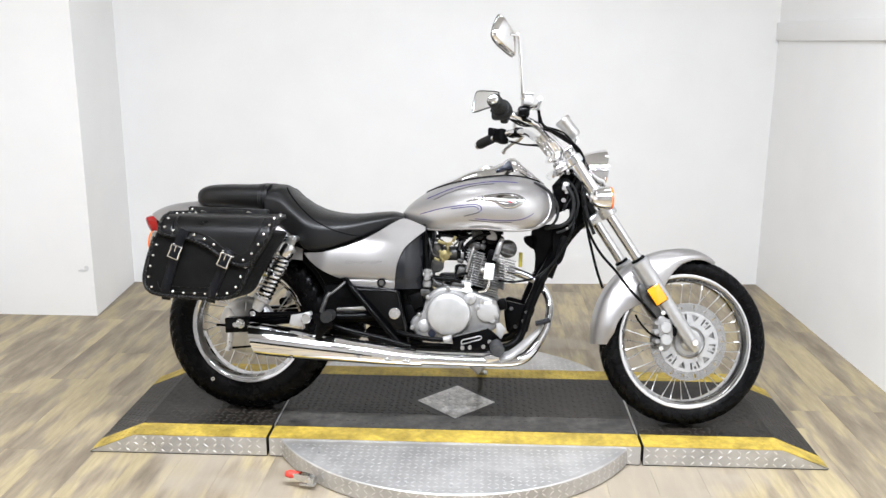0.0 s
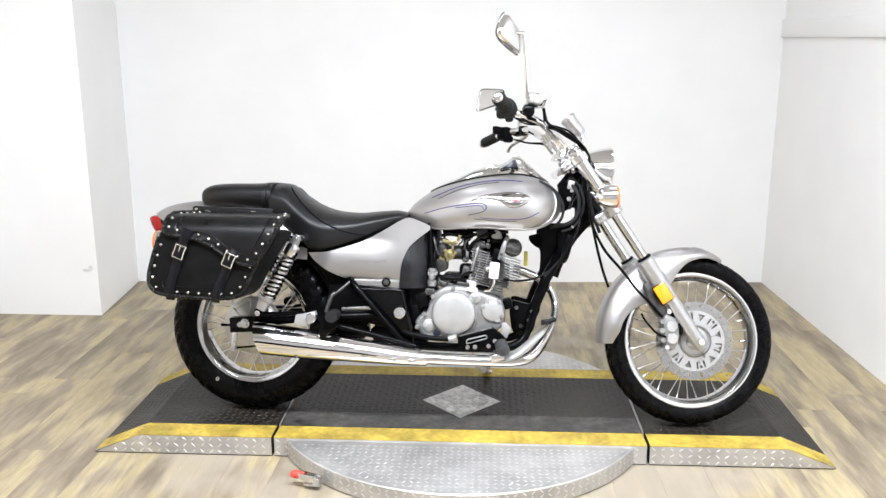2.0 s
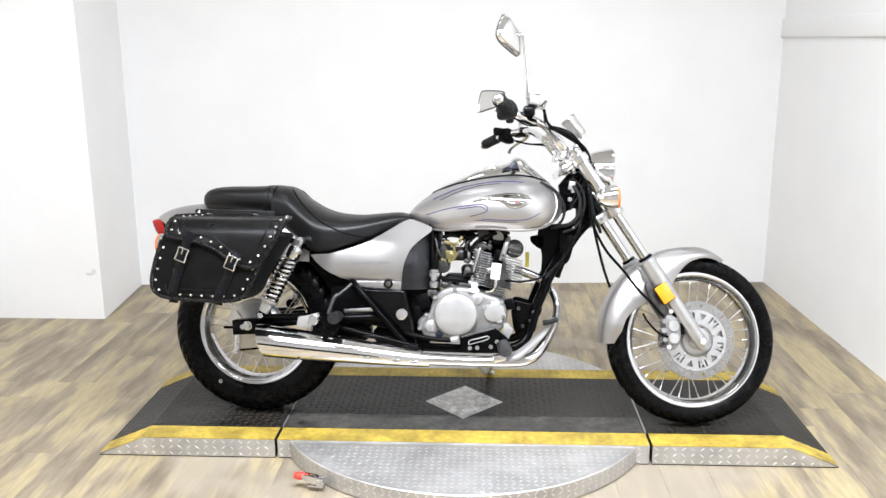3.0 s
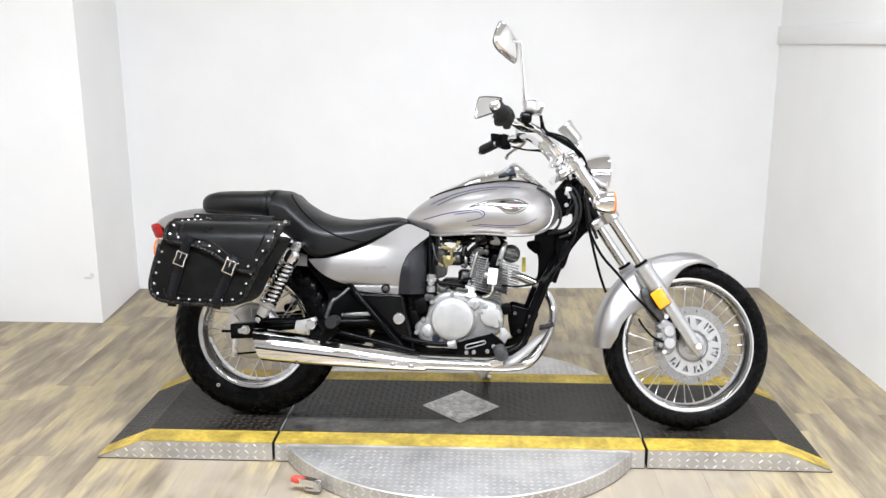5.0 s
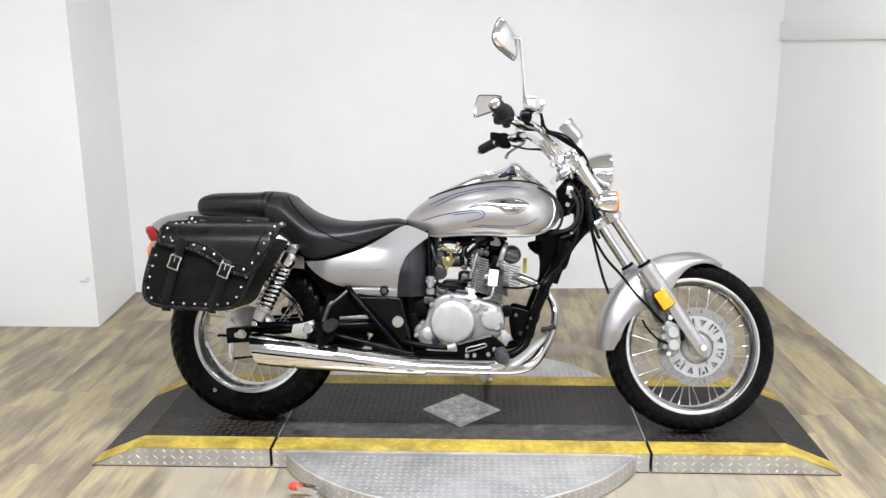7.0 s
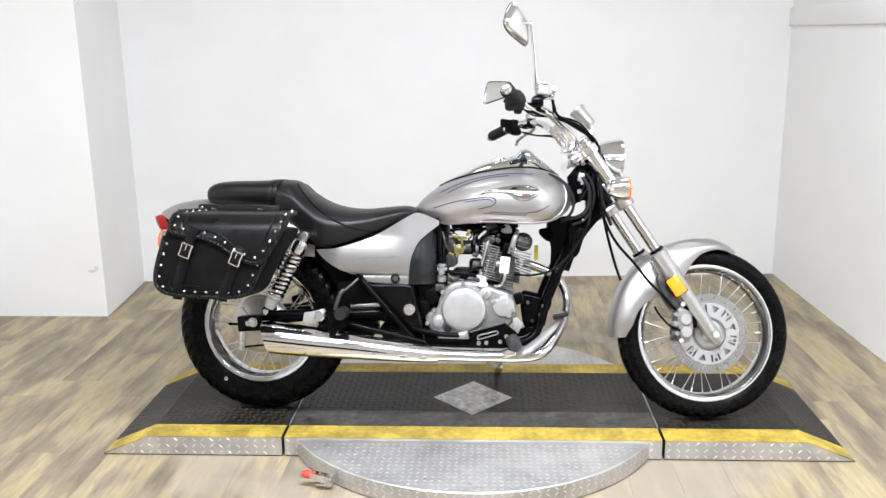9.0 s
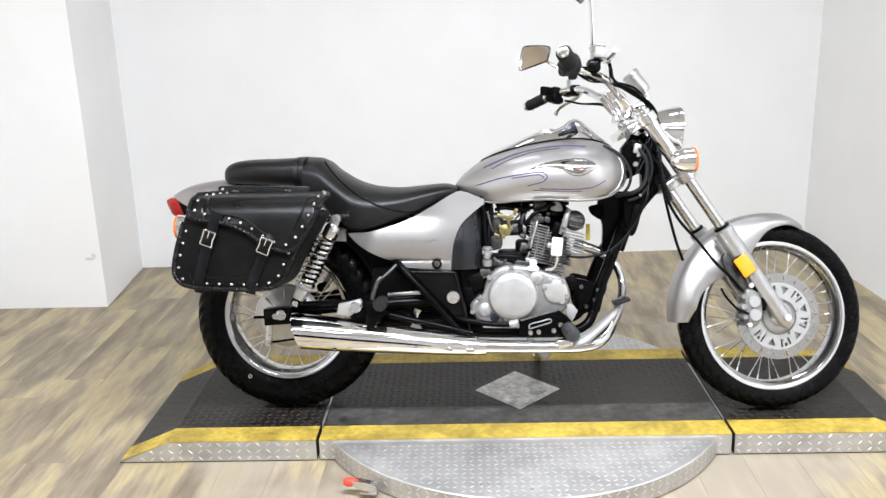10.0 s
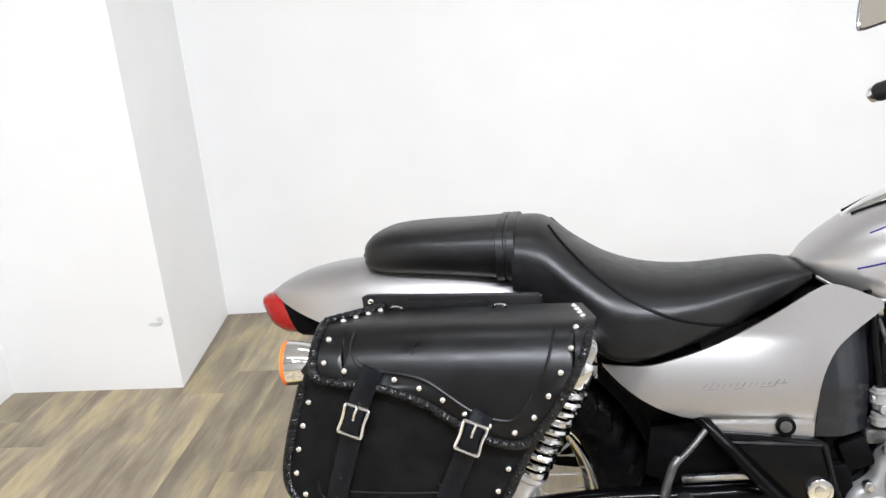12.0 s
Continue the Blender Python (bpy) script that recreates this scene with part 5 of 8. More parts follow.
for k in range(41):
    x = CX[0] + (CX[-1] - CX[0]) * k / 40
    w, zt = con_wid(x), con_top(x)
    zb = tank_top(x) - (tank_top(x) - tank_low(x)) * 0.07 - 0.006
    ring = []
    for s in range(17):
        u = s / 16 * 2 - 1
        ring.append((x, w * u, zb + (zt - zb) * max(0, 1 - abs(u) ** 2.4) ** 0.7))
    rings.append(ring)
loft(bm, rings)
con = part("tank_console", bm, M_CHROME, bike, "chrome tank-top console", smooth=60)
bm = bmesh.new()
slab(bm, round_outline([(0.12, 0.846), (0.14, 0.858), (0.158, 0.876), (0.168, 0.878), (0.175, 0.862), (0.18, 0.85), (0.165, 0.858), (0.15, 0.847)], 4), -0.062, 0.062, 0.002)
part("warning_window", bm, M_GAUGE, con, "dark warning-light window")
for s in (-1, 1):
    pts = [(x, s * (con_wid(x) + 0.004), z) for x, z in ((-0.112, 0.764), (-0.06, 0.787), (0.0, 0.807), (0.06, 0.82), (0.12, 0.829), (0.18, 0.828), (0.23, 0.816), (0.27, 0.798))]
    pts = [(x, y, tank_low(x) + (tank_top(x) - tank_low(x)) * (0.32 + 0.68 * (1 - (abs(y) / tank_wid(x)) ** 2) ** (1 / 2.3)) + 0.001) for x, y, z in pts]
    part("console_edging", sweep(bmesh.new(), pts, [0.0034] * 8, 8, 4), M_PLASTIC, con, "black rubber edging")
cap = lathe(bmesh.new(), [(0, 0.007), (0.02, 0.0075), (0.0235, 0.007), (0.024, 0.003), (0.029, 0.003), (0.03, 0.0), (0.03, -0.01)], (0.085, 0, 0.853), (-0.15, 0, 1), 28)
part("fuel_cap", cap, M_CHROME, con, "chrome fuel cap")

# -- seat --


def oval(x, w, zb, zt, p=2.7, n=32, cx=0.0, low=0.0):
    ring = []
    for k in range(n):
        a = 2 * math.pi * k / n
        c, s = math.cos(a), math.sin(a)
        ring.append((x, cx + w * math.copysign(abs(c) ** (2 / (p if s > 0 else max(p, low))), c), (zb + zt) / 2 + (zt - zb) / 2 * math.copysign(abs(s) ** (2 / (p if s > 0 else max(p, low))), s)))
    return ring


PX = [-0.905, -0.9, -0.885, -0.855, -0.8, -0.74, -0.68, -0.645]
p_top = smooth_fn(PX, [0.742, 0.756, 0.77, 0.779, 0.783, 0.784, 0.786, 0.787])
p_low = smooth_fn(PX, [0.722, 0.712, 0.704, 0.7, 0.697, 0.693, 0.687, 0.68])
p_wid = smooth_fn(PX, [0.05, 0.075, 0.096, 0.11, 0.118, 0.122, 0.125, 0.127])
bm = bmesh.new()
loft(bm, [oval(x, p_wid(x), p_low(x), p_top(x), 3.0) for x in np.linspace(PX[0], PX[-1], 36)])
part("pillion_seat", bm, M_VINYL, bike, "black vinyl pillion seat", smooth=60)
SX = [-0.648, -0.6, -0.55, -0.5, -0.44, -0.36, -0.28, -0.22, -0.182]
s_top = smooth_fn(SX, [0.787, 0.783, 0.747, 0.717, 0.697, 0.69, 0.697, 0.7, 0.69])
s_low = smooth_fn(SX, [0.672, 0.648, 0.606, 0.565, 0.564, 0.59, 0.622, 0.65, 0.672])
s_wid = smooth_fn(SX, [0.128, 0.136, 0.15, 0.163, 0.163, 0.146, 0.117, 0.092, 0.07])
bm = bmesh.new()
loft(bm, [oval(x, s_wid(x), s_low(x), s_top(x), 2.1, 56, low=9.0) for x in np.linspace(SX[0], SX[-1], 60)])
seat = part("rider_seat", bm, M_VINYL, bike, "black vinyl stepped rider seat", smooth=60)


def seat_y(x, z, lift=0.0):
    a, b = s_low(x), s_top(x)
    v = 2 * (z - (a + b) / 2) / (b - a)
    e = 2.1 if v > 0 else 9.0
    return -(s_wid(x) * (1 - min(0.999, abs(v)) ** e) ** (1 / e) + lift)


for s in (1, -1):
    fine = catmull([(x, 0, z) for x, z in ((-0.59, 0.772), (-0.562, 0.74), (-0.52, 0.7), (-0.47, 0.664), (-0.41, 0.636), (-0.36, 0.622), (-0.325, 0.617), (-0.297, 0.618))], 6)
    pts = [(p.x, s * seat_y(p.x, p.z, -0.0012), p.z) for p in fine]
    part("seat_piping", sweep(bmesh.new(), pts, 0.003, 8, 1), M_PLASTIC, seat, "raised black seat piping")
for x0 in (-0.667, -0.65):
    rings = [oval(x0 + dx, p_wid(-0.66) + g, p_low(-0.66) - g, p_top(-0.66) + g, 3.0) for dx, g in ((-0.007, 0.0), (-0.006, 0.0024), (0.006, 0.0024), (0.007, 0.0))]
    bm = bmesh.new()
    loft(bm, rings, caps=False)
    part("seat_strap", bm, M_VINYL, seat, "black vinyl grab strap", smooth=50)
bm = lathe(bmesh.new(), [(0, 0), (0.006, 0), (0.007, 0.01), (0.003, 0.014), (0, 0.014)], (-0.905, -0.02, 0.722), (-0.4, 0, 1), 12)
part("seat_bolt", bm, M_BLACK, seat)

# -- rear mudguard, tail lamp --
FX = [-1.08, -1.06, -1.02, -0.96, -0.9, -0.8, -0.7, -0.6, -0.52]
f_top = smooth_fn(FX, [0.675, 0.688, 0.7045, 0.717, 0.722, 0.723, 0.716, 0.69, 0.655])
f_low = smooth_fn(FX, [0.672, 0.66, 0.641, 0.618, 0.6, 0.57, 0.545, 0.535, 0.53])
f_wid = smooth_fn(FX, [0.03, 0.054, 0.077, 0.094, 0.104, 0.112, 0.115, 0.116, 0.116])
bm = bmesh.new()
rings = []
for x in np.linspace(FX[0], FX[-1], 44):
    w, zt, zl = f_wid(x), f_top(x), f_low(x)
    ring = []
    for k in range(25):
        a = math.pi * k / 24
        ring.append((x, -w * math.copysign(abs(math.cos(a)) ** 0.62, math.cos(a)), zl + (zt - zl) * math.sin(a) ** 0.72))
    inner = [(p[0], p[1] * 0.96, zl + (p[2] - zl) * 0.95) for p in ring]
    rings.append(ring + inner[::-1])
loft(bm, rings)
part("rear_mudguard", bm, M_PAINT, bike, "silver painted rear mudguard", smooth=55)
bm = bmesh.new()
slant = lambda ring: [(x + (0.668 - z) * 0.45, y, z) for x, y, z in ring]
loft(bm, [slant(oval(x, w, a, b, 3.2, 28)) for x, w, a, b in ((-1.108, 0.03, 0.616, 0.654), (-1.105, 0.045, 0.605, 0.663), (-1.09, 0.056, 0.597, 0.668), (-1.062, 0.06, 0.593, 0.67))])
tail = part("tail_lamp", bm, M_RED, bike, "red tail lamp lens", smooth=50)
bm = bmesh.new()
loft(bm, [slant(oval(x, w, a, b, 3.2, 28)) for x, w, a, b in ((-1.063, 0.06, 0.59, 0.668), (-1.045, 0.06, 0.588, 0.668), (-1.0, 0.058, 0.57, 0.665), (-0.95, 0.06, 0.56, 0.63))])
part("lamp_housing", bm, M_PLASTIC, tail, "black plastic lamp housing")
bm = bmesh.new()
slab(bm, [(-0.985, 0.6), (-0.94, 0.6), (-0.95, 0.5), (-0.975, 0.47)], -0.07, 0.07, 0.006)
part("number_plate_bracket", bm, M_PLASTIC, bike)
# inner guard round the rear tyre
bm = bmesh.new()
rings = []
for k in range(31):
    a = radians(8 + 114 * k / 30)
    r = 0.322
    rings.append([(RW.x + rr * math.cos(a), y, RW.z + rr * math.sin(a)) for rr, y in ((r - 0.022, -0.084), (r, -0.083), (r + 0.006, -0.06), (r + 0.008, 0.06), (r, 0.083), (r - 0.022, 0.084), (r - 0.022, 0.08), (r - 0.004, 0.078), (r, 0), (r - 0.004, -0.078), (r - 0.022, -0.08))])
loft(bm, rings)
part("inner_mudguard", bm, M_PLASTIC, bike, "black plastic inner mudguard")


# -- side cover --
edge_r = smooth_fn([-0.2, -0.1985, -0.195, -0.186, -0.17, -0.145, -0.1], [0.45, 0.48, 0.515, 0.548, 0.58, 0.606, 0.642])
cov_low = smooth_fn([-0.512, -0.485, -0.449, -0.405, -0.376, -0.366, -0.348, -0.331, -0.322, -0.3, -0.201], [0.553, 0.529, 0.505, 0.484, 0.4745, 0.471, 0.456, 0.4435, 0.442, 0.442, 0.442])
cov_top = smooth_fn([-0.53, -0.5, -0.45, -0.417, -0.36, -0.315, -0.26, -0.2, -0.17, -0.1], [0.55, 0.556, 0.56, 0.567, 0.584, 0.602, 0.632, 0.668, 0.678, 0.652])


def cover_low(x):
    return cov_low(x) if x < -0.2 else edge_r(x)


cover_pod = smooth_fn([0.44, 0.468, 0.4715, 0.4745, 0.478, 0.49, 0.505, 0.52, 0.54, 0.56, 0.575, 0.588, 0.598, 0.606, 0.616, 0.64, 0.68], [-0.1545, -0.1555, -0.1542, -0.154, -0.158, -0.1635, -0.1665, -0.1675, -0.1667, -0.1635, -0.1596, -0.1552, -0.1512, -0.1492, -0.1483, -0.1478, -0.1475])
cover_front = smooth_fn([0.44, 0.468, 0.4715, 0.4745, 0.478, 0.49, 0.51, 0.53, 0.56, 0.6, 0.64, 0.68], [-0.1545, -0.1555, -0.1542, -0.154, -0.1568, -0.1598, -0.1617, -0.1617, -0.1595, -0.155, -0.1505, -0.147])


def cover_y(x, z):
    """The cover's pod, its shoulder fading towards the front edge, its tail drawn in."""
    f = min(1.0, max(0.0, (x + 0.31) / 0.115))
    f = f * f * (3 - 2 * f)
    y = cover_pod(z) * (1 - f) + cover_front(z) * f
    return y + 0.06 * max(0, (-0.42 - x) / 0.11) ** 2


air_form = smooth_fn([0.446, 0.47, 0.474, 0.478, 0.5, 0.52, 0.53, 0.545, 0.57, 0.6], [-0.153, -0.155, -0.157, -0.1585, -0.1595, -0.1615, -0.161, -0.158, -0.152, -0.146])

for s in (1, -1):
    bm = skin(bmesh.new(), -0.512, -0.102, lambda x: cover_low(x), lambda x: max(cov_top(x), cover_low(x) + 0.004), lambda x, z: s * cover_y(x, z), 190, 60, 0.005, s)
    cov = part("side_cover", bm, M_PAINT, bike, "silver painted side cover", smooth=50)
    bm = skin(bmesh.new(), -0.199, -0.113, lambda x: 0.446, lambda x: max(0.452, edge_r(x) - 0.003), lambda x, z: s * (air_form(z) + 0.045 * max(0, (x + 0.17) / 0.06) ** 1.6), 40, 16, 0.006, s)
    part("air_box_cover", bm, M_GREY, bike, "dark grey plastic air box cover", smooth=50)
    bm = lathe(bmesh.new(), [(0.0145, 0.0), (0.0145, 0.007), (0.012, 0.008), (0.0105, 0.005), (0.0105, 0.0025), (0, 0.0025)], (-0.243, s * -0.1565, 0.4645), (0, -s, 0), 28)
    ring_l = part("lock_ring", bm, M_PLASTIC, cov, "black lock surround")
    bm = lathe(bmesh.new(), [(0.0095, 0.001), (0.009, 0.0065), (0.004, 0.0072), (0, 0.0072)], (-0.243, s * -0.1565, 0.4645), (0, -s, 0), 24)
    box(bm, (-0.243, s * -0.164, 0.4645), (0.002, 0.002, 0.008), 0.0)
    part("lock_barrel", bm, M_CASTD, ring_l)
# faded model script: plain slanting bars
rl = random.Random(11)
for k in range(13):
    x = -0.361 + 0.0095 * k
    z = 0.5305 + 0.0004 * k
    h = 0.013 if k in (0, 1, 11) else 0.0065 + 0.002 * rl.random()
    bm = box(bmesh.new(), (x, cover_y(x, z) - 0.0002, z), (0.0016 + 0.001 * rl.random(), 0.0008, h), 0.0, Matrix.Rotation(radians(38 + 10 * rl.random()), 4, "Y"))
    part("lettering_bar", bm, M_LETTER, cov)
for x0, z0, w in ((-0.352, 0.5255, 0.02), (-0.31, 0.5268, 0.016), (-0.272, 0.529, 0.03), (-0.252, 0.5335, 0.024)):
    part("lettering_bar", box(bmesh.new(), (x0, cover_y(x0, z0) - 0.0002, z0), (w, 0.0008, 0.0016), 0.0, Matrix.Rotation(radians(-4), 4, "Y")), M_LETTER, cov)

# -- engine --
CASE = round_outline([(-0.135, 0.302), (-0.148, 0.33), (-0.137, 0.352), (-0.111, 0.368), (-0.1, 0.404), (-0.084, 0.432), (-0.055, 0.452), (-0.01, 0.457), (0.04, 0.449), (0.08, 0.435), (0.125, 0.419), (0.143, 0.394), (0.149, 0.355), (0.139, 0.327), (0.115, 0.309), (0.06, 0.294), (-0.03, 0.285), (-0.105, 0.284)], 5)
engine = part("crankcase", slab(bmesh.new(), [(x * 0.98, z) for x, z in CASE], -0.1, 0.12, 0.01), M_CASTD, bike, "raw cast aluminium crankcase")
ecov = part("clutch_case", slab(bmesh.new(), CASE, -0.138, -0.104, 0.012, 3), M_CASE, engine, "pale bead-blasted clutch case")
CC = Vector((-0.0195, -0.138, 0.367))
bm = lathe(bmesh.new(), [(0.0755, -0.006), (0.0752, 0.004), (0.0738, 0.0052), (0.0722, 0.003), (0.0712, 0.004), (0.0708, 0.02), (0.0695, 0.0245), (0.066, 0.0275), (0.05, 0.0305), (0.025, 0.0325), (0, 0.033)], CC, (0, -1, 0), 72)
part("clutch_cover", bm, M_CAST, ecov, "round pale clutch cover")
bm = lathe(bmesh.new(), [(0.0345, -0.004), (0.0345, 0.008), (0.0335, 0.0105), (0.031, 0.0115), (0.018, 0.013), (0, 0.0135)], (0.107, -0.136, 0.379), (0, -1, 0), 48)
for fx, fz in ((0.077, 0.391), (0.136, 0.366), (0.09, 0.409), (0.124, 0.35)):
    cyl(bm, (fx, -0.13, fz), (fx, -0.147, fz), 0.0095, 16)
part("oil_filter_cover", bm, M_CAST, ecov, "round oil filter cover")
bm = lathe(bmesh.new(), [(0.024, -0.004), (0.0235, 0.005), (0.0185, 0.007), (0.018, 0.013), (0.015, 0.0155), (0, 0.016)], (-0.102, -0.132, 0.324), (0, -1, 0), 32)
part("oil_filler_cap", bm, M_CAST, ecov)
bm = lathe(bmesh.new(), [(0.014, -0.004), (0.0135, 0.004), (0.011, 0.005), (0.0105, 0.003), (0, 0.003)], (-0.074, -0.137, 0.301), (0, -1, 0), 24)
part("sight_glass", bm, M_GAUGE, ecov)
bm = lathe(bmesh.new(), [(0.02, -0.004), (0.019, 0.008), (0.014, 0.012), (0, 0.013)], (0.049, -0.136, 0.419), (0, -1, 0), 28)
box(bm, (0.049, -0.151, 0.419), (0.004, 0.004, 0.022), 0.001, Matrix.Rotation(radians(30), 4, "Y"))
part("timing_plug", bm, M_CAST, ecov)
for x, z in ((0.077, 0.391), (0.136, 0.366), (0.09, 0.409), (-0.118, 0.362), (-0.09, 0.42), (-0.024, 0.45), (0.128, 0.408), (0.1, 0.309), (0.03, 0.296), (-0.045, 0.292), (-0.14, 0.318)):
    bm = bmesh.new()
    cyl(bm, (x, -0.13, z), (x, -0.145, z), 0.0075, 16)
    cyl(bm, (x, -0.143, z), (x, -0.1515, z), 0.005, 6)
    part("case_bolt", bm, M_STEEL, ecov)
bm = bmesh.new()
slab(bm, [(0.138, 0.342), (0.152, 0.343), (0.17, 0.322), (0.154, 0.29), (0.138, 0.306)], -0.152, -0.146, 0.0015)
box(bm, (0.158, -0.1525, 0.318), (0.005, 0.002, 0.014), 0.0, Matrix.Rotation(radians(20), 4, "Y"))
part("case_bracket", bm, M_CAST, ecov, "pale slotted bracket on the case")
# rough upper crankcase behind the cover
for k, (x, z, w, h) in enumerate(((-0.13, 0.405, 0.045, 0.05), (-0.096, 0.434, 0.044, 0.026), (-0.05, 0.458, 0.06, 0.022), (-0.15, 0.36, 0.03, 0.06), (0.01, 0.462, 0.05, 0.02), (0.155, 0.4, 0.03, 0.036))):
    bm = box(bmesh.new(), (x, -0.098, z), (w, 0.05, h), 0.007, Matrix.Rotation(radians((17 * k) % 40 - 20), 4, "Y"))
    part("crankcase_lug", bm, M_CASTD if k in (1, 2, 4) else M_PLASTIC, engine, "rough cast crankcase top")
# Added black blocks: close off the bright view through below the carburettor.
bm = bmesh.new()
box(bm, (-0.022, -0.02, 0.468), (0.085, 0.1, 0.05), 0.01)
box(bm, (0.01, -0.03, 0.5), (0.04, 0.07, 0.05), 0.01)
part("carb_gap_filler", bm, M_PLASTIC, engine, "black filler blocks below the carburettor")
# finned cylinder leaning forward
TILT_C = radians(14)
crot = Matrix.Rotation(TILT_C, 4, "Y")
# Core coloured black to put the shade between the fins.
bm = bmesh.new()
box(bm, (0.085, 0, 0.52), (0.075, 0.09, 0.16), 0.02, crot)
cyl_ob = part("cylinder", bm, M_PLASTIC, engine, "finned air-cooled cylinder, core blackened for shade between fins")


def fin(x0, x1, z, y0, y1, thick=0.0042):
    """One cooling fin, sloping with the cylinder's lean."""
    bm = bmesh.new()
    box(bm, ((x0 + x1) / 2, (y0 + y1) / 2, z), (x1 - x0, abs(y1 - y0), thick), 0.0014, crot)
    part("cooling_fin", bm, M_FIN, cyl_ob)


for k in range(14):
    z = 0.458 + 0.0087 * k
    down = 0.571 - z
    fin(0.027 + 0.004 * (k % 2), 0.093 + 0.17 * down, z, -0.088 - 0.003 * (k % 2), 0.085, 0.0026)
    if k < 11:
        fin(0.09, 0.16, z - 0.006, -0.05, 0.085, 0.0026)
for k in range(9):
    fin(0.139, 0.197 - 0.003 * (k % 2), 0.474 + 0.0092 * k, -0.092 + 0.001 * (k % 3), -0.04, 0.0026)
for k in range(4):
    fin(0.078 + 0.008 * k, 0.138, 0.43 + 0.0075 * k, -0.09, -0.03, 0.0024)
for x, z, h in ((0.099, 0.486, 0.05), (0.052, 0.5, 0.07), (0.079, 0.52, 0.085)):
    bm = bmesh.new()
    box(bm, (x, -0.086, z), (0.004, 0.008, h), 0.0012, crot)
    part("fin_rib", bm, M_FIN, cyl_ob)
# Added black block stands in for the shade between the fin banks.
bm = box(bmesh.new(), (0.116, -0.075, 0.548), (0.034, 0.03, 0.062), 0.006, crot)
cyl(bm, (0.116, -0.09, 0.556), (0.116, -0.096, 0.556), 0.009, 14)
part("fin_gap_block", bm, M_PLASTIC, cyl_ob, "black block for the shaded recess between the fin banks")
part("oil_line", sweep(bmesh.new(), [(0.022, -0.1, 0.462), (0.036, -0.1, 0.515), (0.053, -0.1, 0.578), (0.056, -0.085, 0.588)], 0.0034, 10), M_STEEL, cyl_ob, "thin bright oil line")
# head: dark casting with paler bosses and the rounded rocker covers
HC = Vector((0.1, 0, 0.615))
bm = bmesh.new()
box(bm, HC, (0.11, 0.12, 0.04), 0.012, crot)
box(bm, HC + Vector((0.02, 0, 0.03)), (0.06, 0.11, 0.035), 0.012, crot)
head_ob = part("cylinder_head", bm, M_BLACK, engine, "dark cylinder head")
bm = bmesh.new()
slab(bm, round_outline([(0.036, 0.585), (0.07, 0.578), (0.078, 0.592), (0.06, 0.604), (0.038, 0.606)], 4), -0.09, -0.04, 0.006)
slab(bm, round_outline([(0.046, 0.622), (0.072, 0.612), (0.086, 0.622), (0.078, 0.642), (0.05, 0.645)], 4), -0.085, -0.04, 0.006)
slab(bm, round_outline([(0.076, 0.584), (0.09, 0.578), (0.094, 0.594), (0.08, 0.598)], 4), -0.09, -0.05, 0.004)
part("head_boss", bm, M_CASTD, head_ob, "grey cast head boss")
bm = bmesh.new()
slab(bm, round_outline([(0.098, 0.615), (0.13, 0.612), (0.128, 0.632), (0.112, 0.642), (0.1, 0.632)], 4), -0.075, -0.03, 0.004)
part("rocker_cap", bm, M_CAST, head_ob, "pale rocker cap")
bm = lathe(bmesh.new(), [(0.03, -0.05), (0.031, -0.014), (0.0275, -0.012), (0.0295, -0.006), (0.03, 0.004), (0.027, 0.012), (0.018, 0.018), (0, 0.02)], (0.168, -0.078, 0.583), (0, -1, 0), 36)
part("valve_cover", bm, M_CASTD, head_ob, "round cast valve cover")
for q in (-0.016, 0.0, 0.014):
    part("cover_rib", box(bmesh.new(), (0.168, -0.094, 0.583 + q), (0.044, 0.012, 0.0035), 0.001, crot), M_CASTD, head_ob)
bm = sweep(bmesh.new(), [(0.15, -0.092, 0.617), (0.142, -0.1, 0.598), (0.134, -0.102, 0.57), (0.128, -0.1, 0.545)], [0.0075, 0.009, 0.0095, 0.01], 14)
part("head_strut", bm, M_CASE, head_ob, "pale cast strut")
for x, z in ((0.131, 0.562), (0.13, 0.548), (0.058, 0.632), (0.088, 0.606), (0.147, 0.6), (0.187, 0.6), (0.187, 0.565)):
    part("head_bolt", cyl(bmesh.new(), (x, -0.08, z), (x, -0.114 if 0.12 < x < 0.14 else -0.098, z), 0.0055, 6), M_CASTD, head_ob)
# white valve box with its curved pipe
bm = box(bmesh.new(), (0.11, -0.14, 0.511), (0.032, 0.03, 0.053), 0.004, Matrix.Rotation(radians(6), 4, "Y"))
vbox = part("air_valve", bm, M_WHITEP, engine, "white plastic air valve")
part("valve_pipe", sweep(bmesh.new(), [(0.11, -0.142, 0.486), (0.109, -0.142, 0.466), (0.1, -0.14, 0.447), (0.078, -0.13, 0.441)], 0.0048, 10), M_NICKEL, vbox)
part("valve_bracket", box(bmesh.new(), (0.09, -0.122, 0.513), (0.018, 0.03, 0.016), 0.005), M_STEEL, vbox)
bm = box(bmesh.new(), (0.212, -0.02, 0.545), (0.013, 0.004, 0.05), 0.001)
part("cable_tag", bm, M_TAG, engine, "olive-yellow cable tag")
bm = sweep(bmesh.new(), [(0.14, -0.1, 0.478), (0.2, -0.12, 0.478), (0.27, -0.13, 0.5), (0.33, -0.12, 0.56), (0.38, -0.08, 0.65), (0.39, -0.06, 0.72)], 0.0036, 8)
part("clutch_cable", bm, M_RUBBER, bike)

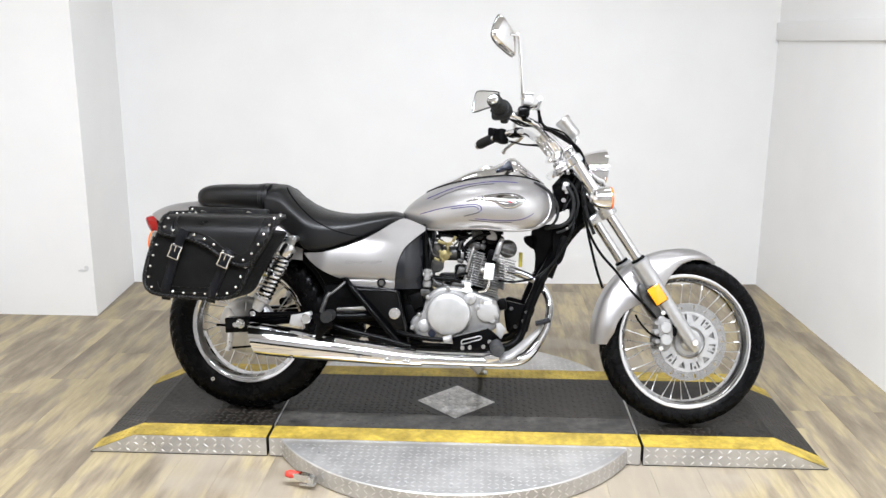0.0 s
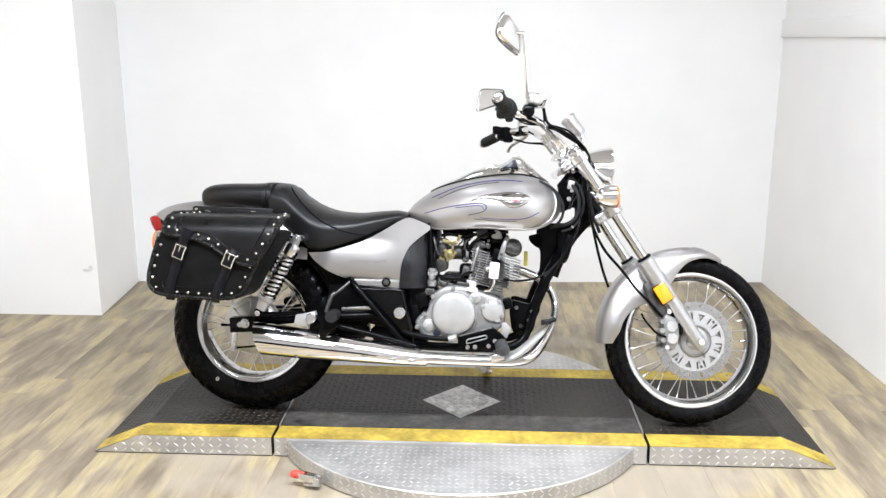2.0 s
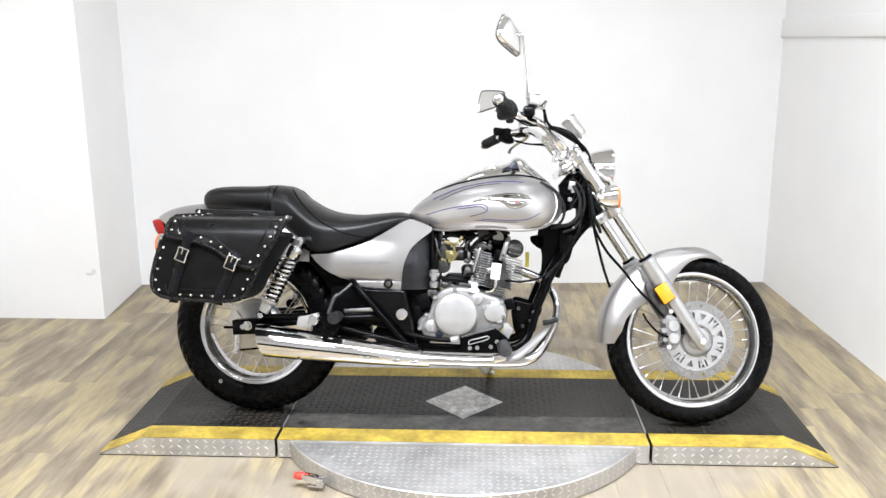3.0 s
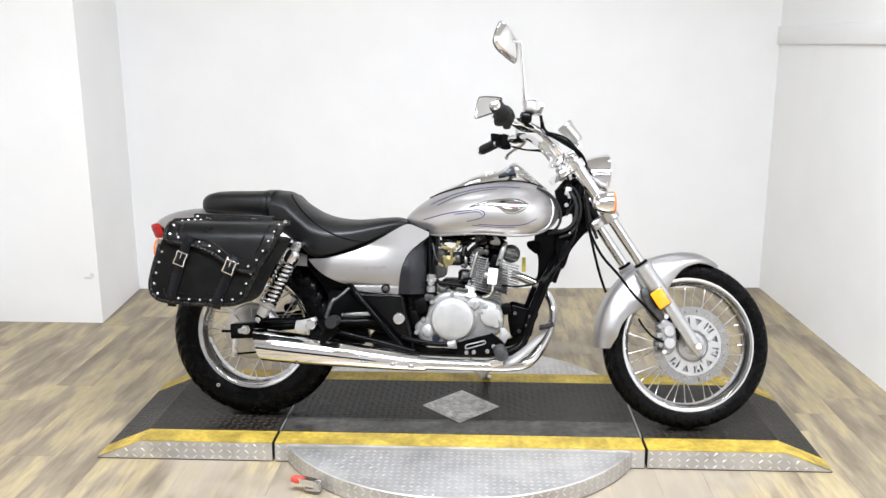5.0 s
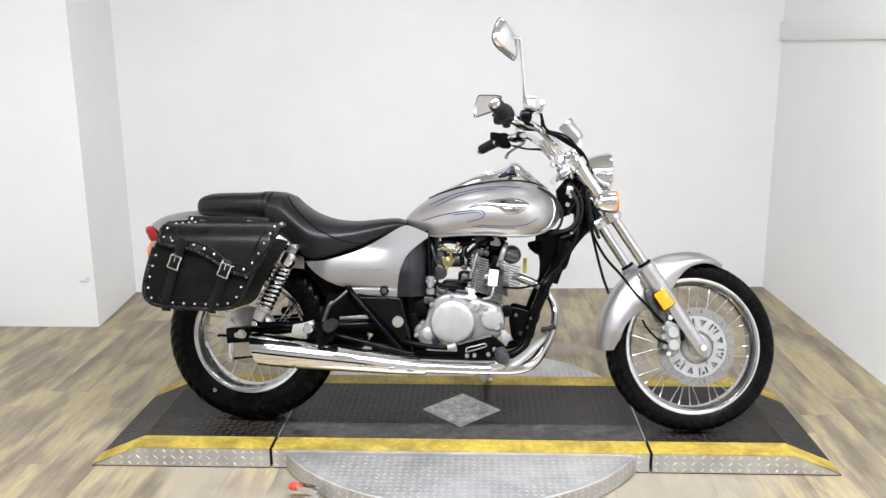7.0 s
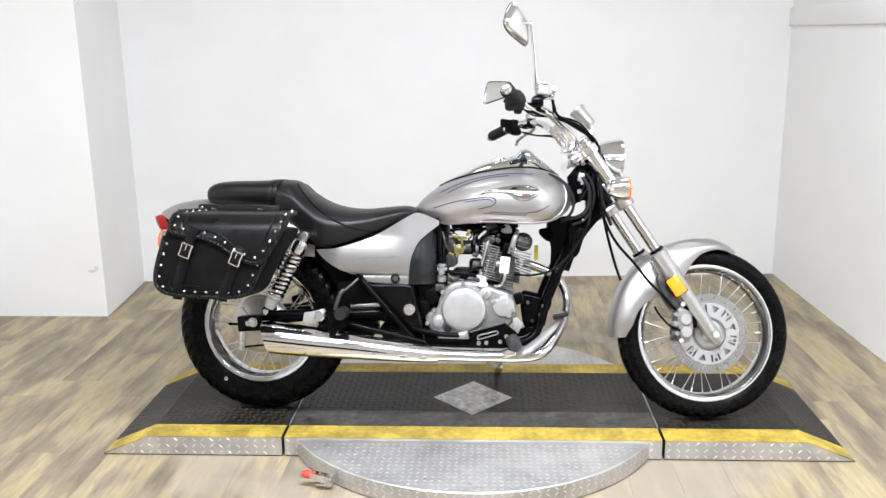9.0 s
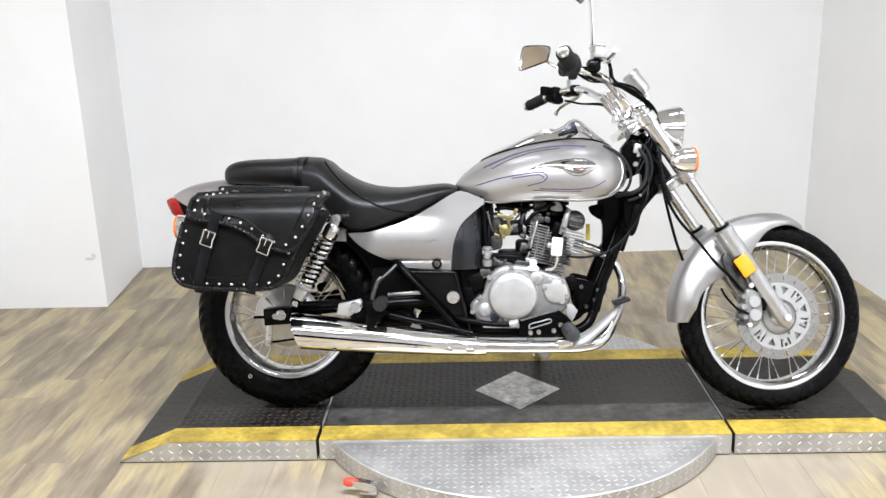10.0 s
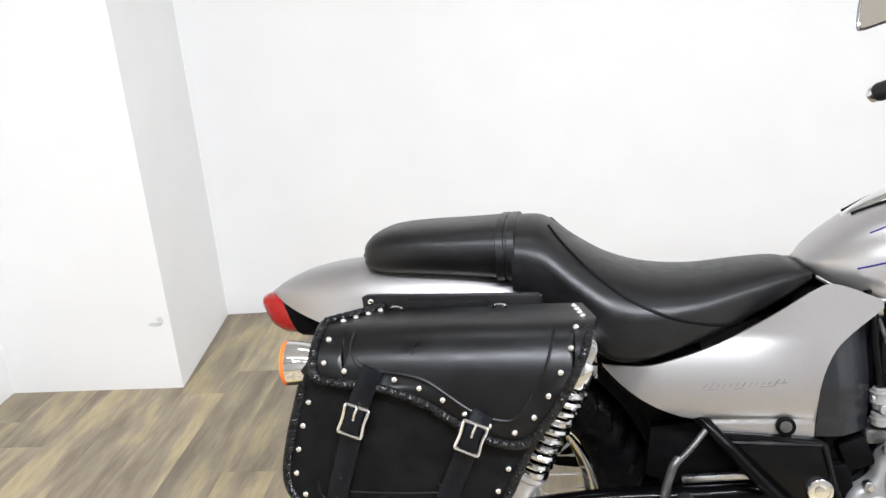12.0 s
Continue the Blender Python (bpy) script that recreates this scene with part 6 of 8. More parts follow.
# carburettor and hoses
bm = lathe(bmesh.new(), [(0, -0.05), (0.022, -0.05), (0.026, -0.044), (0.026, 0.0), (0.029, 0.002), (0.029, 0.008), (0.026, 0.012), (0.018, 0.018), (0, 0.02)], (-0.072, -0.07, 0.592), (0, 0, 1), 28)
carb = part("carburettor", bm, M_CASTD, bike, "grey carburettor with yellow zinc linkage")
bm = bmesh.new()
cyl(bm, (-0.085, -0.06, 0.563), (0.0, -0.055, 0.563), 0.024, 22)
part("throttle_body", bm, M_CASTD, carb)
bm = lathe(bmesh.new(), [(0.022, 0), (0.026, 0.004), (0.026, 0.012), (0.023, 0.016), (0.023, 0.03), (0.027, 0.034), (0.027, 0.04), (0, 0.042)], (-0.004, -0.055, 0.563), (1, 0, 0), 24)
part("intake_boot", bm, M_RUBBER, carb)
part("boot_clamp", lathe(bmesh.new(), [(0.023, 0), (0.0265, 0.001), (0.0265, 0.009), (0.023, 0.01)], (0.012, -0.055, 0.563), (1, 0, 0), 24), M_STEEL, carb)
bm = lathe(bmesh.new(), [(0.0, -0.012), (0.008, -0.012), (0.008, 0), (0.0175, 0), (0.0175, 0.003), (0.0155, 0.004), (0.015, 0.0015), (0.012, 0.0015), (0.0115, 0.004), (0.008, 0.005), (0.0075, 0.002), (0.0055, 0.002), (0.005, 0.01), (0, 0.011)], (-0.041, -0.098, 0.557), (0, -1, 0), 32)
for a in (20, 140, 255):
    box(bm, (-0.041 + 0.0185 * math.cos(radians(a)), -0.0985, 0.557 + 0.0185 * math.sin(radians(a))), (0.012, 0.003, 0.01), 0.0008, Matrix.Rotation(radians(-a), 4, "Y"))
part("linkage_wheel", bm, M_BRASS, carb, "yellow zinc throttle wheel")
for x, z, w, h, a in ((-0.05, 0.6, 0.03, 0.011, 18), (-0.027, 0.596, 0.024, 0.013, -20), (-0.01, 0.613, 0.01, 0.022, 25), (-0.066, 0.543, 0.02, 0.007, 32), (-0.03, 0.578, 0.008, 0.026, -8)):
    bm = bmesh.new()
    box(bm, (x, -0.103, z), (w, 0.003, h), 0.001, Matrix.Rotation(radians(a), 4, "Y"))
    box(bm, (x + w * 0.3, -0.106, z), (w * 0.35, 0.008, h * 0.7), 0.001, Matrix.Rotation(radians(a), 4, "Y"))
    cyl(bm, (x - w * 0.25, -0.103, z), (x - w * 0.25, -0.11, z), 0.0028, 8)
    part("linkage_bracket", bm, M_BRASS, carb)
part("float_bowl", slab(bmesh.new(), round_outline([(-0.092, 0.542), (-0.054, 0.54), (-0.05, 0.512), (-0.06, 0.5), (-0.09, 0.5)], 4), -0.09, -0.02, 0.006), M_CASTD, carb)
for pts, r in (([(-0.095, -0.105, 0.615), (-0.088, -0.11, 0.59), (-0.08, -0.108, 0.562), (-0.066, -0.1, 0.553)], 0.0035),
               ([(-0.012, -0.09, 0.59), (0.0, -0.095, 0.603), (0.006, -0.085, 0.625)], 0.003),
               ([(0.008, -0.09, 0.575), (0.012, -0.095, 0.6), (0.022, -0.085, 0.61)], 0.0035),
               ([(-0.075, -0.125, 0.48), (-0.06, -0.128, 0.462), (-0.048, -0.126, 0.455)], 0.0028),
               ([(-0.05, -0.126, 0.458), (-0.035, -0.128, 0.478), (-0.018, -0.125, 0.474)], 0.0028)):
    part("link_rod", sweep(bmesh.new(), pts, r, 8), M_CASTD, carb)
for x, z, w, h in ((-0.012, 0.456, 0.03, 0.022), (-0.04, 0.452, 0.018, 0.014), (0.012, 0.54, 0.02, 0.014), (0.015, 0.505, 0.024, 0.03)):
    bm = bmesh.new()
    box(bm, (x, -0.085, z), (w, 0.05, h), 0.005, crot)
    cyl(bm, (x, -0.11, z), (x, -0.118, z), 0.005, 6)
    part("casting_lug", bm, M_CASTD, engine)
for k, (pts, r, mt) in enumerate((
        ([(-0.085, -0.1, 0.6), (-0.09, -0.115, 0.54), (-0.085, -0.12, 0.48), (-0.082, -0.12, 0.44)], 0.0065, M_RUBBER),
        ([(-0.082, -0.115, 0.485), (-0.045, -0.125, 0.482), (0.0, -0.12, 0.478), (0.03, -0.11, 0.462)], 0.008, M_RUBBER),
        ([(-0.04, -0.1, 0.46), (-0.02, -0.12, 0.47), (0.01, -0.12, 0.495), (0.035, -0.1, 0.5)], 0.005, M_RUBBER),
        ([(-0.07, -0.09, 0.62), (-0.04, -0.1, 0.625), (0.02, -0.09, 0.62), (0.08, -0.06, 0.64)], 0.006, M_RUBBER),
        ([(0.02, -0.1, 0.58), (0.05, -0.1, 0.61), (0.09, -0.08, 0.63), (0.15, -0.05, 0.635)], 0.0055, M_RUBBER),
        ([(-0.1, -0.08, 0.41), (-0.12, -0.1, 0.37), (-0.15, -0.1, 0.34)], 0.007, M_RUBBER))):
    part("hose", sweep(bmesh.new(), pts, r, 10), mt, carb)
bm = bmesh.new()
cyl(bm, (-0.095, -0.12, 0.478), (-0.095, -0.12, 0.512), 0.013, 16)
cyl(bm, (-0.095, -0.12, 0.452), (-0.095, -0.12, 0.474), 0.015, 16)
cyl(bm, (-0.11, -0.12, 0.495), (-0.078, -0.12, 0.495), 0.008, 12)
for zz in (0.464, 0.49, 0.505):
    lathe(bm, [(0.012, -0.002), (0.0165, -0.0015), (0.0165, 0.0015), (0.012, 0.002)], (-0.095, -0.12, zz), (0, 0, 1), 20)
cyl(bm, (-0.095, -0.13, 0.482), (-0.095, -0.142, 0.482), 0.008, 14)
part("hose_union", bm, M_CASE, carb, "pale aluminium hose union")
for pts, r in (([(-0.112, -0.105, 0.66), (-0.106, -0.11, 0.625), (-0.102, -0.115, 0.57), (-0.097, -0.12, 0.512)], 0.0062),
               ([(-0.085, -0.09, 0.66), (-0.08, -0.1, 0.61), (-0.086, -0.105, 0.57), (-0.088, -0.11, 0.53)], 0.005),
               ([(0.0, -0.075, 0.65), (0.008, -0.08, 0.62), (0.006, -0.088, 0.59), (-0.004, -0.09, 0.575)], 0.0045),
               ([(0.03, -0.07, 0.655), (0.022, -0.08, 0.625), (0.016, -0.085, 0.6), (0.02, -0.08, 0.57)], 0.005),
               ([(-0.05, -0.085, 0.65), (-0.058, -0.09, 0.63), (-0.06, -0.095, 0.612)], 0.004)):
    part("breather_hose", sweep(bmesh.new(), pts, r, 10), M_RUBBER, carb)
bm = box(bmesh.new(), (0.01, -0.045, 0.622), (0.038, 0.03, 0.036), 0.006, crot)
cyl(bm, (0.01, -0.055, 0.622), (0.01, -0.066, 0.622), 0.007, 8)
part("choke_bracket", bm, M_PLASTIC, carb)
# Black blocks added to keep the space under the tank dark.
bm = box(bmesh.new(), (-0.035, -0.03, 0.636), (0.07, 0.06, 0.024), 0.008)
box(bm, (-0.07, -0.045, 0.652), (0.15, 0.05, 0.03), 0.008)
box(bm, (0.055, -0.02, 0.648), (0.09, 0.05, 0.03), 0.008)
cyl(bm, (-0.02, -0.06, 0.628), (0.035, -0.06, 0.622), 0.011, 14)
part("under_tank_filler", bm, M_PLASTIC, bike, "black filler blocks darkening the space under the tank")
bm = bmesh.new()
slab(bm, round_outline([(-0.21, 0.64), (-0.1, 0.64), (-0.085, 0.6), (-0.088, 0.5), (-0.1, 0.45), (-0.2, 0.44)], 4), -0.085, 0.085, 0.012)
part("air_box", bm, M_PLASTIC, bike, "black plastic air box")
bm = bmesh.new()
slab(bm, round_outline([(-0.215, 0.46), (-0.125, 0.46), (-0.118, 0.4), (-0.13, 0.33), (-0.11, 0.262), (-0.2, 0.255), (-0.235, 0.33)], 4), -0.105, 0.105, 0.01)
part("pivot_plate", bm, M_BLACK, bike, "black swing arm pivot plate")
for y_m in (-0.075, 0.075):
    bm = bmesh.new()
    slab(bm, round_outline([(0.165, 0.405), (0.215, 0.4), (0.262, 0.39), (0.25, 0.35), (0.22, 0.315), (0.18, 0.3), (0.165, 0.34)], 4), y_m - 0.006, y_m + 0.006, 0.002)
    part("engine_mount", bm, M_BLACK, bike, "black engine mount plate")
for x_b, z_b in ((0.185, 0.385), (0.235, 0.375), (0.2, 0.325), (0.225, 0.345)):
    part("mount_bolt", cyl(bmesh.new(), (x_b, -0.08, z_b), (x_b, -0.095, z_b), 0.0065, 6), M_CASTD, engine)
part("regulator", box(bmesh.new(), (0.225, -0.07, 0.322), (0.034, 0.03, 0.036), 0.006, Matrix.Rotation(radians(25), 4, "Y")), M_PLASTIC, bike)
bm = bmesh.new()
slab(bm, round_outline([(0.01, 0.477), (0.05, 0.47), (0.052, 0.458), (0.012, 0.462)]), -0.122, -0.09, 0.003)
part("cable_bracket", bm, M_CASE, engine)
bm = slab(bmesh.new(), [(0.03, 0.474), (0.049, 0.472), (0.05, 0.456), (0.057, 0.449), (0.055, 0.441), (0.036, 0.439), (0.021, 0.444), (0.022, 0.452), (0.031, 0.455)], -0.147, -0.141, 0.001)
part("wire_clip", bm, M_WHITEP, engine, "white plastic wire clip")

# -- frame --
for name_f, pts, r in (
        ("down_tube", [(0.432, 0.0, 0.7), (0.392, 0.0, 0.662), (0.35, 0.0, 0.606), (0.318, 0.0, 0.54), (0.3, 0.0, 0.49)], 0.0245),
        ("down_tube", [(0.33, -0.012, 0.56), (0.289, -0.064, 0.503), (0.268, -0.075, 0.449), (0.243, -0.078, 0.385), (0.225, -0.08, 0.312)], 0.0175),
        ("down_tube", [(0.33, 0.012, 0.56), (0.28, 0.064, 0.5), (0.254, 0.075, 0.445), (0.23, 0.078, 0.38), (0.21, 0.08, 0.312)], 0.0185),
        ("cradle_tube", [(0.228, -0.08, 0.32), (0.2, -0.095, 0.272), (0.13, -0.115, 0.252), (-0.05, -0.125, 0.252), (-0.14, -0.13, 0.255)], 0.0145),
        ("cradle_tube", [(0.213, 0.08, 0.32), (0.19, 0.095, 0.272), (0.13, 0.115, 0.252), (-0.05, 0.125, 0.252), (-0.14, 0.13, 0.255)], 0.0145),
        ("frame_spine", [(0.4, 0.0, 0.76), (0.25, 0.0, 0.7), (0.0, 0.0, 0.665), (-0.2, 0.0, 0.64), (-0.4, 0.0, 0.56)], 0.022),
        ("rear_stay", [(-0.405, -0.1, 0.51), (-0.374, -0.142, 0.482), (-0.33, -0.174, 0.437), (-0.25, -0.184, 0.35), (-0.175, -0.184, 0.268), (-0.13, -0.155, 0.246)], 0.0105),
        ("rear_stay", [(-0.405, 0.1, 0.51), (-0.374, 0.142, 0.482), (-0.33, 0.174, 0.437), (-0.25, 0.184, 0.35), (-0.175, 0.184, 0.268), (-0.13, 0.155, 0.246)], 0.0105),
        ("peg_stay", [(-0.362, -0.175, 0.464), (-0.385, -0.19, 0.442), (-0.406, -0.2, 0.424)], 0.0048),
        ("peg_bracket", [(-0.404, -0.2, 0.43), (-0.414, -0.206, 0.418), (-0.424, -0.21, 0.39), (-0.43, -0.212, 0.366)], 0.0068),
        ("seat_rail", [(-0.38, -0.125, 0.52), (-0.5, -0.128, 0.575), (-0.62, -0.13, 0.605), (-0.8, -0.125, 0.61)], 0.012),
        ("head_tube", [(0.448, 0, 0.69), (0.362, 0, 0.82)], 0.03)):
    part(name_f, sweep(bmesh.new(), pts, r, 14), M_CASTD if name_f.startswith("peg") else M_BLACK, bike, "grey steel peg stay" if name_f.startswith("peg") else "black painted frame tube")
for s in (-1, 1):
    bm = bmesh.new()
    plate_xz = [(0.4, 0.665), (0.36, 0.668), (0.325, 0.655), (0.318, 0.61), (0.325, 0.565), (0.34, 0.56), (0.362, 0.6)] if s < 0 else [(0.4, 0.665), (0.36, 0.668), (0.262, 0.66), (0.247, 0.615), (0.262, 0.56), (0.262, 0.48), (0.29, 0.455), (0.335, 0.54), (0.362, 0.6)]
    slab(bm, round_outline(plate_xz, 4), s * 0.038 if s < 0 else 0.06, s * 0.03, 0.003)
    part("head_gusset", bm, M_BLACK, bike, "black frame gusset")
bm = bmesh.new()
slab(bm, round_outline([(0.368, 0.62), (0.352, 0.55), (0.335, 0.535), (0.33, 0.56), (0.345, 0.625)], 4), -0.07, -0.045, 0.006)
part("horn", bm, M_PLASTIC, bike)
for pts, r in (([(0.345, -0.045, 0.81), (0.372, -0.06, 0.779), (0.384, -0.062, 0.742), (0.376, -0.062, 0.693), (0.346, -0.058, 0.666), (0.29, -0.045, 0.655)], 0.0068),
               ([(0.36, -0.04, 0.82), (0.386, -0.05, 0.79), (0.399, -0.054, 0.742), (0.39, -0.055, 0.69), (0.365, -0.055, 0.655), (0.33, -0.05, 0.64)], 0.0045),
               ([(0.395, -0.06, 0.84), (0.414, -0.082, 0.792), (0.419, -0.084, 0.736), (0.434, -0.084, 0.685), (0.452, -0.08, 0.64)], 0.0058)):
    part("wiring_loom", sweep(bmesh.new(), pts, r, 10), M_GRIP, bike)
for outline_h in ([(0.312, 0.798), (0.345, 0.838), (0.388, 0.836), (0.42, 0.78), (0.372, 0.728), (0.335, 0.733), (0.318, 0.765)], [(0.373, 0.729), (0.42, 0.78), (0.425, 0.685), (0.39, 0.645), (0.376, 0.66)]):
    part("head_casting", slab(bmesh.new(), outline_h, -0.026, 0.026, 0.004), M_BLACK, bike, "black steering head casting")
part("tank_hose", sweep(bmesh.new(), [(0.25, -0.088, 0.806), (0.291, -0.092, 0.784), (0.316, -0.092, 0.758), (0.331, -0.09, 0.719), (0.324, -0.085, 0.681), (0.3, -0.07, 0.655)], 0.0045, 10), M_GRIP, bike)
bm = box(bmesh.new(), (0.356, -0.05, 0.796), (0.022, 0.018, 0.03), 0.005, Matrix.Rotation(radians(12), 4, "Y"))
lathe(bm, [(0.0, 0.012), (0.006, 0.012), (0.006, 0.024), (0, 0.024)], (0.356, -0.05, 0.796), (0.2, 0, -1), 12)
part("wire_connector", bm, M_CAST, bike, "white plastic wire connector")
part("steering_stop", cyl(bmesh.new(), (0.35, -0.05, 0.75), (0.35, -0.066, 0.75), 0.0075, 10), M_STEEL, bike)
part("loom_clip", cyl(bmesh.new(), (0.363, -0.05, 0.657), (0.363, -0.068, 0.657), 0.0045, 8), M_NICKEL, bike)
bm = bmesh.new()
slab(bm, round_outline([(0.222, 0.62), (0.224, 0.604), (0.238, 0.59), (0.256, 0.58), (0.272, 0.592), (0.266, 0.628), (0.24, 0.626)], 4), 0.03, 0.06, 0.004)
part("ignition_cover", bm, M_PLASTIC, bike)
bm = bmesh.new()
slab(bm, round_outline([(-0.52, 0.565), (-0.36, 0.57), (-0.345, 0.46), (-0.385, 0.36), (-0.408, 0.35), (-0.418, 0.39), (-0.44, 0.435), (-0.465, 0.478), (-0.5, 0.525)], 4), -0.095, 0.095, 0.006)
part("splash_guard", bm, M_PLASTIC, bike, "black plastic splash guard")
# panel behind the stay, with its chrome bolt
bm = bmesh.new()
slab(bm, [(-0.35, 0.458), (-0.2, 0.446), (-0.182, 0.438), (-0.145, 0.272), (-0.152, 0.258), (-0.18, 0.27)], -0.164, -0.12, 0.005)
pan = part("battery_panel", bm, M_PANEL, bike, "gloss black triangular side panel")
part("panel_rim", sweep(bmesh.new(), [(-0.328, -0.164, 0.441), (-0.26, -0.166, 0.4405), (-0.2, -0.166, 0.439), (-0.188, -0.166, 0.428), (-0.172, -0.166, 0.36), (-0.15, -0.165, 0.272)], 0.0036, 8), M_PANEL, pan, "raised gloss black rim")
bm = lathe(bmesh.new(), [(0.0205, -0.01), (0.0205, 0.008), (0.018, 0.011), (0.014, 0.0115), (0.013, 0.008), (0.009, 0.008), (0.008, 0.012), (0, 0.0125)], (-0.196, -0.163, 0.366), (0, -1, 0), 28)
part("pivot_bolt", bm, M_CHROME, pan, "chrome swing arm pivot bolt")
bm = bmesh.new()
slab(bm, [(-0.44, 0.45), (-0.36, 0.46), (-0.24, 0.36), (-0.2, 0.3), (-0.3, 0.32), (-0.45, 0.37)], -0.12, -0.09, 0.004)
box(bm, (-0.34, -0.05, 0.4), (0.16, 0.08, 0.1), 0.01)
part("battery_box", bm, M_PLASTIC, bike)
bm = bmesh.new()
box(bm, (-0.33, -0.135, 0.374), (0.13, 0.012, 0.012), 0.003, Matrix.Rotation(radians(-4), 4, "Y"))
part("cross_bracket", bm, M_STEEL, bike)

# -- swing arm and rear axle --
for s in (-1, 1):
    bm = bmesh.new()
    sweep(bm, [(-0.2, s * 0.12, 0.355), (-0.35, s * 0.145, 0.347), (-0.52, s * 0.15, 0.34), (-0.7, s * 0.15, 0.315)], [0.02, 0.0185, 0.018, 0.017], 14)
    arm = part("swing_arm", bm, M_BLACK, bike, "black painted swing arm")
    bm = bmesh.new()
    box(bm, (-0.715, s * 0.168, 0.314), (0.088, 0.05, 0.05), 0.004, Matrix.Rotation(radians(-4), 4, "Y"))
    part("axle_plate", bm, M_BLACK, arm)
bm = cyl(bmesh.new(), RW + Vector((0, -0.2, 0.02)), RW + Vector((0, 0.2, 0.02)), 0.009, 14)
cyl(bm, RW + Vector((0.016, -0.21, 0.024)), RW + Vector((0.016, -0.192, 0.024)), 0.0115, 6)
cyl(bm, RW + Vector((0.016, -0.197, 0.024)), RW + Vector((0.016, -0.19, 0.024)), 0.0155, 20)
part("rear_axle", bm, M_NICKEL, bike)
part("chain_adjuster", cyl(bmesh.new(), (-0.79, -0.185, 0.311), (-0.745, -0.185, 0.311), 0.0045, 8), M_BLACK, bike)
bm = lathe(bmesh.new(), [(0.03, -0.04), (0.098, -0.044), (0.101, -0.05), (0.101, -0.058), (0.093, -0.06), (0.092, -0.074), (0.086, -0.08), (0.07, -0.086), (0.05, -0.09), (0.03, -0.1), (0, -0.1)], RW, (0, 1, 0), 48)
drum = part("brake_drum", bm, M_SLIDER, rear, "pale cast rear brake drum")
for k in range(8):
    a = 2 * math.pi * k / 8
    part("drum_rib", box(bmesh.new(), RW + Vector((0.065 * math.cos(a), -0.086, 0.065 * math.sin(a))), (0.04, 0.008, 0.005), 0.001, Matrix.Rotation(-a, 4, "Y")), M_CAST, drum)
bm = bmesh.new()
slab(bm, round_outline([(-0.742, 0.315), (-0.738, 0.3), (-0.744, 0.232), (-0.752, 0.222), (-0.76, 0.232), (-0.754, 0.3)]), -0.172, -0.164, 0.002)
cyl(bm, (-0.751, -0.185, 0.232), (-0.751, -0.155, 0.232), 0.009, 10)
part("brake_arm", bm, M_STEEL, drum, "steel brake arm")
part("brake_rod", sweep(bmesh.new(), [(-0.751, -0.165, 0.232), (-0.55, -0.14, 0.25), (-0.3, -0.14, 0.262), (0.05, -0.15, 0.262)], 0.0035, 8), M_BLACK, bike)

part("brake_linkage", sweep(bmesh.new(), [(-0.43, -0.19, 0.33), (-0.34, -0.192, 0.308), (-0.24, -0.192, 0.286), (-0.14, -0.19, 0.262)], 0.0095, 12), M_BLACK, bike, "black rear brake linkage")
for outline_s in ([(-0.47, 0.325), (-0.34, 0.31), (-0.338, 0.255), (-0.4, 0.228), (-0.46, 0.25)], [(-0.305, 0.3), (-0.16, 0.27), (-0.15, 0.225), (-0.29, 0.232)]):
    part("stand_bracket", slab(bmesh.new(), round_outline(outline_s, 4), -0.02, 0.05, 0.006), M_BLACK, bike, "black painted stand bracket")
part("stand_bolt", cyl(bmesh.new(), (-0.321, -0.03, 0.272), (-0.321, 0.06, 0.272), 0.011, 14), M_NICKEL, bike)
bm = bmesh.new()
slab(bm, round_outline([(-0.62, 0.35), (-0.45, 0.37), (-0.3, 0.38), (-0.27, 0.33), (-0.34, 0.305), (-0.42, 0.302), (-0.6, 0.3)], 4), 0.09, 0.12, 0.004)
part("chain_guard", bm, M_PLASTIC, bike, "black chain guard")

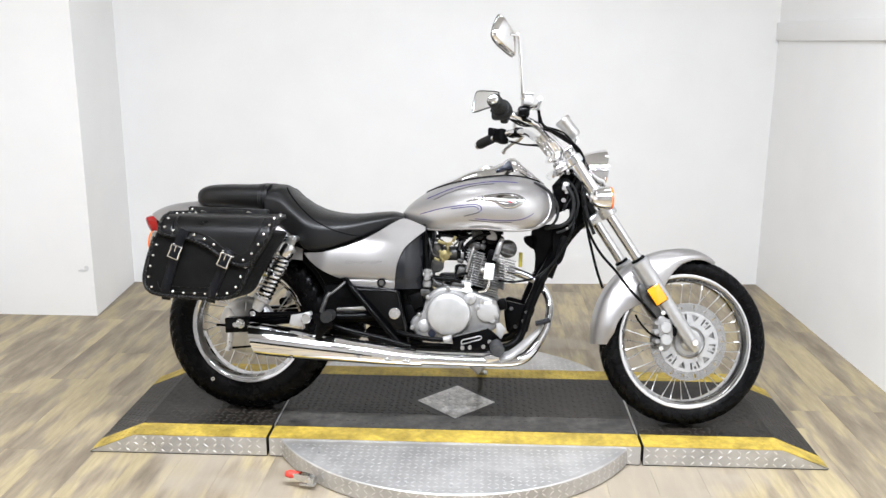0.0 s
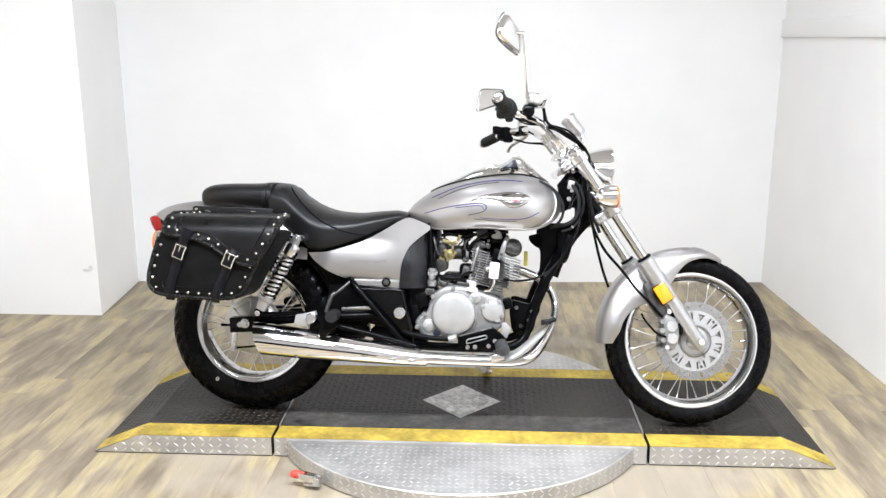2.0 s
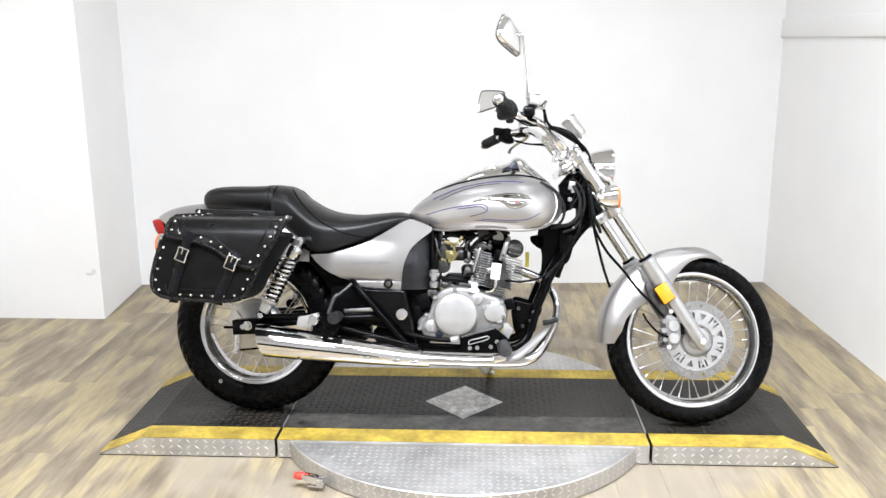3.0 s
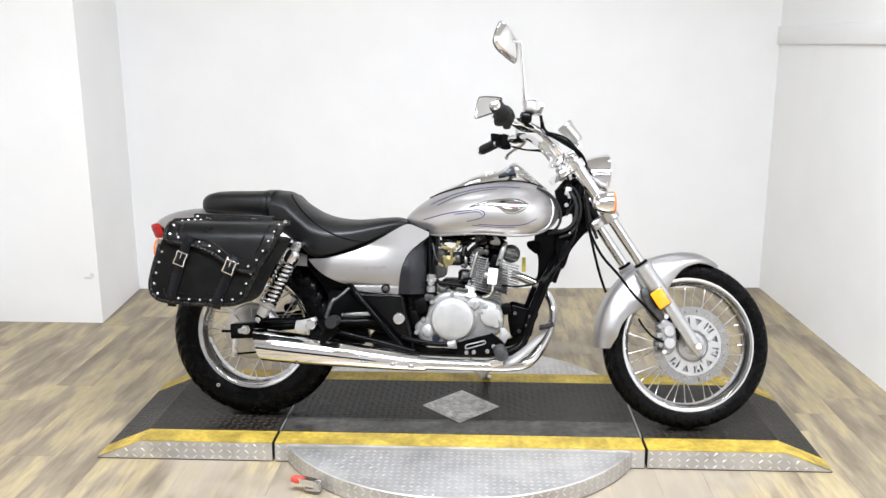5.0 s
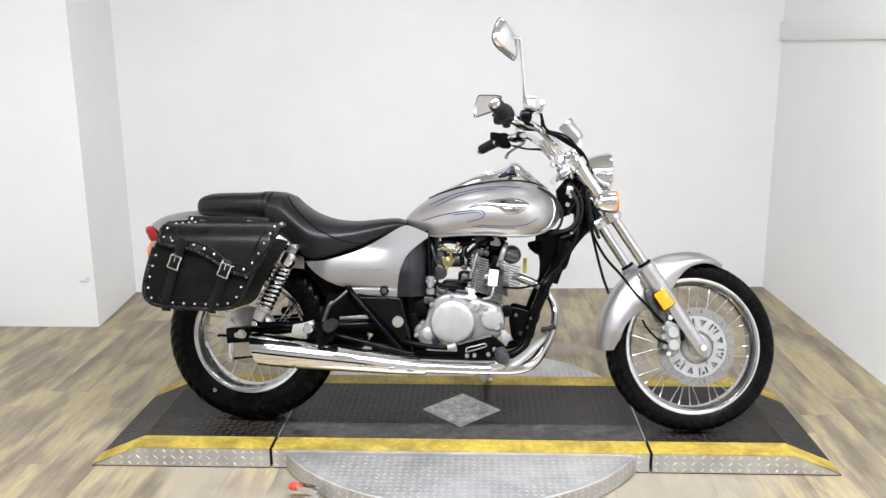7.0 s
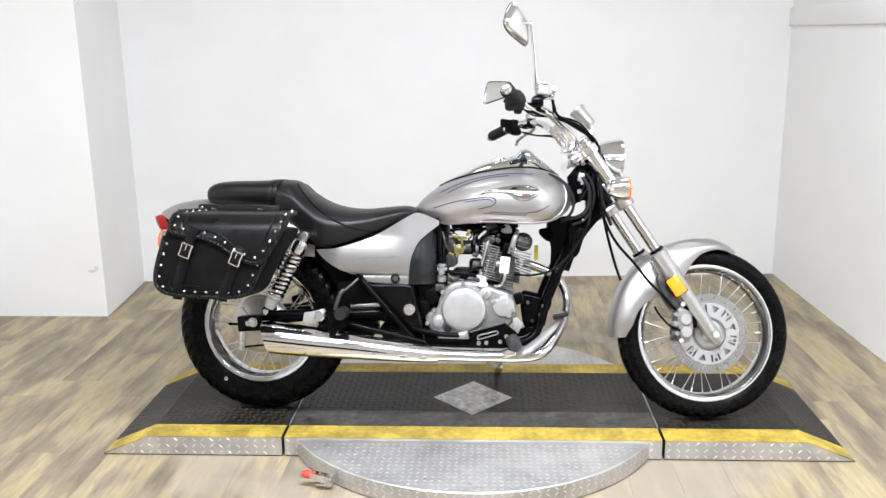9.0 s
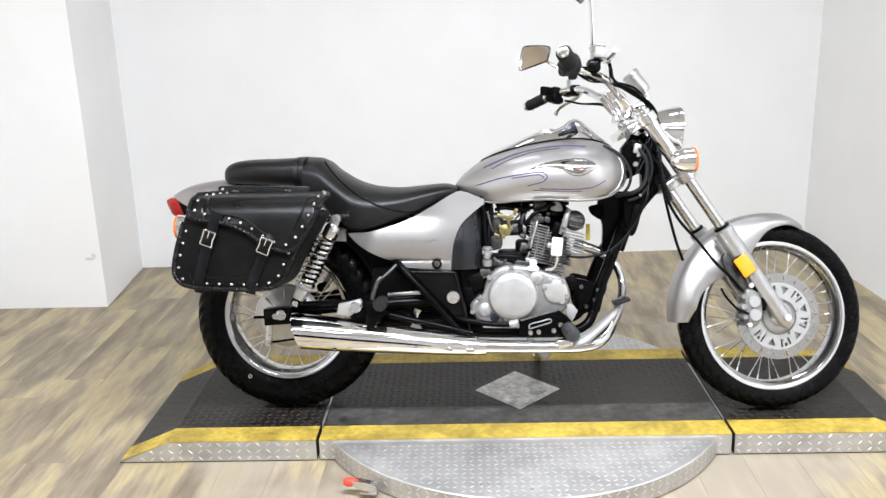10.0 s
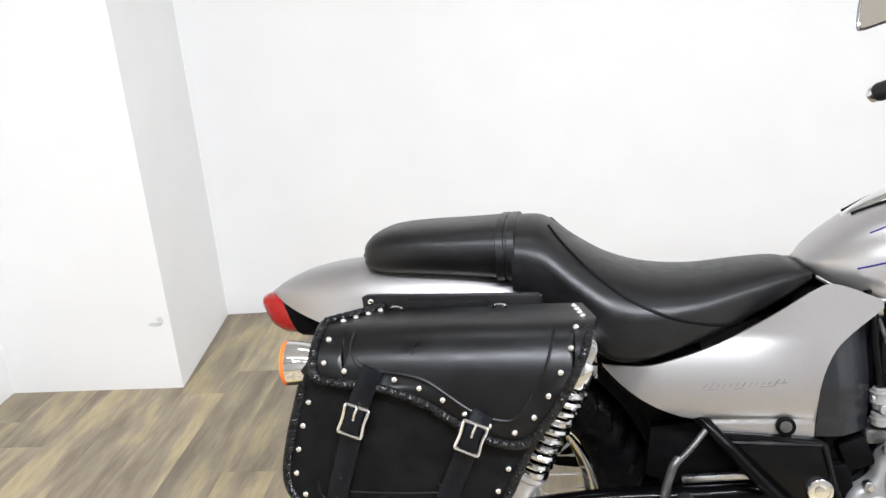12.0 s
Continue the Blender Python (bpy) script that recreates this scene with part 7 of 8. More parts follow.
# -- shock absorbers --
for s in (-1, 1):
    a, b = Vector((-0.532, s * 0.205, 0.603)), Vector((-0.655, s * 0.205, 0.358))
    d = (b - a).normalized()
    ln = (b - a).length
    bm = lathe(bmesh.new(), [(0.0, 0.018), (0.022, 0.018), (0.026, 0.026), (0.0265, 0.055), (0.024, 0.06), (0, 0.06)], a, d, 28)
    sh = part("shock_absorber", bm, M_RIM, bike, "chrome rear shock absorber")
    part("damper_rod", cyl(bmesh.new(), a + d * 0.08, a + d * (ln - 0.03), 0.0165, 16), M_BLACK, sh)
    u = d.orthogonal().normalized()
    v = d.cross(u)
    turns, n_ = 10.5, 252
    pts = []
    for k in range(n_ + 1):
        t = k / n_
        ang = 2 * math.pi * turns * t
        pts.append(a + d * (0.06 + (ln - 0.112) * t) + 0.0235 * (math.cos(ang) * u + math.sin(ang) * v))
    part("spring", sweep(bmesh.new(), pts, 0.006, 8, 1), M_SPRING, sh, "chrome coil spring")
    bm = lathe(bmesh.new(), [(0.03, ln - 0.06), (0.03, ln - 0.052), (0.022, ln - 0.046), (0.018, ln - 0.02), (0.016, ln - 0.012), (0, ln - 0.012)], a, d, 24)
    part("lower_seat", bm, M_CAST, sh)
    for p in (a, b):
        big = 0.0105 if p is a else 0.016
        bm = cyl(bmesh.new(), p + Vector((0, s * 0.012, 0)), p - Vector((0, s * 0.06, 0)), big, 20)
        cyl(bm, p + Vector((0, s * 0.018, 0)), p + Vector((0, s * 0.008, 0)), big * 0.62, 6)
        part("shock_eye", bm, M_STEEL if p is a else M_BLACK, sh)
        if p is b:
            part("shock_nut", cyl(bmesh.new(), p + Vector((0, s * 0.01, 0)), p + Vector((0, s * 0.024, 0)), 0.0098, 6), M_NICKEL, sh)
    for yy in (-0.009, 0.009):
        ring = [a + Vector((0.0125 * math.cos(q), s * yy, 0.0125 * math.sin(q))) for q in np.linspace(-0.35, math.pi - 0.55, 10)]
        foot = [a + d * 0.026 + Vector((-0.014, s * yy, 0.006)), a + d * 0.026 + Vector((0.012, s * yy, -0.006))]
        outline_c = [(p.x, p.z) for p in ring + foot]
        part("clevis_plate", slab(bmesh.new(), outline_c, s * 0.205 + s * yy - 0.002, s * 0.205 + s * yy + 0.002, 0.0006), M_STEEL, sh, "steel clevis plate")

# -- exhaust --
HX = [(0.17, 0.0, 0.51), (0.22, 0.0, 0.494), (0.262, 0.0, 0.474), (0.297, -0.015, 0.44), (0.314, -0.025, 0.395), (0.308, -0.06, 0.34), (0.278, -0.115, 0.282), (0.235, -0.17, 0.238), (0.18, -0.182, 0.223), (0.08, -0.19, 0.222), (-0.04, -0.196, 0.224), (-0.14, -0.202, 0.228)]
part("exhaust_pipe", sweep(bmesh.new(), HX, [0.016, 0.015, 0.0135, 0.0125, 0.0125, 0.014, 0.016, 0.0175, 0.018, 0.018, 0.019, 0.0215], 18), M_RIM, bike, "chrome exhaust header pipe")
MX = [(-0.1, -0.2, 0.224), (-0.16, -0.203, 0.227), (-0.26, -0.205, 0.236), (-0.37, -0.207, 0.247), (-0.5, -0.207, 0.258), (-0.6, -0.207, 0.267), (-0.655, -0.207, 0.272), (-0.69, -0.207, 0.275)]
MR = [0.023, 0.0255, 0.0325, 0.0395, 0.0465, 0.05, 0.0515, 0.052]
SLASH = 0.3


def megaphone(bm, line, radii, n, a0=0.0, a1=2 * math.pi, lift=0.0, thick=0.0015, slash=0.0):
    """A widening shell along a line, over part of its girth; slash leans its rear rim."""
    path = catmull(line, 6)
    rs = [float(np.interp(k / 6, range(len(line)), radii)) + lift for k in range(len(path))]
    full = a1 - a0 > 6.28
    count = n if full else n + 1
    rings = []
    for k, p in enumerate(path):
        lean = slash * max(0.0, (k - len(path) + 7) / 6)
        ring = []
        for r in (rs[k], rs[k] - thick):
            one = []
            for j in range(count):
                a = a0 + (a1 - a0) * j / n
                one.append(Vector((p.x - lean * r * math.sin(a), p.y - r * math.cos(a), p.z + r * math.sin(a))))
            ring.append(one)
        rings.append(ring)
    if full:
        outer, inner = [r[0] for r in rings], [r[1] for r in rings]
        loft(bm, outer + inner[::-1] + [outer[0]], caps=False)
        bmesh.ops.remove_doubles(bm, verts=bm.verts, dist=1e-6)
    else:
        loft(bm, [r[0] + r[1][::-1] for r in rings])
    return bm


muf = part("muffler", megaphone(bmesh.new(), MX[:-1], MR[:-1], 40, slash=SLASH), M_CHROME, bike, "long chrome slash-cut megaphone muffler")
e = Vector(MX[-2])
part("muffler_end", lathe(bmesh.new(), [(0.05, -0.03), (0.0492, -0.018), (0.022, -0.02), (0.018, -0.006), (0.0165, -0.006), (0.0165, -0.03), (0, -0.03)], e, (-1, 0, 0.08), 32), M_STEEL, muf, "dull muffler end cap")
part("heat_shield", megaphone(bmesh.new(), [(x + 0.003, y, z) for x, y, z in MX[2:-1]], MR[2:-1], 24, radians(2), radians(150), 0.0045, 0.002, slash=SLASH), M_CHROME, muf, "chrome heat shield over the muffler")
part("heat_shield", megaphone(bmesh.new(), [(-0.125, -0.202, 0.2255), (-0.17, -0.2035, 0.228), (-0.22, -0.2045, 0.2325), (-0.285, -0.2055, 0.2385)], [0.0242, 0.0262, 0.03, 0.0345], 24, radians(-12), radians(140), 0.0065, 0.002), M_CHROME, muf, "short chrome front heat shield")
# Thin black line painted in for the shaded gap below the shield.
seam = []
for (x, y, z), r in list(zip(MX, MR))[2:-1]:
    seam.append((x + 0.003, y - (r + 0.0048) * math.cos(radians(-1.5)), z - (r + 0.0048) * math.sin(radians(1.5))))
part("shield_gap_line", sweep(bmesh.new(), seam, 0.0024, 8), M_BLACK, muf, "dark line for the shaded gap under the heat shield")
for x in (-0.205, -0.3, -0.145):
    z, r = float(np.interp(-x, (0.1, 0.16, 0.26, 0.37), (0.224, 0.227, 0.236, 0.247))), float(np.interp(-x, (0.1, 0.16, 0.26, 0.37), (0.023, 0.0255, 0.0325, 0.0395)))
    p = Vector((x, -0.206 - r - 0.002, z - 0.006))
    bm = bmesh.new()
    box(bm, p, (0.026, 0.01, 0.012), 0.003)
    cyl(bm, p + Vector((0.004, 0, 0)), p + Vector((0.004, -0.011, 0)), 0.0045, 8)
    part("clamp_screw", bm, M_NICKEL, muf, "small shield clip and screw")
bm = bmesh.new()
slab(bm, round_outline([(-0.455, 0.362), (-0.4, 0.36), (-0.383, 0.335), (-0.402, 0.312), (-0.428, 0.287), (-0.445, 0.305), (-0.437, 0.33)], 3), -0.255, -0.235, 0.003)
part("peg_plate", bm, M_BLACK, bike, "black pillion peg plate hanging before the muffler")
bm = bmesh.new()
slab(bm, [(-0.462, 0.372), (-0.452, 0.35), (-0.492, 0.322), (-0.53, 0.326), (-0.524, 0.358), (-0.49, 0.364)], -0.24, -0.22, 0.003)
cyl(bm, (-0.506, -0.2405, 0.336), (-0.506, -0.236, 0.336), 0.0045, 12)
mb = part("muffler_bracket", bm, M_CAST, bike, "pale alloy muffler hanger")
part("hanger_bolt", cyl(bmesh.new(), (-0.472, -0.23, 0.35), (-0.472, -0.256, 0.35), 0.0165, 20), M_CHROME, mb)
part("hanger_stay", sweep(bmesh.new(), [(-0.48, -0.215, 0.36), (-0.55, -0.212, 0.358), (-0.66, -0.2, 0.35)], 0.009, 10), M_BLACK, mb)

# -- pegs, pedal, stand --
bm = sweep(bmesh.new(), [(-0.398, -0.2, 0.362), (-0.398, -0.232, 0.362), (-0.398, -0.29, 0.362)], [0.014, 0.019, 0.019], 16)
part("pillion_peg", bm, M_GRIP, bike, "black rubber pillion peg")
part("rider_peg", lathe(bmesh.new(), [(0, 0)] + [(0.0198 + (0.0014 if k % 2 else 0), 0.005 + 0.07 * k / 14) for k in range(15)] + [(0.018, 0.079), (0, 0.08)], (0.138, -0.192, 0.277), (0.12, -1, -0.1), 20), M_PEG, bike, "worn grey rubber rider peg")
part("peg_clamp", cyl(bmesh.new(), (0.118, -0.172, 0.27), (0.152, -0.176, 0.278), 0.019, 18, 0.004), M_BLACK, bike)
part("peg_arm", sweep(bmesh.new(), [(0.1, -0.13, 0.262), (0.14, -0.165, 0.265), (0.155, -0.205, 0.274)], 0.012, 12), M_BLACK, bike)
bm = bmesh.new()
slab(bm, [(0.0, 0.297), (0.055, 0.313), (0.11, 0.328), (0.142, 0.305), (0.132, 0.246), (-0.006, 0.248)], -0.176, -0.16, 0.004)
ped = part("brake_pedal", bm, M_BLACK, bike, "black brake pedal with chrome arm")
part("pedal_arm", sweep(bmesh.new(), [(0.15, -0.2, 0.232), (0.19, -0.198, 0.25), (0.235, -0.2, 0.289), (0.268, -0.203, 0.322), (0.288, -0.205, 0.35)], [0.014, 0.017, 0.015, 0.011, 0.006], 14, flat=0.4), M_SLIDER, ped, "satin pedal arm")
bm = box(bmesh.new(), (0.287, -0.21, 0.36), (0.05, 0.05, 0.013), 0.005, Matrix.Rotation(radians(-18), 4, "Y"))
part("pedal_pad", bm, M_GREY, ped, "dark rubber pedal pad")
slot = [(0.026, 0.276), (0.03, 0.287), (0.06, 0.295), (0.086, 0.302), (0.09, 0.293), (0.06, 0.283), (0.03, 0.274), (0.026, 0.276)]
part("slot_rim", sweep(bmesh.new(), [(x, -0.177, z) for x, z in slot], 0.0022, 8, 3), M_STEEL, ped, "bright edge of the slot")
# Paler strip paints the gloss highlight along the plate's top edge.
part("plate_edge_glint", sweep(bmesh.new(), [(0.002, -0.175, 0.297), (0.055, -0.175, 0.3125), (0.108, -0.175, 0.327)], 0.0026, 8), M_CASTD, ped)
for x, z in ((0.03, 0.262), (0.054, 0.264), (0.098, 0.268), (0.118, 0.285)):
    part("plate_bolt", cyl(bmesh.new(), (x, -0.174, z), (x, -0.186, z), 0.0068, 12), M_STEEL, ped)
part("peg_block", box(bmesh.new(), (0.128, -0.196, 0.236), (0.044, 0.03, 0.024), 0.004, Matrix.Rotation(radians(-14), 4, "Y")), M_CHROME, bike, "bright pedal pivot block")
part("brake_hose_lower", sweep(bmesh.new(), [(-0.185, -0.165, 0.305), (-0.15, -0.178, 0.298), (-0.084, -0.185, 0.289), (-0.03, -0.186, 0.287)], 0.0082, 12), M_RUBBER, bike, "black lower hose")
bm = cyl(bmesh.new(), (-0.032, -0.186, 0.287), (-0.004, -0.186, 0.292), 0.0115, 18)
cyl(bm, (-0.012, -0.186, 0.2905), (-0.004, -0.186, 0.292), 0.0132, 6)
part("hose_fitting", bm, M_CASE, bike, "pale metal hose fitting")
part("tube_collar", cyl(bmesh.new(), (-0.052, -0.126, 0.252), (-0.047, -0.126, 0.252), 0.0165, 20), M_BLACK, bike)
stand_foot = BIKE.inverted() @ Vector((0.092, 0.262, H + 0.012))
bm = sweep(bmesh.new(), [(0.0, 0.15, 0.26), (0.05, 0.17, 0.16), tuple(stand_foot)], [0.012, 0.011, 0.011], 12)
stand = part("side_stand", bm, M_STEEL, bike, "steel side stand")
part("stand_foot", box(bmesh.new(), stand_foot, (0.04, 0.03, 0.008), 0.003, BIKE.inverted().to_3x3().to_4x4()), M_STEEL, stand)
part("drain_plug", cyl(bmesh.new(), (0.06, -0.04, 0.19), (0.09, -0.05, 0.165), 0.02, 16), M_CAST, bike)


# ---- saddlebag ----
bag = thing("saddlebag", "black studded leather saddlebag with two buckled straps on a motorcycle", "saddlebag", BIKE)
BODY = round_outline([(-0.908, 0.628), (-0.925, 0.6), (-0.949, 0.523), (-0.958, 0.472), (-0.942, 0.437), (-0.895, 0.421), (-0.8, 0.415), (-0.695, 0.416), (-0.648, 0.436), (-0.62, 0.486), (-0.594, 0.536), (-0.555, 0.6), (-0.545, 0.626), (-0.6, 0.634), (-0.75, 0.636), (-0.85, 0.634)], 5)
bag_body = part("bag_body", slab(bmesh.new(), BODY, -0.392, -0.235, 0.02, 4), M_LEATHERB, bag, "black leather bag body", smooth=55)
flap_low = smooth_fn([-0.903, -0.899, -0.89, -0.864, -0.812, -0.748, -0.703, -0.67, -0.646, -0.625, -0.609, -0.585, -0.564, -0.545, -0.535, -0.521], [0.645, 0.628, 0.617, 0.609, 0.603, 0.58, 0.551, 0.533, 0.524, 0.523, 0.53, 0.556, 0.588, 0.624, 0.646, 0.684])
TOPZ, FACE_Y, BACK_Y, SHOULDER = 0.676, -0.401, -0.262, 0.07


def bulge(z):
    """How far the flap has curved back from its face at height z."""
    up = min(max(0.0, z - TOPZ + SHOULDER - 0.002), SHOULDER * 0.99)
    return SHOULDER - math.sqrt(SHOULDER ** 2 - up ** 2)


def flap_path(x, low):
    """From the flap's lower edge up its face and over the bag's shoulder."""
    r = SHOULDER
    base = TOPZ - r + 0.002
    a0 = math.asin(min(0.99, max(0.0, (low - base) / r)))
    lo_z = min(low, base)
    pts = [] if a0 else [(x, FACE_Y - 0.003 * math.sin(math.pi * k / 9), lo_z + (TOPZ - r + 0.002 - lo_z) * k / 9) for k in range(10)]
    for k in range(1, 7) if not a0 else range(16):
        a = math.pi / 2 * k / 6 if not a0 else a0 + (math.pi / 2 - a0) * k / 15
        pts.append((x, FACE_Y + r * (1 - math.cos(a)), TOPZ - r + 0.002 + r * math.sin(a)))
    for k in range(1, 6):
        pts.append((x + (-0.71 - x) * (0.38 if x < -0.71 else 0.1) * k / 5, FACE_Y + r + (BACK_Y - FACE_Y - r) * k / 5, TOPZ + 0.002 + 0.006 * k / 5))
    return pts


bm = bmesh.new()
outer = []
for k in range(81):
    x = -0.903 + (0.382) * k / 80
    outer.append(flap_path(x, flap_low(x)))
rings = []
for ring in outer:
    inner = []
    for i, p in enumerate(ring):
        q, r = Vector(ring[max(0, i - 1)]), Vector(ring[min(len(ring) - 1, i + 1)])
        t = (r - q).normalized()
        nrm = Vector((0, t.z, -t.y))
        inner.append(tuple(Vector(p) + nrm * 0.006))
    rings.append(list(ring) + inner[::-1])
loft(bm, rings)
flap = part("bag_flap", bm, M_LEATHER, bag, "smooth black leather flap with braided edge", smooth=50)


def braid(path, parent, wide=0.0046, r=0.0024, pitch=0.0125):
    """A flat three-strand plait laid along a path on the bag's face."""
    spine = along(path, pitch / 10)
    for s in range(3):
        pts = []
        for k, (p, d) in enumerate(spine):
            ph = 2 * math.pi * (k / 10.0) + 2 * math.pi * s / 3
            side = Vector((d.z, 0, -d.x)).normalized()
            pts.append(p + side * wide * math.sin(ph) + Vector((0, -0.0022 * math.cos(2 * ph) - 0.001, 0)))
        part("braid_strand", sweep(bmesh.new(), pts, r, 6, 1), M_BRAID, parent, "plaited black leather edging")


def face_path(pts, y, steps=8, curved=False):
    return [Vector((p.x, y + (bulge(p.y) if curved else 0), p.y)) for p in (Vector((q[0], q[2])) for q in catmull([(x, 0, z) for x, z in pts], steps))]


F_EDGE = [(-0.896, 0.672), (-0.897, 0.66), (-0.898, 0.64), (-0.893, 0.621), (-0.865, 0.612), (-0.812, 0.606), (-0.75, 0.584), (-0.705, 0.555), (-0.672, 0.537), (-0.646, 0.528), (-0.626, 0.527), (-0.608, 0.535), (-0.586, 0.561), (-0.566, 0.592), (-0.546, 0.63), (-0.536, 0.652), (-0.53, 0.672)]
braid(face_path(F_EDGE, FACE_Y - 0.004, curved=True), flap)
corner = [Vector((-0.896 + 0.186 * 0.38 * k / 5, FACE_Y + SHOULDER + (BACK_Y - FACE_Y - SHOULDER) * k / 5, TOPZ + 0.004 + 0.006 * k / 5)) for k in range(6)]
braid([Vector((-0.896, FACE_Y + bulge(0.672) - 0.003, 0.673))] + corner, flap)
B_EDGE = [(-0.917, 0.606), (-0.94, 0.53), (-0.949, 0.474), (-0.934, 0.442), (-0.893, 0.428), (-0.8, 0.422), (-0.698, 0.423), (-0.654, 0.441), (-0.628, 0.488), (-0.603, 0.54)]
braid(face_path(B_EDGE, -0.3905), bag_body)

STUD = mesh_of("stud", lathe(bmesh.new(), [(0.0047, 0.0), (0.0047, 0.0006), (0.0042, 0.002), (0.003, 0.0032), (0.0014, 0.0039), (0, 0.004)], (0, 0, 0), (0, -1, 0), 16), M_NICKEL)


def shift_in(pts, d):
    """Moves an open run of edge points to its inner side."""
    out = []
    for i, p in enumerate(pts):
        a, b = Vector(pts[max(0, i - 1)]), Vector(pts[min(len(pts) - 1, i + 1)])
        t = (b - a).normalized()
        out.append((p[0] - t.y * d, p[1] + t.x * d))
    return out


inner_f = face_path(shift_in(F_EDGE, 0.017), FACE_Y - 0.003, curved=True)
for p, _ in along(inner_f, 0.0345, 0.012):
    part("stud", STUD, None, flap, "domed nickel stud", m=Matrix.Translation(p))
inner_b = face_path(shift_in(B_EDGE, 0.014), -0.3915)
for p, _ in along(inner_b, 0.0345, 0.02):
    part("stud", STUD, None, bag_body, "domed nickel stud", m=Matrix.Translation(p))
for x0 in (-0.876, -0.538):
    for k in range(4):
        f = (k + 0.3) / 4.4
        p = Vector((x0 + (-0.71 - x0) * (0.38 if x0 < -0.71 else 0.1) * f, FACE_Y + SHOULDER + (BACK_Y - FACE_Y - SHOULDER) * f, TOPZ + 0.0025 + 0.006 * f))
        part("stud", STUD, None, flap, "domed nickel stud", m=Matrix.Translation(p) @ Matrix.Rotation(radians(-80), 4, "X"))
# pressed welt on the flap and on the body
welt = face_path([(-0.846, 0.672), (-0.847, 0.66), (-0.845, 0.65), (-0.832, 0.634), (-0.806, 0.627), (-0.772, 0.622), (-0.745, 0.614), (-0.72, 0.597), (-0.69, 0.575), (-0.66, 0.562), (-0.634, 0.56), (-0.618, 0.574), (-0.604, 0.598), (-0.588, 0.63), (-0.58, 0.655), (-0.577, 0.672)], FACE_Y - 0.0032, curved=True)
part("flap_welt", sweep(bmesh.new(), welt, 0.0021, 6, 1), M_LEATHER, flap, "raised stitched welt")
for pts in ([(-0.905, 0.47), (-0.9, 0.45), (-0.88, 0.44), (-0.82, 0.4385), (-0.75, 0.4395)], [(-0.86, 0.456), (-0.8, 0.4545), (-0.72, 0.456)]):
    part("body_seam", sweep(bmesh.new(), face_path(pts, -0.392), 0.0016, 6, 1), M_LEATHER, bag_body)


def strap(pts, ys, wide, buckle_at, tilt):
    """A leather strap hanging over flap and body, with its buckle."""
    line = catmull([(x, y, z) for (x, z), y in zip(pts, ys)], 8)
    bm = bmesh.new()
    rings = []
    for i, p in enumerate(line):
        d = (line[min(i + 1, len(line) - 1)] - line[max(i - 1, 0)])
        side = Vector((-d.z, 0, d.x)).normalized() * wide / 2
        e = side * 0.86
        f, bk = Vector((0, -0.0034, 0)), Vector((0, 0.0012, 0))
        rings.append([p - side + bk, p - side + f * 0.5, p - e + f, p + e + f, p + side + f * 0.5, p + side + bk])
    loft(bm, rings)
    st = part("strap", bm, M_STRAP, bag, "black leather strap with a bluish sheen in its colour", smooth=45)
    bx, bz = buckle_at
    by = float(np.interp(bz, [pts[-1][1], pts[-2][1], pts[1][1], pts[0][1]], [ys[-1], ys[-2], ys[1], ys[0]])) - 0.006
    m = pose(bx, by, bz, 0, tilt, 0)
    w, h = wide / 2 + 0.0022, 0.0198
    loop = [(-w, -h), (-w * 0.9, 0), (-w, h), (0, h), (w, h), (w * 0.9, 0), (w, -h), (0, -h)]
    ring = [Vector((x, 0, z)) for x, z in loop]
    bm = bmesh.new()
    tube = []
    for a, b in zip(ring, ring[1:] + ring[:1]):
        tube += [a.lerp(b, t) for t in (0.1, 0.5, 0.9)]
    tube.append(tube[0])
    sweep(bm, tube, 0.0025, 8, 2)
    buckle = part("buckle", bm, M_NICKEL, st, "brushed nickel buckle", m=m)
    part("buckle_tongue", sweep(bmesh.new(), [(0, -0.002, 0.002), (0, -0.0045, 0.012), (0.001, -0.004, 0.0225)], 0.002, 8), M_NICKEL, buckle)
    keeper = bmesh.new()
    box(keeper, (0, -0.0005, 0.0), (wide * 0.78, 0.004, h * 1.7), 0.001)
    part("strap_tip", keeper, M_STRAP, buckle)
    lower = catmull([(x, y, z) for (x, z), y in zip(pts, ys)], 8)
    for f in (0.72, 0.82, 0.92):
        q = lower[int(f * (len(lower) - 1))]
        part("strap_hole", cyl(bmesh.new(), q + Vector((0, -0.0036, 0)), q + Vector((0, -0.002, 0)), 0.0018, 8), M_GAP, st)
    side_tab = lower[int(0.62 * (len(lower) - 1))] + Vector((-wide * 0.55, -0.001, -0.012))
    bm = slab(bmesh.new(), [(side_tab.x, side_tab.z + 0.02), (side_tab.x + 0.008, side_tab.z), (side_tab.x - 0.004, side_tab.z - 0.02)], side_tab.y - 0.002, side_tab.y, 0.0005)
    part("strap_loop", bm, M_LEATHER, st)


strap([(-0.813, 0.632), (-0.826, 0.605), (-0.843, 0.563), (-0.86, 0.51), (-0.878, 0.45), (-0.882, 0.412)], [-0.405, -0.41, -0.405, -0.397, -0.396, -0.38], 0.028, (-0.8435, 0.563), 20)
strap([(-0.67, 0.572), (-0.684, 0.547), (-0.702, 0.505), (-0.72, 0.465), (-0.735, 0.43), (-0.74, 0.408)], [-0.405, -0.412, -0.4, -0.396, -0.395, -0.38], 0.028, (-0.687, 0.541), 22)

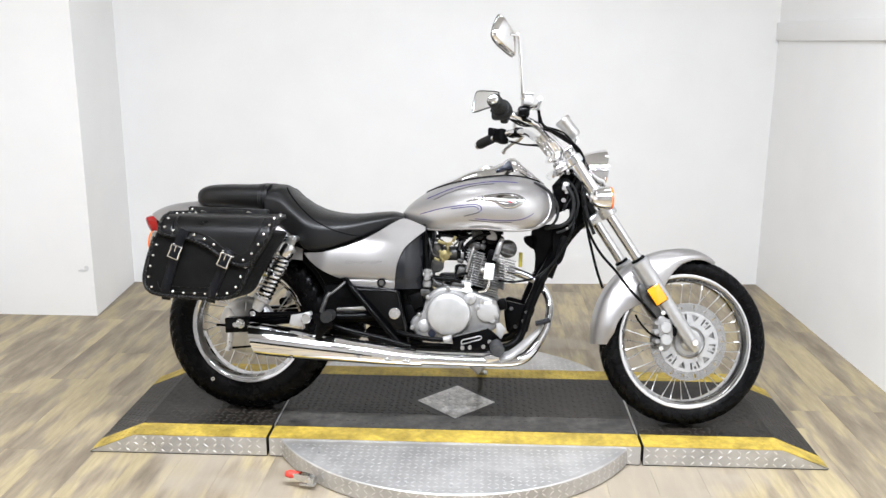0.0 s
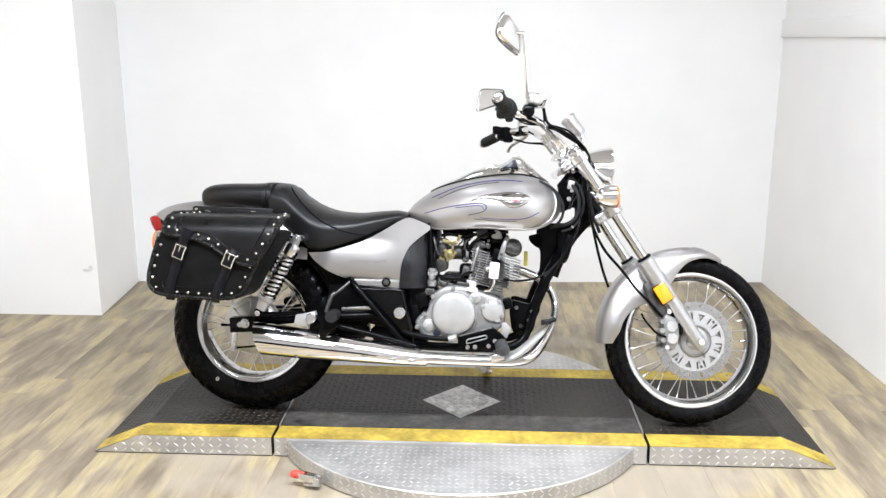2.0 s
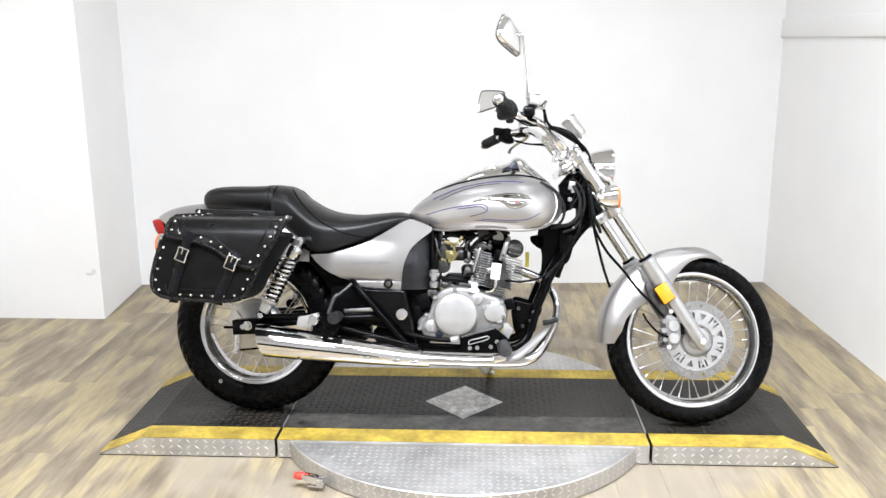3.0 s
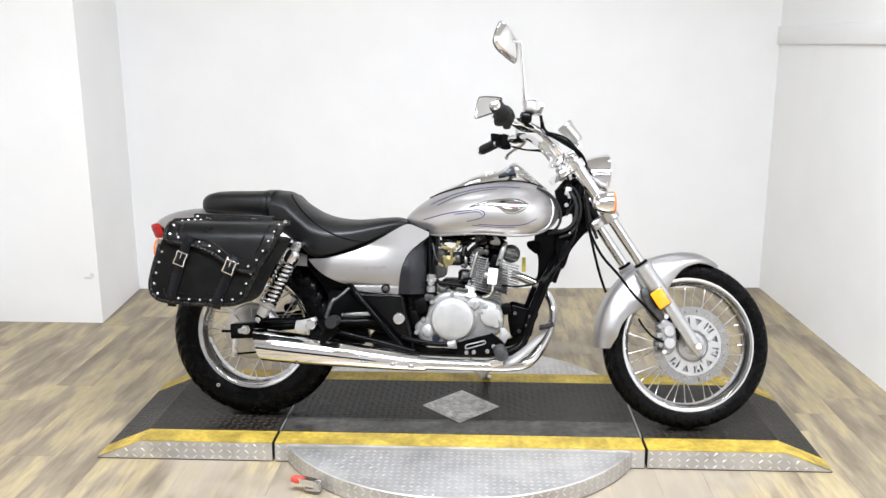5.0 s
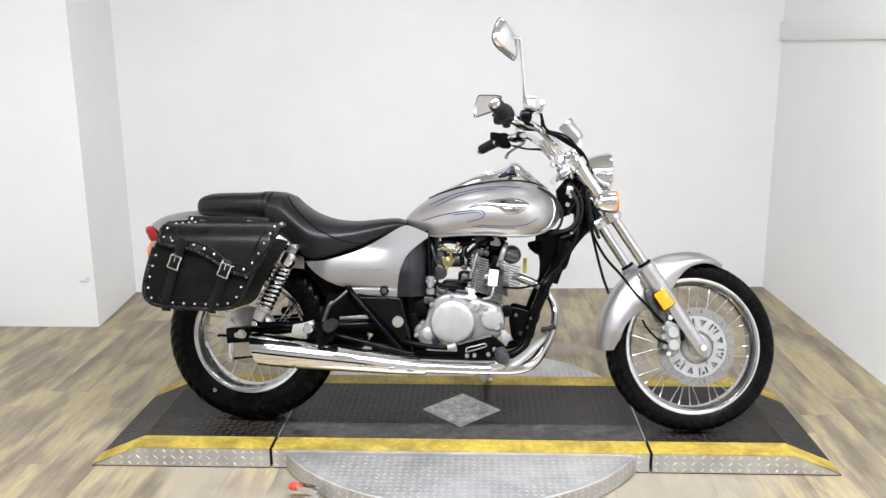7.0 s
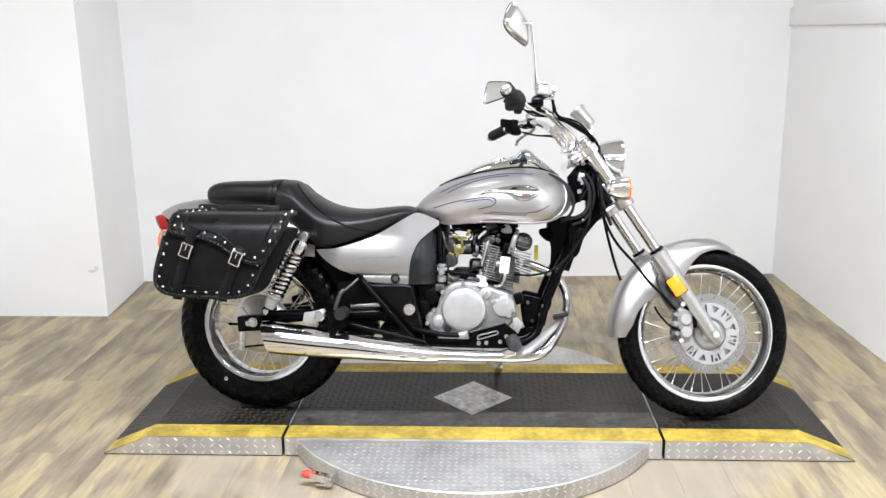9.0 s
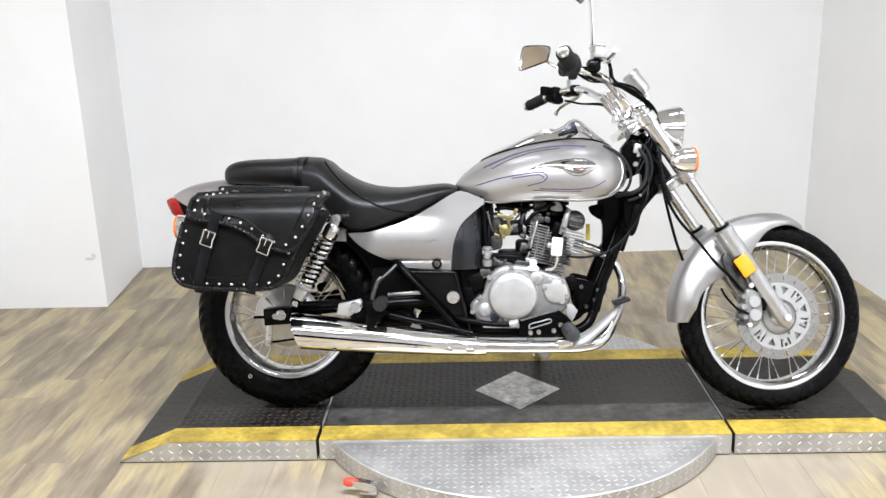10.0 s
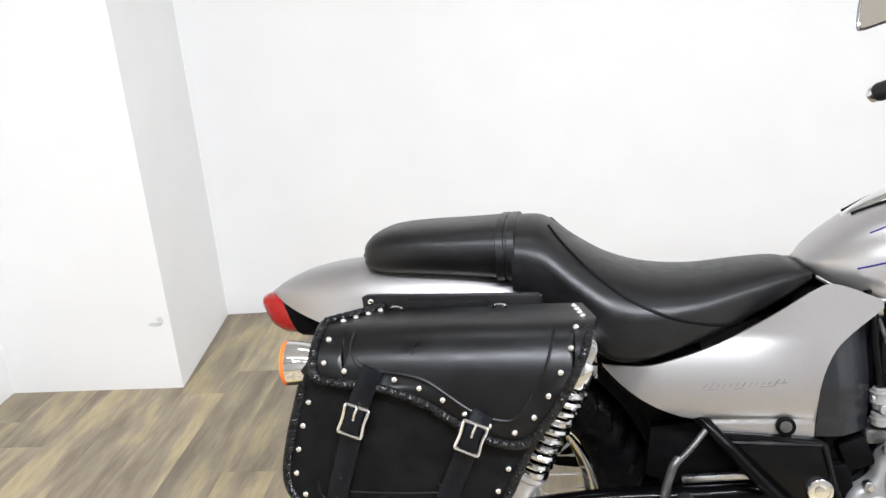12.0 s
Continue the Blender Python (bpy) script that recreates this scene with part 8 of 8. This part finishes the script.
# yoke plate that carries the bag, with its rings
bm = slab(bmesh.new(), [(-0.86, 0.7), (-0.855, 0.65), (-0.6, 0.645), (-0.595, 0.695), (-0.602, 0.699), (-0.852, 0.7035)], -0.263, -0.253, 0.002)
yoke = part("bag_yoke", bm, M_LEATHER, bag, "black leather mounting yoke")
bm = slab(bmesh.new(), [(-0.79, 0.696), (-0.788, 0.67), (-0.675, 0.668), (-0.672, 0.693)], -0.268, -0.263, 0.002)
part("yoke_patch", bm, M_LEATHER, yoke)
part("rivet", lathe(bmesh.new(), [(0.0044, 0), (0.0044, 0.0016), (0.0026, 0.0024), (0.0022, 0.0008), (0, 0.0008)], (-0.846, -0.263, 0.693), (0, -1, 0), 16), M_NICKEL, yoke)
for x in (-0.805, -0.655):
    ring_p = [(x + 0.01 * math.cos(a), -0.274 - 0.008 * math.sin(a), 0.681 + 0.008 * math.sin(a)) for a in np.linspace(0, 2 * math.pi, 17)]
    part("yoke_ring", sweep(bmesh.new(), ring_p, 0.0019, 8, 1), M_NICKEL, yoke, "small nickel ring")

# ---- floor planks ----
PLANK_W = 0.152
x_left, x_right, y_near, y_far = -2.56, 1.75, -4.28, 1.95
mesh_cache = {}


def plank_mesh(length):
    key = round(length, 3)
    if key not in mesh_cache:
        w, g = PLANK_W / 2, 0.0002
        bm = bmesh.new()
        loft(bm, [[(-w + g, g, -0.008), (w - g, g, -0.008), (w - g, length - g, -0.008), (-w + g, length - g, -0.008)],
                  [(-w + g, g, -0.0005), (w - g, g, -0.0005), (w - g, length - g, -0.0005), (-w + g, length - g, -0.0005)],
                  [(-w + g + 0.0007, g + 0.0007, 0), (w - g - 0.0007, g + 0.0007, 0), (w - g - 0.0007, length - g - 0.0007, 0), (-w + g + 0.0007, length - g - 0.0007, 0)]])
        mesh_cache[key] = mesh_of("plank", bm, M_PLANK, 20)
    return mesh_cache[key]


rng = random.Random(7)
x = x_left
while x < x_right:
    y = y_near - rng.choice((0.0, 0.305, 0.61, 0.455, 0.152))
    while y < y_far:
        ln = 0.915
        lo, hi = max(y, y_near), min(y + ln, y_far)
        if hi - lo > 0.02:
            part("plank", plank_mesh(hi - lo), None, floor, m=Matrix.Translation((x + PLANK_W / 2, lo, 0)))
        y += ln
    x += PLANK_W
